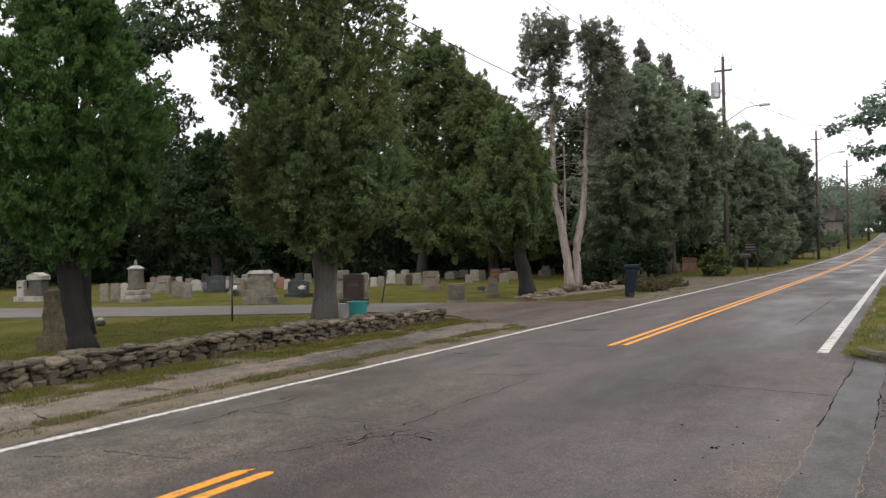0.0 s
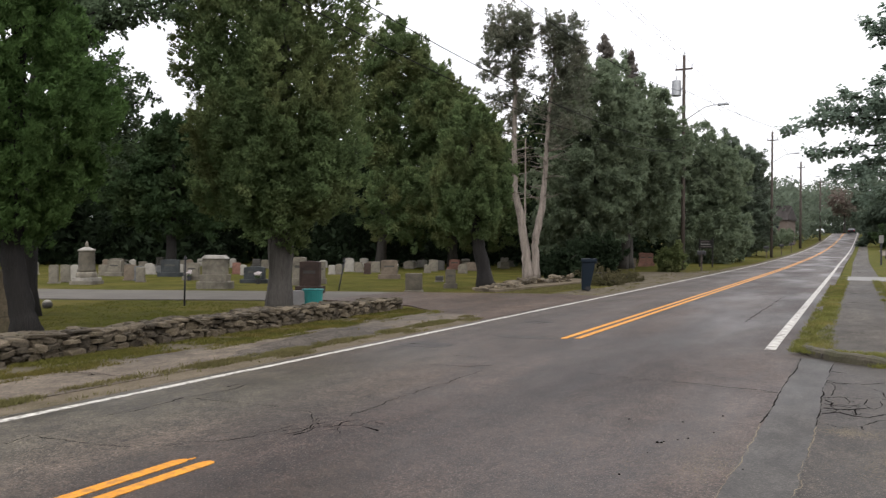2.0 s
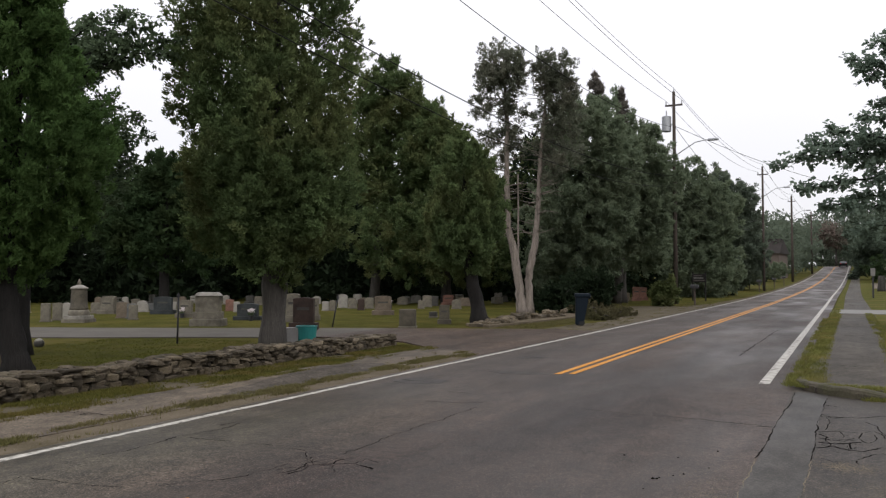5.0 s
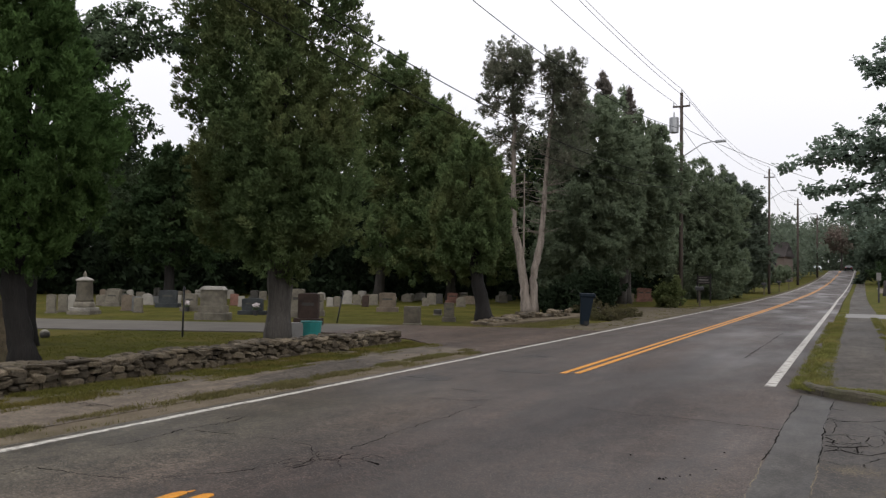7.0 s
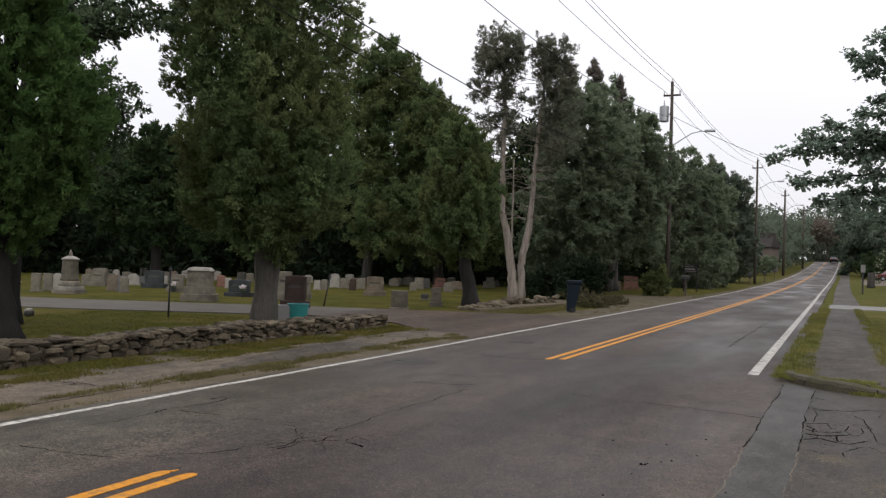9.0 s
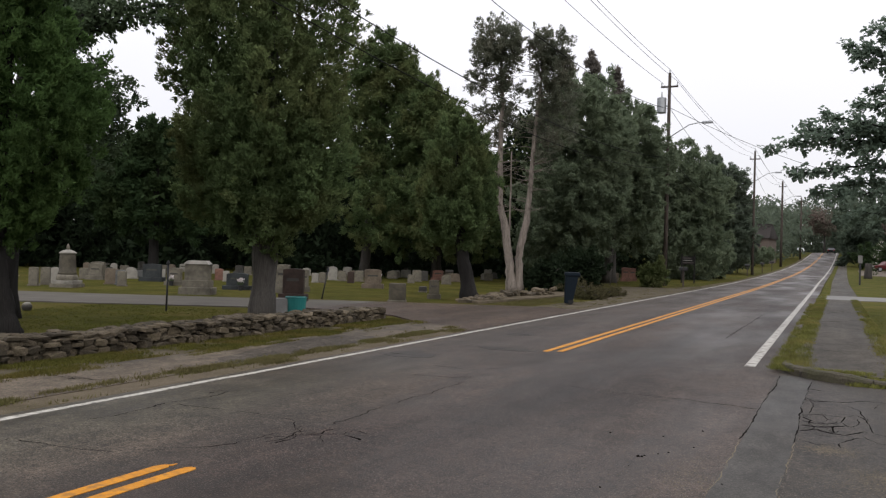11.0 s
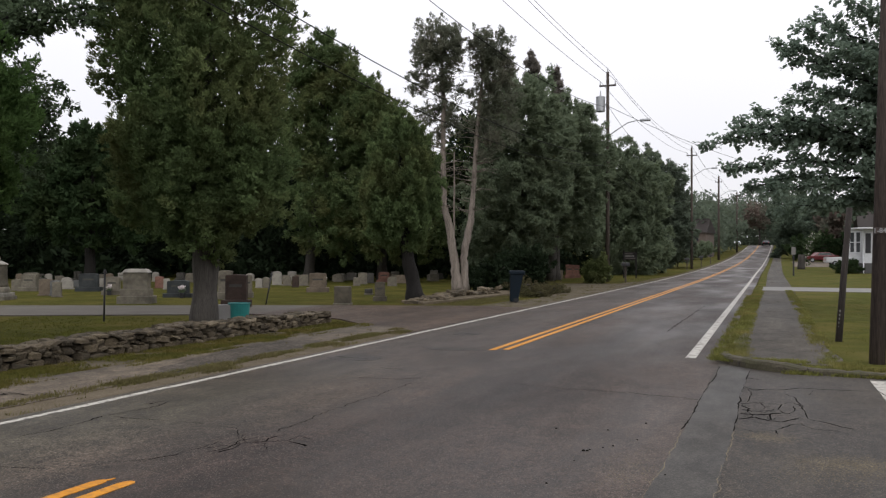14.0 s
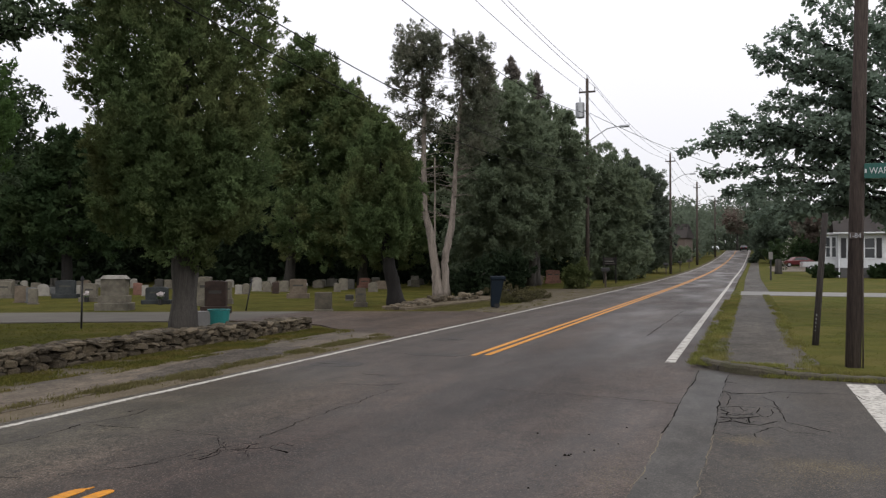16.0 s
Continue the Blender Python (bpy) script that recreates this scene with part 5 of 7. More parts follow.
def headstone(x, y, w, h, style, stone):
    m = GRANITES[stone]
    root = thing("headstone", x, y, gz(y) - 0.03, f"{LOOKS[stone]} {SHAPES[style]} on grass", "headstone", "headstones in the cemetery", turn=FACE + rng_g.normal(0, 4))
    h += 0.03
    if style == "slab":
        b = h * 0.24
        part("base", box(-w * 0.66, w * 0.66, -0.24, 0.24, -0.03, b, 0.015), m, root)
        part("die", die_shape(w, 0.24, b - 0.004, h, "plain"), m, root)
        part("inscription", box(-w * 0.3, w * 0.3, -0.124, -0.118, b + (h - b) * 0.5, b + (h - b) * 0.62, 0), GRANITES["granite_dark"], root)
    elif style == "block":
        part("base", box(-w * 0.56, w * 0.56, -0.25, 0.25, -0.03, 0.06, 0.02), GRANITES["granite_light"], root)
        part("die", box(-w / 2, w / 2, -0.2, 0.2, 0.056, h, 0.025), m, root)
    else:
        part("base", box(-w * 0.55, w * 0.55, -0.12, 0.12, -0.03, 0.05, 0.01), m, root)
        part("die", die_shape(w, 0.12, 0.046, h, style), m, root)
    return root


headstone(-33.8, 28.9, 0.69, 0.77, 'slab', 'granite_light')
headstone(-35.0, 30.6, 0.43, 0.46, 'plain', 'granite_dark')
headstone(-29.6, 26.1, 0.44, 0.37, 'plain', 'marble')
headstone(-27.2, 24.4, 0.37, 0.60, 'plain', 'granite_blue')
headstone(-33.2, 30.5, 0.51, 0.51, 'round', 'marble')
headstone(-29.1, 28.0, 0.85, 0.80, 'slab', 'slate')
headstone(-29.5, 29.1, 0.21, 0.53, 'plain', 'marble')
headstone(-25.7, 26.0, 0.59, 0.73, 'slab', 'granite_light')
headstone(-28.8, 32.2, 0.34, 0.57, 'plain', 'granite_red')
headstone(-27.4, 31.2, 0.30, 0.50, 'plain', 'marble')
headstone(-21.8, 25.5, 0.85, 0.65, 'slab', 'slate')
headstone(-19.3, 25.2, 0.52, 1.07, 'slab', 'granite_light')
headstone(-15.8, 21.2, 0.67, 1.04, 'slab', 'granite_brown')
headstone(-19.2, 26.5, 0.31, 0.87, 'slab', 'granite_light')
headstone(-24.4, 34.6, 0.35, 0.46, 'plain', 'marble')
headstone(-24.1, 34.8, 0.35, 0.52, 'round', 'granite_light')
headstone(-25.8, 38.3, 0.54, 0.76, 'round', 'marble')
headstone(-24.8, 37.8, 0.47, 0.50, 'round', 'granite_light')
headstone(-29.4, 45.4, 0.56, 0.60, 'plain', 'marble')
headstone(-23.1, 36.0, 0.35, 0.56, 'plain', 'granite_brown')
headstone(-23.9, 38.1, 0.50, 0.59, 'plain', 'granite_light')
headstone(-19.2, 31.8, 0.77, 0.85, 'slab', 'granite_tan')
headstone(-26.5, 46.5, 0.82, 0.49, 'gable', 'granite_light')
headstone(-26.3, 47.9, 0.69, 0.50, 'plain', 'marble')
headstone(-21.2, 39.2, 0.37, 0.44, 'plain', 'granite_light')
headstone(-22.1, 41.6, 0.53, 0.66, 'plain', 'granite_light')
headstone(-22.6, 43.5, 0.48, 0.58, 'plain', 'granite_dark')
headstone(-13.5, 24.0, 0.56, 0.60, 'block', 'granite_weathered')
headstone(-16.0, 30.7, 0.32, 0.22, 'block', 'granite_dark')
headstone(-13.4, 26.6, 0.38, 0.67, 'slab', 'granite_weathered')
headstone(-22.7, 45.6, 0.68, 0.61, 'slab', 'granite_red')
headstone(-19.3, 39.8, 0.53, 0.50, 'round', 'granite_light')
headstone(-20.8, 44.1, 0.65, 0.48, 'plain', 'granite_tan')
headstone(-23.3, 55.2, 0.59, 0.59, 'plain', 'marble')
headstone(-14.0, 59.4, 0.55, 1.0, 'slab', 'granite_red')
headstone(-14.5, 58.2, 0.6, 0.6, 'plain', 'granite_tan')
headstone(-13.8, 60.8, 0.5, 0.95, 'slab', 'granite_red')
headstone(-32.4, 20.2, 0.33, 0.87, 'slab', 'marble')
headstone(-36.4, 26.1, 0.40, 0.63, 'round', 'marble')
headstone(-28.1, 21.0, 0.38, 0.70, 'plain', 'granite_light')
headstone(-28.6, 21.9, 0.37, 0.68, 'plain', 'granite_light')
headstone(-29.7, 23.2, 0.34, 0.64, 'round', 'marble')
headstone(-32.5, 27.0, 0.50, 0.50, 'plain', 'granite_light')
headstone(-31.7, 27.0, 0.66, 0.74, 'slab', 'granite_light')
headstone(-27.6, 24.3, 0.54, 0.66, 'plain', 'granite_tan')
headstone(-26.2, 23.6, 0.35, 0.59, 'plain', 'granite_light')
headstone(-31.9, 29.4, 0.47, 0.44, 'round', 'marble')
headstone(-33.6, 31.5, 0.37, 0.34, 'plain', 'granite_blue')
headstone(-28.6, 32.1, 0.36, 0.56, 'plain', 'granite_red')
# further small stones in the back rows
for k in range(30):
    headstone(-20.5 - 0.82 * k + rng_g.normal(0, 0.4), 48.5 - 0.55 * k + 2.6 * (k % 3) + rng_g.normal(0, 0.4), rng_g.uniform(0.35, 0.6), rng_g.uniform(0.35, 0.62), ("plain", "round", "slab")[k % 3], ("granite_light", "marble", "granite_tan", "granite_light", "granite_dark", "marble")[(k * 5) % 6])

# the large stepped headstone
big = thing("headstone", -20.4, 21.75, -0.03, "large grey granite headstone on a stepped base", "headstone", turn=24)
part("base", box(-0.58, 0.58, -0.36, 0.36, -0.03, 0.26, 0.03), GRANITES["granite_light"], big, "rough-hewn base")
part("plinth", box(-0.48, 0.48, -0.28, 0.28, 0.256, 0.51, 0.02), GRANITES["granite_light"], big)
part("die", die_shape(0.84, 0.4, 0.506, 1.1, "plain"), GRANITES["granite_light"], big)
# marble on the cap paints in the sky's highlight on the stone's top
part("cap", box(-0.47, 0.47, -0.25, 0.25, 1.07, 1.2, 0.025, 0.72), GRANITES["marble"], big, "pale weathered hipped top, highlight put into its colour")

# round column monument with urn
ob_stone = GRANITES["granite_light"]
column = thing("column_monument", -26.63, 21.34, -0.03, "round grey granite column monument with a small finial", "monument", turn=25)
part("base", box(-0.47, 0.47, -0.47, 0.47, -0.03, 0.14, 0.03), ob_stone, column, "rough-hewn base")
part("step", box(-0.41, 0.41, -0.41, 0.41, 0.136, 0.27, 0.025), GRANITES["marble"], column)
part("plinth", tubes("plinth", [([(0, 0, z) for z in (0.266, 0.3, 0.4, 0.47, 0.5)], [0.39, 0.4, 0.39, 0.36, 0.33])], ob_stone, 24), ob_stone, column)
part("shaft", tubes("shaft", [([(0, 0, z) for z in (0.49, 0.56, 0.6, 0.9, 1.2, 1.28)], [0.34, 0.34, 0.315, 0.3, 0.29, 0.285])], GRANITES["granite_weathered"], 24), GRANITES["granite_weathered"], column, "darker weathered round shaft")
part("cap", tubes("cap", [([(0, 0, z) for z in (1.275, 1.3, 1.335, 1.36, 1.41, 1.45)], [0.29, 0.325, 0.325, 0.28, 0.19, 0.08])], GRANITES["marble"], 24), GRANITES["marble"], column, "pale rounded cap")
part("finial", tubes("finial", [([(0, 0, 1.44), (0, 0, 1.48), (0, 0, 1.53), (0, 0, 1.6), (0, 0, 1.68)], [0.09, 0.055, 0.075, 0.05, 0.015])], ob_stone, 12), ob_stone, column)

# gabled square monument
mon = thing("square_monument", -32.0, 20.7, -0.03, "square granite monument with a pale gabled cap", "monument", turn=25)
part("base", box(-0.5, 0.5, -0.5, 0.5, -0.03, 0.22, 0.02), GRANITES["marble"], mon)
part("die", box(-0.28, 0.28, -0.28, 0.28, 0.216, 0.9, 0.02), GRANITES["granite_dark"], mon, "dark weathered die")
part("cap", die_shape(0.68, 0.66, 0.896, 1.22, "gable"), GRANITES["marble"], mon)

# rough stone marker behind the wall
marker = thing("stone_marker", -13.86, 9.36, -0.03, "rough-hewn brown stone marker on a block base", "monument", turn=33)
part("base", box(-0.37, 0.37, -0.27, 0.27, -0.03, 0.3, 0.03), ROUGH_STONE, marker)
bm = box(-0.29, 0.29, -0.18, 0.18, 0.296, 1.14, 0.03, 0.92)
bmesh.ops.subdivide_edges(bm, edges=bm.edges[:], cuts=4, use_grid_fill=True)
for v in bm.verts:
    v.co += Vector(noise.noise_vector(v.co * 6)) * 0.035 + Vector(noise.noise_vector(v.co * 17)) * 0.02
part("shaft", bm, ROUGH_STONE, marker)
ball = thing("small_marker", -17.9, 13.2, -0.03, "small round stone marker in the grass, top painted as lit", "marker")
part("ball", tubes("ball", [([(0, 0, -0.02), (0, 0, 0.05), (0, 0, 0.11), (0, 0, 0.15)], [0.07, 0.12, 0.125, 0.105])], GRANITES["granite_dark"], 14), GRANITES["granite_dark"], ball)
# the lit upper side of the ball, put in as a paler stone
part("top", tubes("top", [([(0, 0, 0.148), (0, 0, 0.18), (0, 0, 0.205), (0, 0, 0.215)], [0.107, 0.085, 0.05, 0.01])], GRANITES["marble"], 14), GRANITES["marble"], ball, "rounded top, painted pale as if lit")

# bucket and pale block by the cedar, behind the wall
bucket = thing("bucket", -12.58, 17.0, -0.03, "teal plastic tub standing by the cedar trunk", "tub")
bm = cyl(0.23, 0.27, 0.0, 0.45, 24)
bmesh.ops.delete(bm, geom=[f for f in bm.faces if f.normal.z > 0.9], context="FACES")
bmesh.ops.solidify(bm, geom=bm.faces[:], thickness=0.012)
part("body", bm, TEAL, bucket)
bm = bmesh.new()
rim_v, rim_f = tube_arrays([(0.275 * math.cos(a), 0.275 * math.sin(a), 0.45) for a in [2 * math.pi * k / 24 for k in range(25)]], [0.014] * 25, 6)
part("rim", mesh_of("rim", rim_v, rim_f, TEAL, True), TEAL, bucket)
block = tagged(new("stone_block", slab_polygon("stone_block", [(-0.17, -0.12), (0.17, -0.12), (0.17, 0.12), (-0.17, 0.12)], PALE_BLOCK, 0, 0.42, 0.01)), "pale square stone block by the trunk", "stone block")
block.matrix_basis = pose(-12.88, 16.78, -0.03, 0, 0, 30)


def stake(x, y, h, lean, label):
    root = thing("stake", x, y, -0.03, label, "stake")
    part("rod", tubes("rod", [([(0, 0, -0.1), (lean * 0.5, lean * 0.2, h * 0.5), (lean, lean * 0.4, h)], [0.025, 0.024, 0.023])], DARK_METAL, 8), DARK_METAL, root)
    part("finial", cyl(0.05, 0.012, h, h + 0.1, 10, lean, lean * 0.4), DARK_METAL, root)
    return root


stake(-15.6, 15.5, 1.22, 0.02, "thin dark iron stake standing in the grass")
stake(-15.95, 23.0, 1.0, 0.2, "thin dark leaning iron stake by the drive")


def bouquet(x, y, h, seed):
    rng = np.random.default_rng(seed)
    root = thing("grave_flowers", x, y, gz(y) - 0.03, "pale flowers in a dark pot at a grave", "flowers")
    part("pot", cyl(0.08, 0.1, 0, 0.2, 12), DARK_METAL, root)
    pts, way = blob_clumps([(0, 0, h, 0.1, 0.1, 0.09)], 26, rng, 0.1, 0.5)
    part("blossom", leaf_mesh("blossom", pts, 4, 0.03, 0.07, FLOWER, rng, 0.9), FLOWER, root)
    part("leaves", leaf_mesh("leaves", pts * np.array([1, 1, 0.7]), 3, 0.05, 0.08, BROADLEAF, rng, 0.4), BROADLEAF, root)


bouquet(-21.3, 25.1, 0.42, 1)
bouquet(-23.0, 38.9, 0.4, 2)
bouquet(-25.5, 25.6, 0.36, 4)

# ---- street furniture ----
def utility_pole(x, y, h, r, label, lamp=0.0, transformer=False, lean=0.0, arm=1.0, wood=None):
    wood = wood or POLE_WOOD
    root = thing("utility_pole", x, y, gz(y) - 0.03, label, "utility pole", "utility poles")
    part("shaft", tubes("shaft", [([(0, 0, -0.3), (lean * 0.5, 0, h * 0.5), (lean, 0, h)], [r, r * 0.85, r * 0.66])], wood, 14), wood, root)
    if arm:
        part("crossarm", box(-0.55 * arm, 0.55 * arm, -0.06, 0.05, h - 0.95, h - 0.84, 0.01), POLE_WOOD, root)
        for d in (-0.5 * arm, 0.5 * arm):
            part("insulator", cyl(0.05, 0.03, h - 0.84, h - 0.6, 10, d), METAL, root)
        part("insulator", cyl(0.06, 0.03, h - 0.05, h + 0.25, 10), METAL, root)
    if transformer:
        t = part("transformer", cyl(0.3, 0.3, h - 2.6, h - 1.6, 20, -0.48, 0, 0.03), METAL, root, "grey transformer can")
        part("bushing", cyl(0.06, 0.03, h - 1.6, h - 1.2, 10, -0.48), METAL, t)
        part("bracket", box(-0.3, 0, -0.05, 0.05, h - 2.2, h - 2.1, 0.005), METAL, root)
    if lamp:
        z = h - lamp
        part("lamp_arm", tubes("lamp_arm", [([(0.1, 0, z), (0.7, 0.05, z + 0.4), (1.3, 0.1, z + 0.78), (1.9, 0.15, z + 0.9), (2.3, 0.18, z + 0.9)], [0.035] * 5)], METAL, 8), METAL, root)
        bm = box(2.1, 2.75, 0.08, 0.28, z + 0.82, z + 0.99, 0.05)
        part("lamp_head", bm, METAL, root, "grey cobra-head street lamp")
    return root


utility_pole(-9.96, 53.2, 13.9, 0.145, "weathered wooden utility pole with a transformer and a street lamp", 4.2, True)
utility_pole(-8.17, 94.1, 13.7, 0.15, "weathered wooden utility pole with a street lamp", 3.3)
utility_pole(-7.75, 138, 13.66, 0.2, "far wooden utility pole along the road", 3.3)
utility_pole(-6.6, 184, 13.04, 0.2, "far wooden utility pole along the road")
utility_pole(-9.9, -1.5, 13.9, 0.2, "weathered wooden utility pole by the road")
corner_pole = utility_pole(1.45, 13.35, 12.0, 0.11, "dark wooden corner utility pole with number tag and street sign", lean=0.35, arm=0, wood=CORNER_WOOD)
part("conduit", tubes("conduit", [([(0.14, -0.06, 0.1), (0.15, -0.06, 3.0)], [0.012, 0.012])], CORNER_WOOD, 6), CORNER_WOOD, corner_pole, "thin ground-wire conduit")


def lettering(name, text, size, mat, m, parent, squeeze=1.0):
    curve = bpy.data.curves.new(name, "FONT")
    curve.body, curve.size, curve.extrude, curve.align_x = text, size, 0.002, "LEFT"
    tmp = new(name, curve)
    me = bpy.data.meshes.new_from_object(tmp.evaluated_get(bpy.context.evaluated_depsgraph_get()))
    bpy.data.objects.remove(tmp)
    me.transform(m @ Matrix.Diagonal((squeeze, 1, 1, 1)))
    me.materials.clear()
    me.materials.append(mat)
    ob = new(name, me)
    ob.parent = parent
    return ob


sign = part("street_sign", box(0.16, 1.0, -0.19, -0.175, 2.9, 3.12, 0.004), SIGN_GREEN, corner_pole, "green street name sign")
lettering("sign_text", "WARR", 0.135, LETTER_WHITE, pose(0.225, -0.195, 2.965, 90, 0, 0), sign, 0.8)
part("sign_mark", box(0.165, 0.19, -0.196, -0.189, 2.98, 3.04, 0), LETTER_WHITE, sign)
tag = part("number_tag", box(-0.03, 0.15, -0.125, -0.1, 2.02, 2.11, 0.004), CORNER_WOOD, corner_pole)
lettering("tag_text", "1-84", 0.1, METAL, pose(-0.05, -0.13, 2.03, 90, 0, 0), tag, 0.95)

stub = thing("leaning_post", 1.17, 16.6, 0.06, "dark leaning wooden post on the lawn with worn stencilled marks", "post")
part("shaft", tubes("shaft", [([(0, 0, -0.2), (0.1, 0, 1.2), (0.2, 0, 2.5)], [0.062, 0.057, 0.053])], DARK_POST, 12), DARK_POST, stub)
for k in range(5):
    part("mark", box(0.0 + 0.006 * k, 0.014 + 0.008 * k, -0.068, -0.058, 0.28 + 0.07 * k, 0.305 + 0.075 * k, 0), CONCRETE, stub)


def cable(name, a, b, sag, r=0.014, label="black overhead cable sagging between poles"):
    pts = []
    for k in range(25):
        f = k / 24
        p = Vector(a).lerp(Vector(b), f)
        p.z -= sag * 4 * f * (1 - f)
        pts.append(p)
    me = tubes(name, [(pts, [r] * 25)], WIRE, 6)
    return tagged(new(name, me), label, "cable", "overhead cables")


POLES = [(-9.9, -1.5, 0, 13.9), (-9.96, 53.2, gz(53.2), 13.9), (-8.17, 94.1, gz(94.1), 13.7), (-7.75, 138, gz(138), 13.66), (-6.6, 184, gz(184), 13.04)]
for (x0, y0, g0, h0), (x1, y1, g1, h1) in zip(POLES, POLES[1:]):
    for d, dz, r in ((-0.5, -0.6, 0.012), (0.0, 0.22, 0.012), (0.5, -0.6, 0.012)):
        cable("power_line", (x0 + d, y0, g0 + h0 + dz), (x1 + d, y1, g1 + h1 + dz), 0.9, r, "thin power line high between poles")
    cable("cable", (x0 + 0.1, y0, g0 + h0 - 2.4), (x1 + 0.1, y1, g1 + h1 - 2.4), 1.9, 0.013)
    cable("cable", (x0 + 0.1, y0, g0 + h0 - 5.55), (x1 + 0.1, y1, g1 + h1 - 5.55), 1.6, 0.014)
    cable("cable", (x0 + 0.1, y0, g0 + h0 - 6.2), (x1 + 0.1, y1, g1 + h1 - 6.2), 1.7, 0.012)
cable("service_line", (-9.9, 53.2, 11.6), (9, 80, 8), 1.2, 0.016, "service cable crossing to a house")

# wheeled bin on the verge
cart = thing("wheeled_bin", -8.35, 27.35, 0, "dark navy wheeled rubbish bin standing at the verge", "bin", turn=20)
bm = box(-0.23, 0.23, -0.25, 0.25, 0.03, 1.0, 0.03)
for v in bm.verts:
    low = 1 - max(0.0, min(1.0, (v.co.z - 0.03) / 0.97))
    v.co.x = v.co.x * (1 - 0.4 * low) - 0.1 * low
    v.co.y *= 1 - 0.18 * low
part("body", bm, NAVY, cart)
part("lid", box(-0.26, 0.28, -0.29, 0.29, 1.0, 1.13, 0.035), NAVY, cart)
part("handle", tubes("handle", [([(0.22, -0.2, 0.97), (0.3, -0.2, 0.99), (0.3, 0.2, 0.99), (0.22, 0.2, 0.97)], [0.015] * 4)], NAVY), NAVY, cart)
for d in (-0.3, 0.3):
    bm = cyl(0.1, 0.1, -0.025, 0.025, 16)
    bmesh.ops.rotate(bm, verts=bm.verts, cent=(0, 0, 0), matrix=Matrix.Rotation(radians(90), 3, "X"))
    bmesh.ops.translate(bm, verts=bm.verts, vec=(-0.02, d * 0.62, 0.1))
    part("wheel", bm, TYRE, cart)


def mailbox(x, y, turn, label):
    root = thing("mailbox", x, y, gz(y) - 0.03, label, "mailbox", "mailboxes along the road", turn=turn)
    part("post", box(-0.05, 0.05, -0.05, 0.05, -0.1, 1.05, 0.008), POLE_WOOD, root)
    bm = bmesh.new()
    out = [(-0.1, 1.05), (0.1, 1.05), (0.1, 1.18)] + [(0.1 * math.cos(t), 1.18 + 0.1 * math.sin(t)) for t in [math.pi * k / 8 for k in range(1, 8)]] + [(-0.1, 1.18)]
    f = bm.faces.new([bm.verts.new((-0.25, a, b)) for a, b in out])
    g = bmesh.ops.extrude_face_region(bm, geom=[f])
    bmesh.ops.translate(bm, verts=[v for v in g["geom"] if isinstance(v, bmesh.types.BMVert)], vec=(0.5, 0, 0))
    bmesh.ops.recalc_face_normals(bm, faces=bm.faces)
    part("box", bm, DARK_METAL, root)
    part("flag", box(0.0, 0.04, -0.115, -0.105, 1.1, 1.3, 0), POLE_WOOD, root)
    return root


mailbox(-8.5, 51.5, 0, "black mailbox on a wooden post at the verge")
mailbox(-8.3, 90, 0, "far black mailbox on a post")
mailbox(-7.9, 104, 0, "far black mailbox on a post")
mailbox(-7.6, 116, 0, "far black mailbox on a post")

name_board = thing("notice_board", -9.75, 61.0, gz(61), "dark notice board on two posts before the trees", "sign", turn=10)
part("panel", box(-0.52, 0.52, -0.04, 0.04, 1.35, 1.95, 0.01), DARK_BARK, name_board)
for k in range(3):
    part("writing_bar", box(-0.38, 0.38 - 0.08 * k, -0.052, -0.045, 1.45 + 0.17 * k, 1.51 + 0.17 * k, 0), CONCRETE if k == 1 else ROOF, name_board)
for d in (-0.45, 0.45):
    part("post", box(d - 0.05, d + 0.05, -0.05, 0.05, -0.1, 2.1, 0.01), DARK_BARK, name_board)

post_sign = thing("road_sign", 1.74, 69.5, gz(69.5) + 0.06, "small pale road sign on a dark post, seen from behind", "sign")
part("post", box(-0.06, 0.06, -0.06, 0.06, -0.1, 2.2, 0.005), DARK_METAL, post_sign)
part("panel", box(-0.16, 0.16, -0.08, -0.062, 1.7, 2.3, 0.005), CONCRETE, post_sign)


# ---- vehicles ----
def wheel_part(root, x, y, r):
    bm = cyl(r, r, -0.1, 0.1, 20, bevel=0.03)
    bmesh.ops.rotate(bm, verts=bm.verts, cent=(0, 0, 0), matrix=Matrix.Rotation(radians(90), 3, "X"))
    bmesh.ops.translate(bm, verts=bm.verts, vec=(x, y, r))
    w = part("wheel", bm, TYRE, root)
    bm = cyl(r * 0.6, r * 0.6, -0.105, 0.105, 16)
    bmesh.ops.rotate(bm, verts=bm.verts, cent=(0, 0, 0), matrix=Matrix.Rotation(radians(90), 3, "X"))
    bmesh.ops.translate(bm, verts=bm.verts, vec=(x, y, r))
    part("rim", bm, METAL, w)


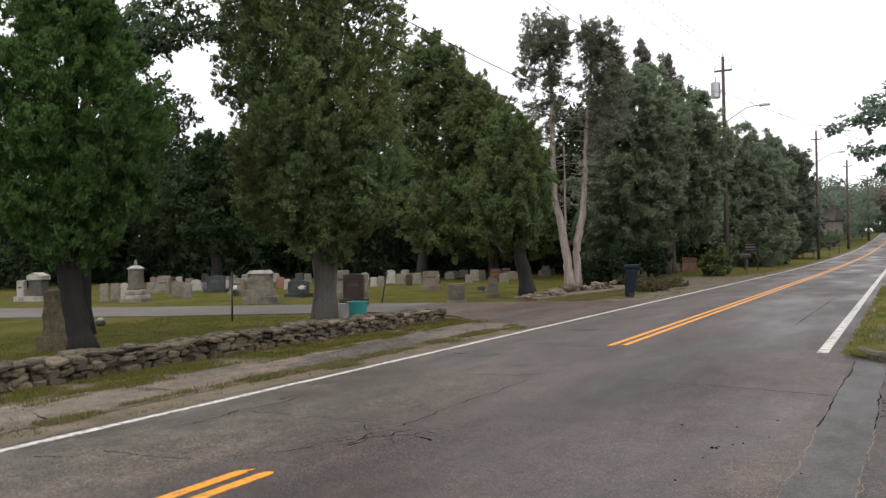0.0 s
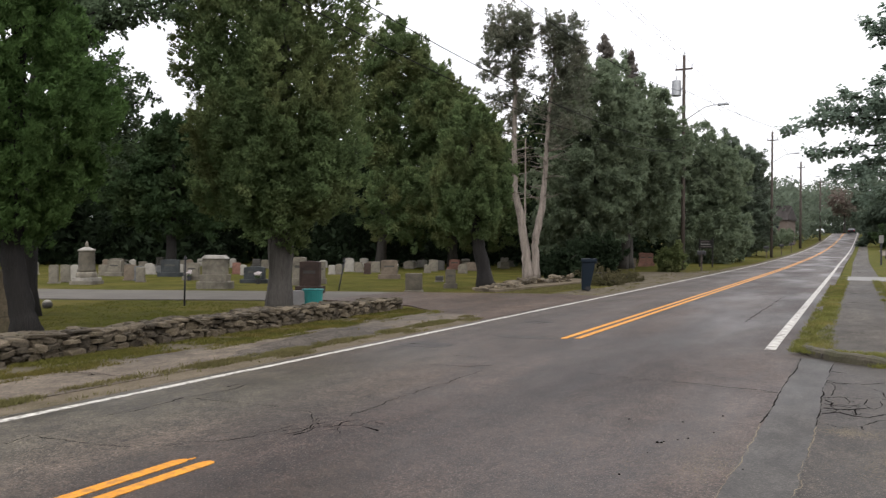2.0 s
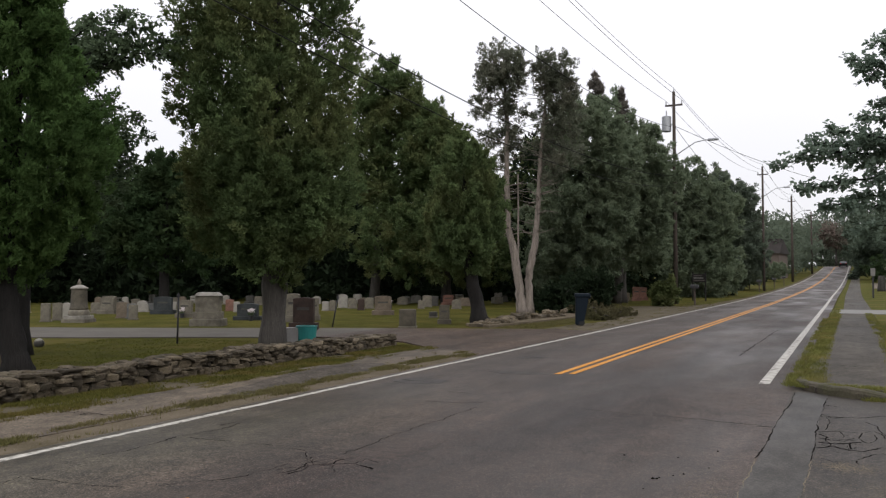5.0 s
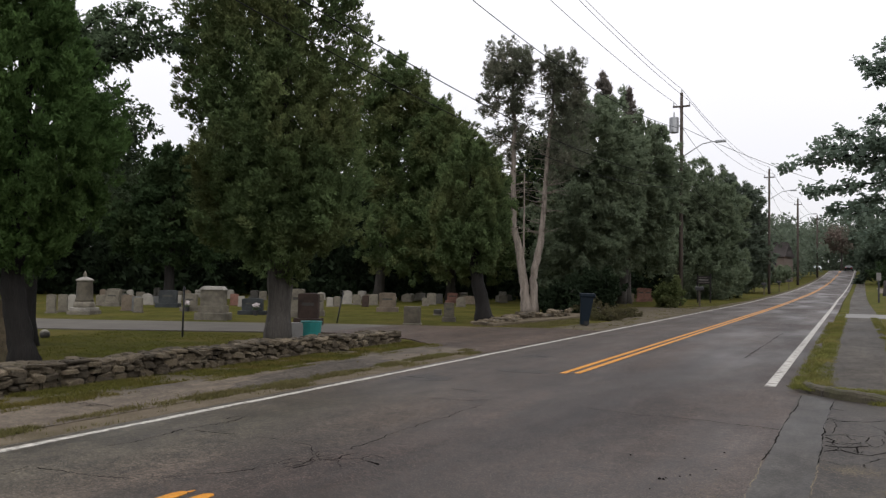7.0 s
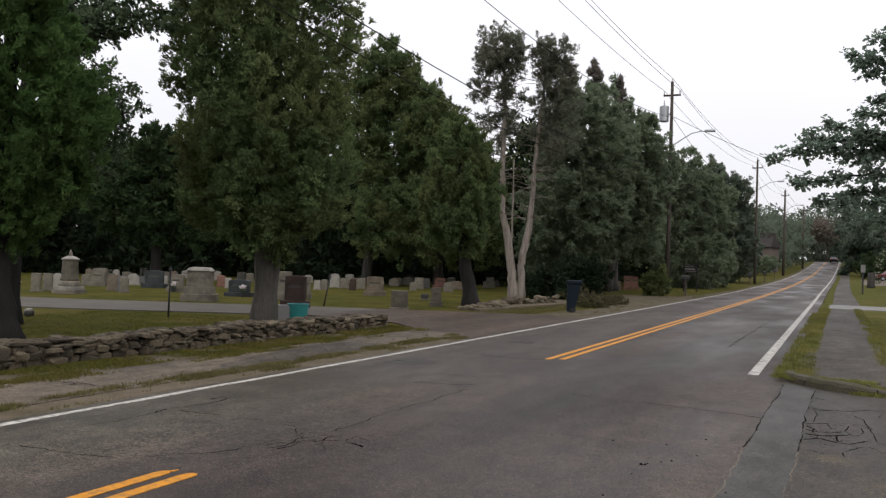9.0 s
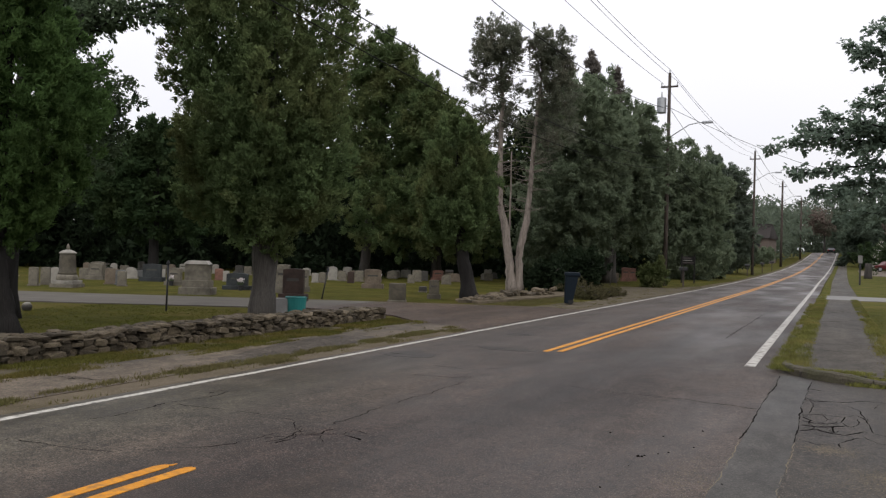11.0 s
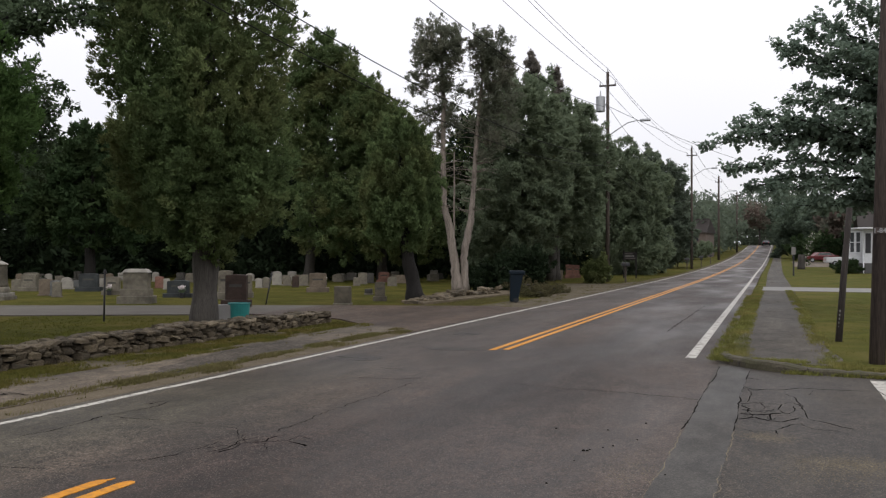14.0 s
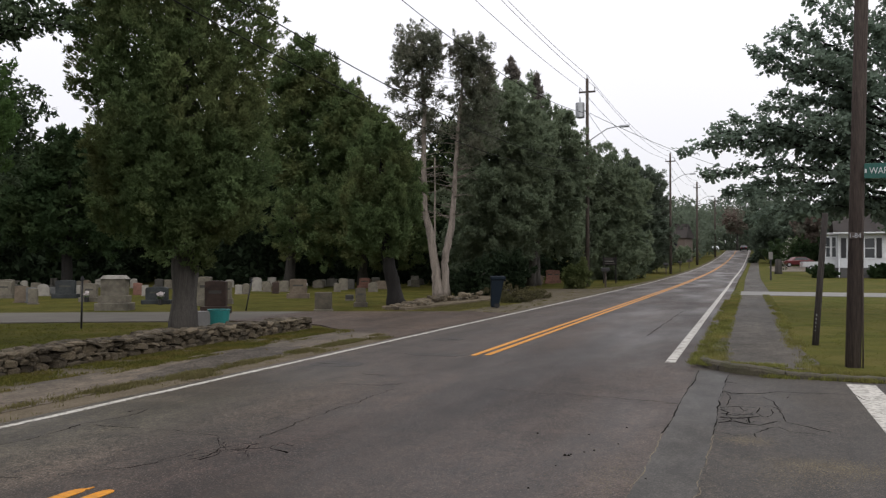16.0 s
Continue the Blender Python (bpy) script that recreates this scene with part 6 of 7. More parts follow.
def vehicle(name, x, y, turn, paint, label, pickup=False):
    root = thing(name, x, y, gz(y) + 0.09, label, "car", turn=turn)
    side = [(-2.2, 0.35), (2.2, 0.35), (2.25, 0.7), (1.9, 0.85), (1.0, 0.92), (0.45, 1.4), (-1.0, 1.42), (-1.75, 0.98), (-2.25, 0.9)]
    if pickup:
        side = [(-2.7, 0.45), (2.6, 0.45), (2.65, 0.85), (2.3, 1.02), (1.3, 1.08), (0.75, 1.72), (-0.4, 1.74), (-0.55, 1.1), (-2.7, 1.1)]
    bm = bmesh.new()
    f = bm.faces.new([bm.verts.new((a, -0.86, b)) for a, b in side])
    g = bmesh.ops.extrude_face_region(bm, geom=[f])
    bmesh.ops.translate(bm, verts=[v for v in g["geom"] if isinstance(v, bmesh.types.BMVert)], vec=(0, 1.72, 0))
    bmesh.ops.recalc_face_normals(bm, faces=bm.faces)
    for v in bm.verts:
        if v.co.z > 1.2:
            v.co.y *= 0.82
    bmesh.ops.bevel(bm, geom=bm.edges[:], offset=0.07, segments=2, affect="EDGES")
    part("body", bm, paint, root)
    top, low = (1.62, 1.14) if pickup else (1.34, 0.98)
    x0, x1 = (-0.35, 0.95) if pickup else (-1.35, 0.75)
    for d in (-1, 1):
        bm = bmesh.new()
        vs = [bm.verts.new(p) for p in ((x0, d * 0.87, low), (x1, d * 0.87, low), (x1 - 0.4, d * 0.745, top), (x0 + 0.25, d * 0.745, top))]
        bm.faces.new(vs)
        bmesh.ops.solidify(bm, geom=bm.faces[:], thickness=0.015)
        part("side_window", bm, GLASS, root)
    reach = 2.66 if pickup else 2.22
    for d in (-0.6, 0.6):
        part("headlight", box(reach - 0.08, reach + 0.02, d - 0.16, d + 0.16, 0.66, 0.8, 0.02), LETTER_WHITE, root)
        part("tail_lamp", box(-reach - 0.06, -reach + 0.03, d - 0.14, d + 0.14, 0.7, 0.86, 0.02), TAIL_RED, root)
    part("bumper", box(reach - 0.05, reach + 0.06, -0.8, 0.8, 0.38, 0.55, 0.03), DARK_METAL, root)
    for wx in (-1.4 if not pickup else -1.7, 1.4 if not pickup else 1.7):
        for d in (-0.8, 0.8):
            wheel_part(root, wx, d, 0.33)
    return root


vehicle("parked_car", 6.51, 124, 200, RED_PAINT, "red parked car on the driveway")
vehicle("pickup_truck", 8.65, 105, 8, SILVER, "silver pickup truck parked on the driveway", True)
vehicle("distant_car", -0.9, 225, 90, BLACK_CAR, "dark car far off on the road, tail lamps red")
vehicle("distant_car", -7.9, 222, -90, SILVER, "white car far off beside the road")

# ---- houses ----
def window(root, x0, x1, z0, z1, y, frame_mat):
    w = part("window", box(x0, x1, y - 0.03, y + 0.02, z0, z1, 0), GLASS, root)
    for a, b, c, d in ((x0 - 0.08, x0, z0, z1), (x1, x1 + 0.08, z0, z1), (x0 - 0.08, x1 + 0.08, z1, z1 + 0.1), (x0 - 0.08, x1 + 0.08, z0 - 0.1, z0), (x0, x1, (z0 + z1) / 2 - 0.03, (z0 + z1) / 2 + 0.03)):
        part("frame", box(a, b, y - 0.06, y + 0.03, c, d, 0), frame_mat, w)
    return w


house = thing("white_house", 6.75, 79.2, gz(79), "white clapboard house with dark shutters and a grey foundation", "house", turn=-3)
part("foundation", box(0.86, 12, 0, 9, -0.1, 0.97, 0.01), FOUNDATION, house)
part("wall", box(0.91, 11.95, 0.05, 8.95, 0.97, 4.2, 0.01), WHITE, house)
for k in range(16):
    part("clapboard", box(0.86, 12.0, 0.0, 0.06, 0.98 + 0.2 * k, 0.98 + 0.2 * k + 0.185, 0.006), WHITE, house)
for d in (0.88, 2.72):
    part("downspout", tubes("downspout", [([(d, -0.62, 4.02), (d, -0.45, 3.92), (d, -0.08, 3.7), (d, -0.08, 0.2), (d, -0.3, 0.08)], [0.055] * 5)], WHITE, 8), WHITE, house, "white downspout at the wall")
part("corner_board", box(0.78, 0.92, -0.05, 0.1, 0.95, 4.15, 0.01), WHITE, house)
bm = bmesh.new()
roof_pts = [(0.4, -0.6, 4.12), (12.5, -0.6, 4.12), (12.5, 4.5, 6.8), (0.4, 4.5, 6.8), (12.5, 9.6, 4.12), (0.4, 9.6, 4.12)]
rv = [bm.verts.new(p) for p in roof_pts]
for q in ((0, 1, 2, 3), (3, 2, 4, 5)):
    bm.faces.new([rv[i] for i in q])
bmesh.ops.solidify(bm, geom=bm.faces[:], thickness=-0.15)
part("roof", bm, ROOF, house)
part("gutter", box(0.35, 12.5, -0.74, -0.6, 3.98, 4.1, 0.02), WHITE, house)
# glazed porch set back at the end of the house
porch = part("porch", box(-0.28, 0.86, 0.75, 5.0, 0.97, 4.0, 0.01), WHITE, house, "white glazed side porch")
part("foundation", box(-0.3, 0.86, 0.72, 5.0, -0.1, 0.97, 0.01), FOUNDATION, porch)
part("fascia", box(-0.42, 0.86, 0.5, 5.2, 3.96, 4.12, 0.02), WHITE, porch)
for a in (-0.14, 0.34):
    window(house, a, a + 0.3, 1.95, 3.7, 0.73, WHITE)
for a in (-0.26, 0.24, 0.74):
    part("corner_board", box(a - 0.04, a + 0.05, 0.68, 0.75, 0.97, 3.95, 0.006), WHITE, porch)
window(house, 1.62, 2.4, 1.85, 3.55, -0.0, WHITE)
window(house, 2.92, 3.68, 1.85, 3.55, -0.0, WHITE)
window(house, 5.8, 6.9, 1.85, 3.55, -0.0, WHITE)
for a in (1.03, 3.82, 5.1, 7.05):
    part("shutter", box(a, a + 0.42, -0.05, 0.02, 1.85, 3.6, 0.01), DARK_METAL, house)
for k in range(2):
    round_tree("clipped_shrub", "dark clipped shrub before the house", 6.25 + 4.6 * k, 78.0 - 0.2 * k, 120 + k, [(0, 0, 0), (0, 0, 0.3), (0, 0, 0.6)], [0.05, 0.04, 0.03], [(0, 0, 0.65, 1.2, 0.8, 0.6)], 420, 16, 0.1, HEDGE_LEAF, BARK, spread=0.1, amp=0.03, shell=0.3, category="shrub")

brown = thing("brown_house", -12.4, 152, gz(152), "brown shingled house behind the trees", "house", turn=-8)
part("wall", box(-1.7, 1.7, 0, 7, -0.2, 4.6, 0.02), BROWN_SIDING, brown)
bm = bmesh.new()
rv = [bm.verts.new(p) for p in ((-2.0, -0.4, 4.5), (2.0, -0.4, 4.5), (1.7, 3.5, 7.2), (-1.7, 3.5, 7.2), (2.0, 7.4, 4.5), (-2.0, 7.4, 4.5))]
for q in ((0, 1, 2, 3), (3, 2, 4, 5), (1, 4, 2), (0, 3, 5)):
    bm.faces.new([rv[i] for i in q])
bmesh.ops.solidify(bm, geom=bm.faces[:], thickness=-0.15)
part("roof", bm, ROOF, brown)
window(brown, -0.4, 0.4, 3.0, 4.0, -0.0, BROWN_SIDING)

# ---- grass and weeds ----
def blades(name, spots, h, mat, seed, label, per=5, width=0.012):
    rng = np.random.default_rng(seed)
    n = len(spots) * per
    c = np.repeat(np.asarray(spots, float), per, 0) + np.concatenate([rng.normal(0, 0.035, (n, 2)), np.zeros((n, 1))], 1)
    hh = h * rng.uniform(0.45, 1.3, n)
    a = rng.uniform(0, 6.28, n)
    side = np.stack([np.cos(a), np.sin(a), np.zeros(n)], 1) * width / 2
    tip = c + np.stack([rng.normal(0, 0.45, n) * hh, rng.normal(0, 0.45, n) * hh, hh], 1)
    verts = np.stack([c - side, c + side, tip], 1).reshape(-1, 3)
    me = bpy.data.meshes.new(name)
    me.vertices.add(3 * n)
    me.vertices.foreach_set("co", verts.astype(np.float32).ravel())
    me.loops.add(3 * n)
    me.loops.foreach_set("vertex_index", np.arange(3 * n, dtype=np.int32))
    me.polygons.add(n)
    me.polygons.foreach_set("loop_start", np.arange(0, 3 * n, 3, dtype=np.int32))
    me.polygons.foreach_set("loop_total", np.full(n, 3, dtype=np.int32))
    me.materials.append(mat)
    me.update(calc_edges=True)
    return tagged(new(name, me), label, "grass", kind="stuff")


def scatter(n, x0, x1, y0, y1, z, rng, patch=0.0):
    x, y = rng.uniform(x0, x1, n), rng.uniform(y0, y1, n)
    if patch:
        f = np.array([noise.noise((a * 2.2, b * 0.8, 3.0)) + 0.6 * noise.noise((a * 6, b * 2.5, 9.0)) for a, b in zip(x, y)])
        keep = 2.2 * f + rng.normal(0, 0.45, n) > patch
        x, y = x[keep], y[keep]
    return np.stack([x, y, np.array([gz(v) for v in y]) + z], 1)


rg = np.random.default_rng(77)
blades("wall_grass", np.concatenate([scatter(24000, -9.97, -8.92, 3, 17.4, -0.02, rg, 0.05), scatter(4000, -9.0, -8.7, 3, 17.0, 0.0, rg, 0.5), scatter(2500, -10.0, -9.8, 3, 17.4, -0.02, rg, -0.3)]), 0.042, WALL_GRASS, 1, "uneven grass along the foot of the stone wall")
blades("verge_weeds", np.concatenate([scatter(12000, -7.78, -7.5, 3, 16.4, -0.0, rg, 0.3), scatter(5000, -7.5, -7.2, 3, 16.4, -0.005, rg, 1.15), scatter(500, -8.9, -7.7, 3, 16.2, 0.01, rg, 1.3), scatter(6000, -9.4, -7.25, 24.6, 62, -0.005, rg, 0.75), scatter(1500, -10.6, -9.2, 25, 32, -0.02, rg, 0.0)]), 0.045, WEED, 2, "dry tufts of weeds along the verge")
blades("kerb_grass", np.concatenate([scatter(3200, -0.88, -0.6, 13.5, 36, 0.0, rg, -0.05), scatter(5200, -0.66, -0.36, 13.4, 45, 0.065, rg, -0.7), scatter(900, -0.85, -0.3, 12.95, 14.6, 0.05, rg), scatter(2200, 0.45, 5, 12.45, 12.75, 0.05, rg, -0.5), scatter(2600, 0.2, 6, 12.24, 12.4, 0.0, rg, -0.2), scatter(500, -0.5, 1.2, 12.75, 13.1, 0.075, rg, 0.1), scatter(3000, 0.68, 0.95, 12.9, 40, 0.075, rg, -0.1)]), 0.055, GRASS, 3, "long grass growing over the kerb and sidewalk edge")
blades("lawn_grass", np.concatenate([scatter(12000, 0.9, 7, 12.9, 34, 0.06, rg, -0.4), scatter(12000, -18.5, -10.6, 5, 17, -0.03, rg, -0.5)]), 0.026, LAWN_GRASS, 4, "short lawn grass", per=4)

# ---- cracks ----
rc = np.random.default_rng(31)
crack([(-4.27, 5.5), (-4.25, 5.68), (-4.28, 5.88), (-4.13, 5.97), (-3.97, 6.09), (-3.74, 6.0), (-3.68, 5.93)], 0.06, rc, stray=0.005)
crack([(-4.64, 6.27), (-4.4, 5.94), (-4.25, 5.68)], 0.016, rc)
crack([(-4.36, 5.5), (-4.34, 5.7), (-4.35, 5.88), (-4.28, 6.13), (-4.15, 6.2), (-3.95, 6.26), (-3.78, 6.18)], 0.018, rc)
crack([(-4.28, 5.88), (-4.42, 6.02), (-4.47, 6.2)], 0.024, rc)
crack([(-4.13, 5.97), (-4.2, 6.1), (-4.15, 6.2)], 0.02, rc)
crack([(-4.45, 5.6), (-4.36, 5.72), (-4.25, 5.68)], 0.024, rc)
crack([(-3.97, 6.09), (-3.98, 6.2), (-3.95, 6.26)], 0.018, rc)
crack([(-4.28, 6.37), (-4.3, 7.09), (-4.33, 7.95), (-4.31, 8.79), (-4.28, 9.5)], 0.013, rc)
crack([(-0.7, 12.7), (-0.69, 11.6), (-0.75, 10.11), (-0.745, 8.49), (-0.775, 7.9)], 0.024, rc, z=0.0046, stray=0.004)
crack([(-0.775, 7.9), (-0.77, 7.07), (-0.785, 6.21), (-0.8, 5.74), (-0.82, 3.5)], 0.014, rc, "seam filled with pale sand", z=0.0046, mat=SAND, stray=0.006)
crack([(-0.27, 12.3), (-0.285, 11.6), (-0.32, 10.27), (-0.31, 8.65), (-0.315, 8.0)], 0.022, rc, z=0.0046, stray=0.004)
crack([(-0.315, 8.0), (-0.32, 7.58), (-0.34, 6.65), (-0.35, 5.99), (-0.355, 3.5)], 0.013, rc, "seam filled with pale sand", z=0.0046, mat=SAND, stray=0.006)
for way, width in (([(-0.31, 10.83), (-0.2, 10.65), (0.09, 10.72), (0.36, 10.98), (0.82, 11.02), (1.22, 11.12)], 0.018), ([(-0.27, 11.62), (-0.11, 11.5)], 0.026), ([(-0.31, 10.67), (-0.17, 10.6), (-0.04, 10.74)], 0.03),
                   ([(-0.3, 9.58), (-0.09, 9.72), (0.11, 9.69), (0.24, 9.88), (0.33, 9.64), (0.34, 9.22), (0.37, 8.91), (0.52, 8.82), (0.64, 8.65), (0.78, 8.56)], 0.022), ([(0.11, 9.69), (0.08, 9.37), (0.14, 9.17), (0.2, 9.17), (0.24, 9.34), (0.22, 9.69)], 0.02),
                   ([(-0.3, 9.22), (-0.14, 9.12), (-0.03, 9.24), (0.08, 9.25)], 0.03), ([(-0.28, 8.98), (-0.11, 8.96), (0.05, 9.11), (0.14, 9.17)], 0.03), ([(-0.3, 8.66), (-0.14, 8.8), (0.0, 8.69), (0.13, 8.67), (0.29, 8.96), (0.34, 8.9)], 0.026),
                   ([(-0.3, 8.22), (-0.13, 8.09), (0.05, 8.22), (0.18, 8.55), (0.29, 8.73)], 0.016), ([(0.17, 10.46), (0.27, 10.19), (0.34, 9.56)], 0.012), ([(0.28, 8.66), (0.38, 8.45), (0.64, 8.41)], 0.016), ([(0.05, 8.22), (0.06, 8.03)], 0.012), ([(0.48, 10.8), (0.44, 10.46)], 0.01),
                   ([(-0.29, 9.45), (-0.2, 9.3), (-0.22, 9.1), (-0.16, 8.85), (-0.2, 8.7)], 0.02), ([(-0.1, 9.7), (-0.06, 9.45), (-0.1, 9.15)], 0.014), ([(0.02, 9.1), (0.0, 8.9), (0.02, 8.7)], 0.016), ([(-0.24, 10.65), (-0.2, 10.2), (-0.24, 9.7)], 0.01), ([(1.22, 11.12), (1.3, 10.7), (1.42, 10.9), (1.5, 10.6)], 0.012), ([(1.3, 9.9), (1.42, 9.7), (1.4, 9.4)], 0.01)):
    crack(way, width * 1.4, rc, z=0.0062 if way[0][0] > 1.2 else 0.0022, stray=0.005)
crack([(-0.95, 9.62), (-0.73, 9.67)], 0.018, rc)
crack([(-1.98, 9.82), (-1.43, 9.77), (-0.76, 9.64)], 0.0176, rc)
crack([(-2.09, 18.18), (-2.09, 20.58), (-2.05, 25.05), (-1.98, 28.01)], 0.045, rc)
crack([(-6.55, 11.42), (-6.14, 11.42), (-5.86, 11.31)], 0.05, rc)
crack([(-5.30, 10.56), (-4.72, 10.49), (-4.30, 10.97)], 0.02, rc)
crack([(-5.16, 9.60), (-4.67, 9.63), (-4.30, 9.91)], 0.024, rc)
crack([(-6.13, 15.94), (-5.68, 15.84)], 0.05, rc)
crack([(-7.08, 14.61), (-6.61, 14.40)], 0.02, rc)
crack([(-3.03, 9.91), (-2.40, 9.79), (-1.98, 9.82)], 0.016, rc)
crack([(-3.49, 24.0), (-2.16, 23.51)], 0.06, rc, "pale scrape across the lane", mat=SAND, stray=0.004)
crack([(-8.32, 5.19), (-7.76, 5.01)], 0.03, rc, z=0.0145)
crack([(-8.58, 6.86), (-8.05, 6.81), (-7.87, 7.10)], 0.025, rc, z=0.0145)
crack([(-8.87, 6.82), (-8.23, 6.74)], 0.02, rc, z=0.0145)
crack([(-8.33, 7.82), (-8.12, 8.08)], 0.02, rc, z=0.0145)
crack([(-8.30, 6.70), (-8.27, 6.83)], 0.06, rc, z=0.0145)
crack([(-6.30, 5.33), (-6.24, 5.55), (-6.26, 6.09), (-6.31, 6.34)], 0.03, rc)
crack([(-6.31, 6.34), (-6.22, 6.80), (-6.26, 7.21)], 0.02, rc)
crack([(-6.18, 6.3), (-5.77, 6.34), (-5.37, 6.38), (-5.0, 6.37), (-4.64, 6.27)], 0.015, rc)
crack([(-6.1, 4.44), (-5.8, 4.46), (-5.46, 4.5), (-5.16, 4.6), (-4.92, 4.79), (-4.72, 5.04), (-4.54, 5.29), (-4.5, 5.63), (-4.52, 5.87)], 0.018, rc)
crack([(-6.36, 6.98), (-6.36, 7.20)], 0.05, rc)
crack([(-6.47, 4.04), (-6.08, 4.16), (-6.19, 4.47)], 0.024, rc)
crack([(-0.31, 71.95), (1.03, 75.03)], 0.1, rc, z=0.0845)
crack([(-0.30, 24.26), (0.39, 24.85)], 0.1, rc, z=0.0845)
crack([(0.08, 53.33), (0.30, 50.99)], 0.1, rc, z=0.0845)
crack([(-0.19, 28.27), (0.34, 30.65)], 0.06, rc, z=0.0845)
crack([(-0.14, 16.20), (0.22, 16.05)], 0.06, rc, z=0.0845)
crack([(-0.23, 40.13), (0.23, 38.83)], 0.12, rc, z=0.0845)
crack_web(-0.13, 9.0, 0.2, 0.48, 0.11, 0.011, rc)
crack_web(-4.2, 5.88, 0.22, 0.16, 0.1, 0.01, rc)
for x, y, r in ((-1.89, 7.51, 0.014), (-1.46, 6.74, 0.02), (-1.43, 6.75, 0.016), (-1.42, 6.8, 0.012), (-1.33, 6.92, 0.01), (-1.26, 7.01, 0.012), (-1.42, 7.63, 0.011), (-1.13, 8.08, 0.013), (-1.1, 7.33, 0.01), (-1.5, 5.68, 0.012), (-0.73, 6.23, 0.012), (-1.46, 6.39, 0.008)):
    clod = tagged(new("clod", mesh_of("clod", *tube_arrays([(0, 0, 0), (0, 0, r * 0.5), (0, 0, r)], [r, r * 0.9, r * 0.2], 7), CRACK)), "small dark clod of dirt on the road", "clod", "clods on the road")
    clod.location, clod.scale = (x, y, 0.0), (0.8, 0.6, 0.7)

rp = np.random.default_rng(53)
for x, y, rx, ry in ((-6.2, 11.45, 0.5, 0.34), (-5.95, 15.9, 0.35, 0.3), (-5.2, 13.2, 0.6, 0.22)):
    rim = [(x + rx * math.cos(a) * rp.uniform(0.8, 1.12), y + ry * math.sin(a) * rp.uniform(0.8, 1.12)) for a in [2 * math.pi * k / 22 for k in range(22)]]
    tagged(new("road_patch", slab_polygon("road_patch", rim, TAR_PATCH, -0.01, 0.0018)), "small dark mended patch in the road", "road patch", kind="structure")

rim = [(-7.72, 8.9), (-7.7, 10.2), (-7.72, 11.6), (-7.75, 12.9), (-8.1, 13.5), (-8.5, 13.2), (-8.8, 12.4), (-8.72, 11.2), (-8.5, 10.4), (-8.3, 9.5), (-8.0, 8.8)]
tagged(new("path_patch", slab_polygon("path_patch", [(x + rp.normal(0, 0.03), y + rp.normal(0, 0.05)) for (xa, ya), (xb, yb) in zip(rim, rim[1:] + rim[:1]) for x, y in ((xa + (xb - xa) * k / 5, ya + (yb - ya) * k / 5) for k in range(5))], MENDED, -0.01, 0.0105)), "darker mended stretch of the footpath", "path patch", kind="structure")

# sand and grit lying on the asphalt
def grit(name, heaps, mat, seed, label):
    rng = np.random.default_rng(seed)
    c = np.concatenate([np.stack([rng.normal(x, sx, n), rng.normal(y, sy, n), np.full(n, z)], 1) for x, y, sx, sy, n, z in heaps])
    a, s = rng.uniform(0, 6.28, len(c)), rng.uniform(0.004, 0.01, len(c))
    verts = np.concatenate([c + np.stack([np.cos(a + k * 2.1) * s, np.sin(a + k * 2.1) * s, np.full(len(c), 0.001 * (k == 1))], 1) for k in range(3)])
    n = len(c)
    me = mesh_of(name, verts, [(i, n + i, 2 * n + i) for i in range(n)], mat)
    return tagged(new(name, me), label, "grit", kind="stuff")


grit("sand_grit", [(0.65, 7.1, 0.26, 0.16, 2600, 0.001), (0.4, 6.7, 0.25, 0.2, 800, 0.001), (-0.05, 7.9, 0.14, 0.1, 900, 0.001), (-0.97, 6.2, 0.12, 0.32, 500, 0.0), (-1.1, 6.9, 0.2, 0.5, 200, 0.0), (-1.6, 6.2, 0.4, 0.5, 200, 0.0), (-7.3, 9.0, 0.12, 4.0, 2500, 0.0), (-7.5, 20.0, 0.2, 4.0, 1500, 0.0), (-0.8, 13.2, 0.1, 0.7, 300, 0.0), (-4.5, 7, 1.6, 2.5, 500, 0.0)], SAND, 41, "pale sand and grit strewn on the asphalt")

# ---- the dry-stone wall, stone by stone ----
rs = np.random.default_rng(9)


def fieldstone(flat):
    """An angular broken stone about one unit across, with flat faces and blunt edges."""
    bm = bmesh.new()
    for sx in (-1, 1):
        for sy in (-1, 1):
            for sz in (-1, 1):
                p = Vector((sx, sy, sz)) * 0.5
                for axis in range(3):
                    q = p.copy()
                    q[axis] *= rs.uniform(0.4, 0.78)
                    for other in range(3):
                        if other != axis:
                            q[other] *= rs.uniform(0.86, 1.0)
                    bm.verts.new(q + Vector(rs.normal(0, 0.035, 3)))
    for _ in range(4):
        bm.verts.new(Vector(rs.uniform(-0.3, 0.3, 3)) + Vector((0, 0, 0.5 + flat)))
    hull = bmesh.ops.convex_hull(bm, input=bm.verts)
    bmesh.ops.delete(bm, geom=[v for v in set(hull["geom_interior"] + hull["geom_unused"]) if isinstance(v, bmesh.types.BMVert)], context="VERTS")
    me = bpy.data.meshes.new("stone")
    bm.to_mesh(me)
    bm.free()
    me.materials.append(STONE)
    return me


STONES = [fieldstone(rs.uniform(0, 0.08)) for _ in range(22)]


def stone(parent, x, y, z, sx, sy, sz, turn=0.0, roll=0.0):
    ob = new("stone", STONES[int(rs.integers(len(STONES)))])
    ob.parent = parent
    ob.matrix_basis = pose(x, y, z, roll + rs.normal(0, 5), rs.normal(0, 6), turn + rs.normal(0, 7)) @ Matrix.Diagonal((sx, sy, sz, 1))
    return ob


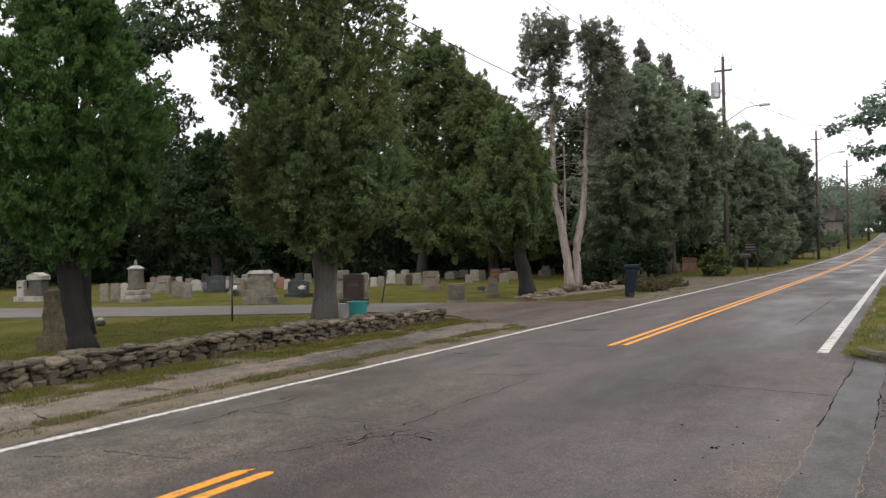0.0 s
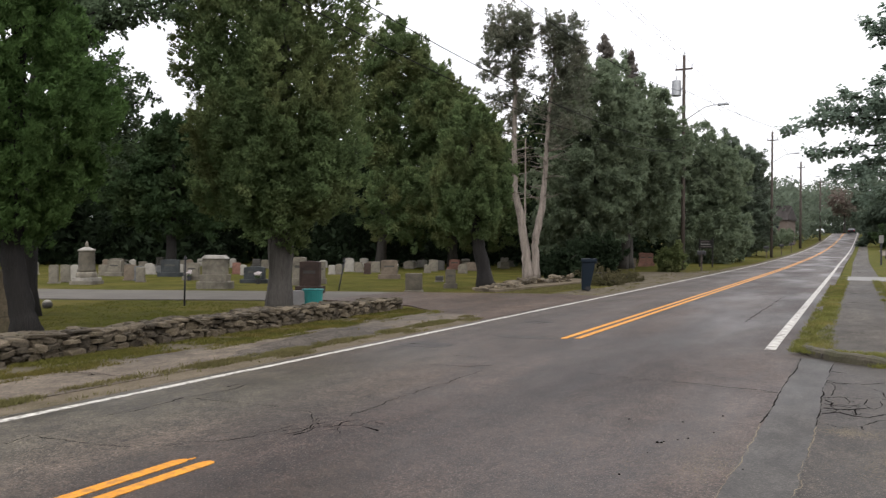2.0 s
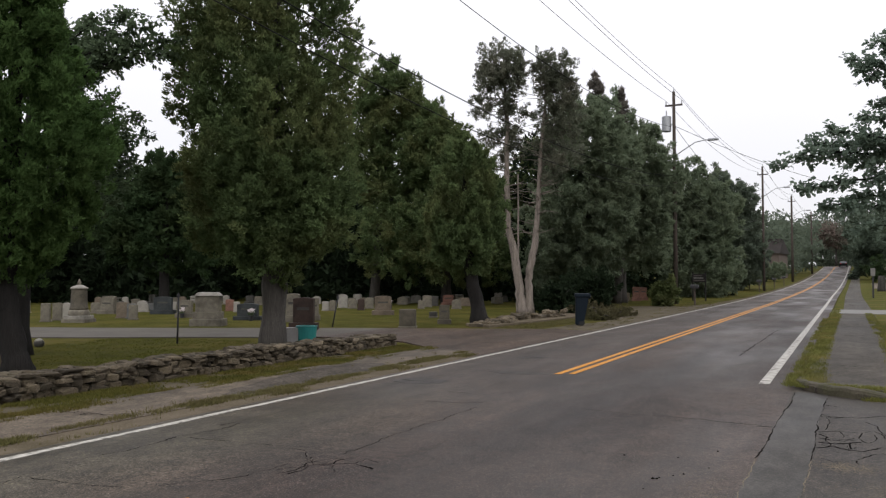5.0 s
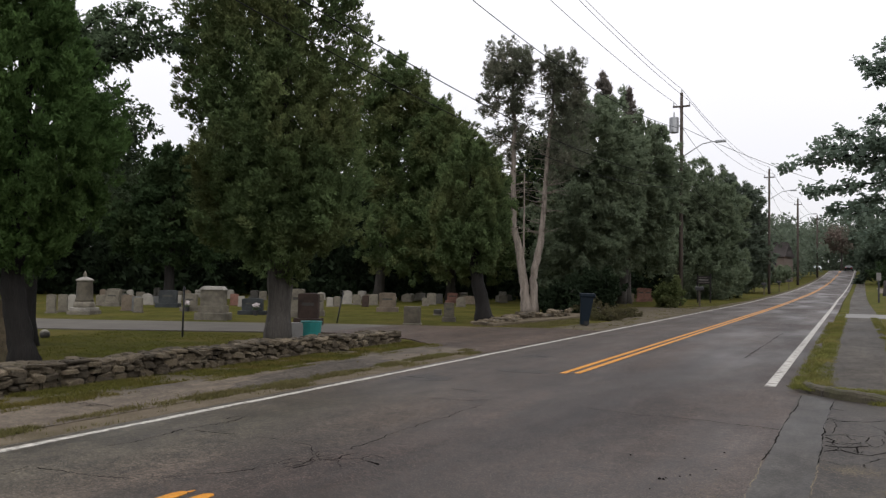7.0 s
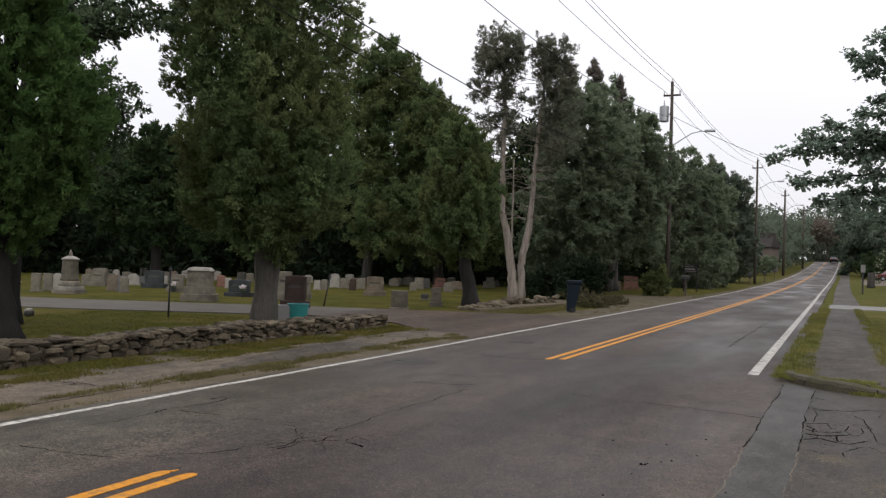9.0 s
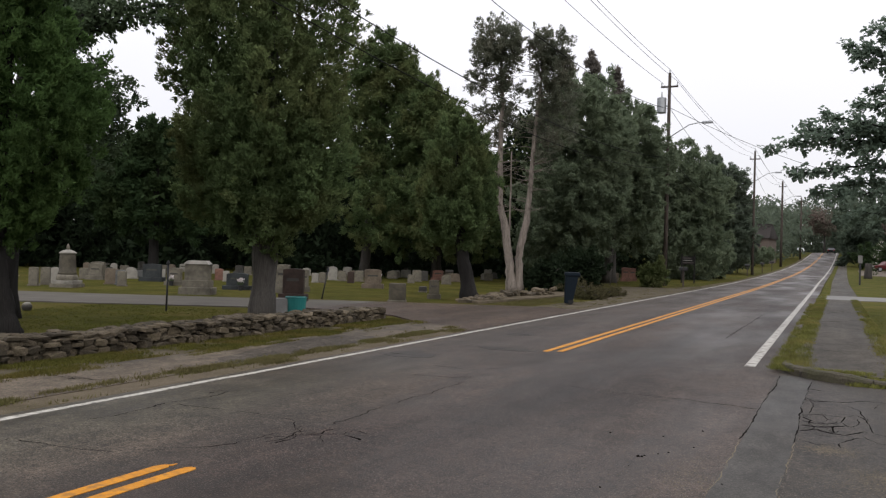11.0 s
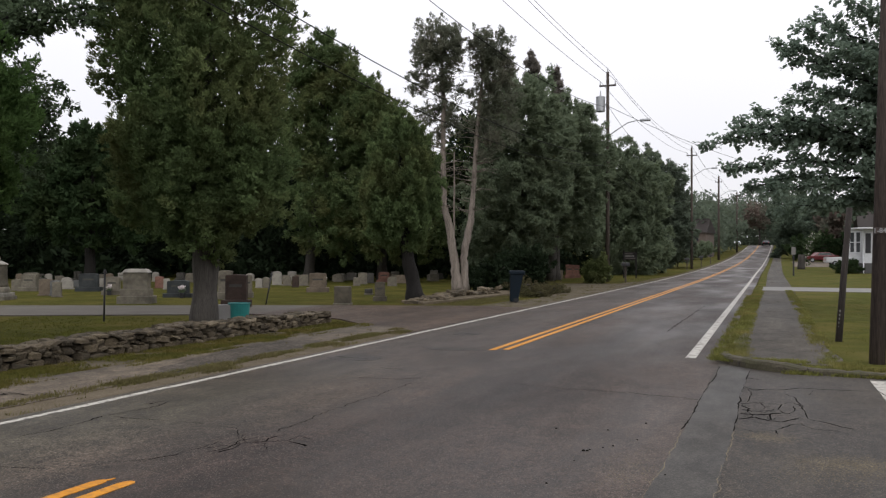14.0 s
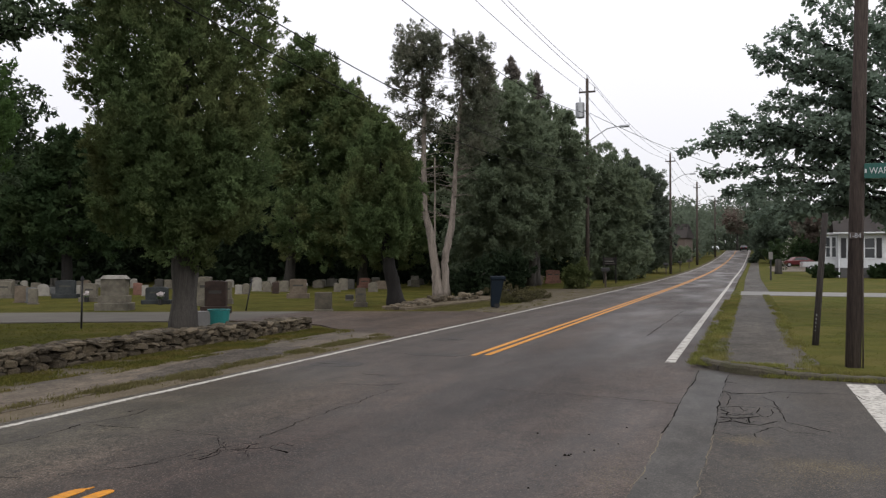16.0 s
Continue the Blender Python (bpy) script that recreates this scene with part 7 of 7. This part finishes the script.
wall = thing("stone_wall", 0, 0, 0, "low dry-stone wall of grey fieldstones, grass at its foot", "stone wall", kind="structure")
# near-black strip that paints the shade in the gaps between the stones
core = strip("core", [(y, -10.5, -10.16) for y in (-8, 0, 6, 12, 17.0)], CRACK, 0.24, wall, 0.28)


def wall_top(y):
    return (0.345 if y < 13 else 0.345 - 0.016 * (y - 13)) + 0.018 * math.sin(y * 2.7) + 0.012 * math.sin(y * 7.1)


placed = []


def lay(y, z, w, h, roll=0.0, gap=0.9):
    """Sets a stone in the wall's face unless another one is in its way."""
    if any(abs(y - a) < (w + c) / 2 * gap and abs(z - b) < (h + d) / 2 * gap for a, b, c, d in placed):
        return False
    placed.append((y, z, w, h))
    deep = rs.uniform(0.2, 0.3)
    stone(wall, -10.06 - deep * 0.3 + rs.normal(0, 0.035), y, z - 0.02, deep, w * rs.uniform(0.88, 1.02), h * rs.uniform(0.9, 1.06), rs.normal(0, 9), roll + rs.normal(0, 7))
    return True


y = 3.6
while y < 17.1:
    w, h = rs.uniform(0.16, 0.38) * (1 if y < 9 else 0.75), rs.uniform(0.06, 0.13)
    lay(y + w / 2, h / 2, w, h)
    y += w * rs.uniform(0.95, 1.2)
y = 3.6
while y < 17.2:
    w, h = rs.uniform(0.18, 0.4) * (1 if y < 9 else 0.72), rs.uniform(0.035, 0.07)
    lay(y + w / 2, wall_top(y + w / 2) - h / 2, w, h)
    y += w * rs.uniform(0.95, 1.12)
for tries, w0, w1, h0, h1, most in ((400, 0.18, 0.32, 0.09, 0.14, 24), (2400, 0.15, 0.3, 0.05, 0.085, 120), (3000, 0.08, 0.17, 0.03, 0.06, 60)):
    made = 0
    for _ in range(tries):
        y, w, h = rs.uniform(3.6, 17.1), rs.uniform(w0, w1), rs.uniform(h0, h1)
        top = wall_top(y)
        if made < most and h < top * 0.7 and lay(y, rs.uniform(h / 2, top - h / 2), w, h, 0, 0.86):
            made += 1
# the stones on the wall's back, and the small ones that fill it
verts, faces = [], []
fill = [(-10.15, rs.uniform(3.6, 17.1), rs.uniform(0.02, 0.97), rs.uniform(0.07, 0.13), rs.uniform(0.035, 0.07)) for _ in range(420)]
fill += [(row + rs.normal(0, 0.03), 3.6 + k * 0.24 + rs.normal(0, 0.04), 0.9, rs.uniform(0.14, 0.3), rs.uniform(0.06, 0.11)) for row in (-10.26, -10.38, -10.5) for k in range(56)]
for x, y, f, w, h in fill:
    me = STONES[int(rs.integers(len(STONES)))]
    m = pose(x, y, wall_top(y) * f - 0.03, rs.normal(0, 9), rs.normal(0, 9), rs.uniform(-30, 30)) @ Matrix.Diagonal((max(w, 0.14), w, h, 1))
    o = len(verts)
    verts += [m @ v.co for v in me.vertices]
    faces += [tuple(o + i for i in p.vertices) for p in me.polygons]
tagged(part("rubble", mesh_of("rubble", verts, faces, RUBBLE), RUBBLE, wall, "small stones packed between the large ones"), kind="stuff")
heap = thing("stone_wall", 0, 0, 0, "tumbled low stone wall past the drive mouth", "stone wall", kind="structure")
for k in range(170):
    f = rs.uniform(-0.12, 1) if k % 3 else rs.uniform(-0.1, 0.35)
    x = float(np.interp(f, (-0.12, 0.1, 0.45, 1.0), (-11.55, -11.3, -11.65, -10.9)))
    stone(heap, x + rs.normal(0, 0.16), 25.2 + 7.6 * (f + 0.12) / 1.12, 0.0 + rs.uniform(0, 0.1 + 0.24 * max(0, f)), rs.uniform(0.14, 0.34), rs.uniform(0.16, 0.4), rs.uniform(0.07, 0.15))
bank = tagged(new("bank", slab_polygon("bank", [(-10.9, 25.0), (-10.5, 29), (-10.2, 33), (-11.0, 35.5), (-12.6, 36), (-12.1, 30), (-11.7, 25.6)], DIRT, -0.08, 0.05)), "sandy bank under the tumbled stones", "bank", kind="structure")
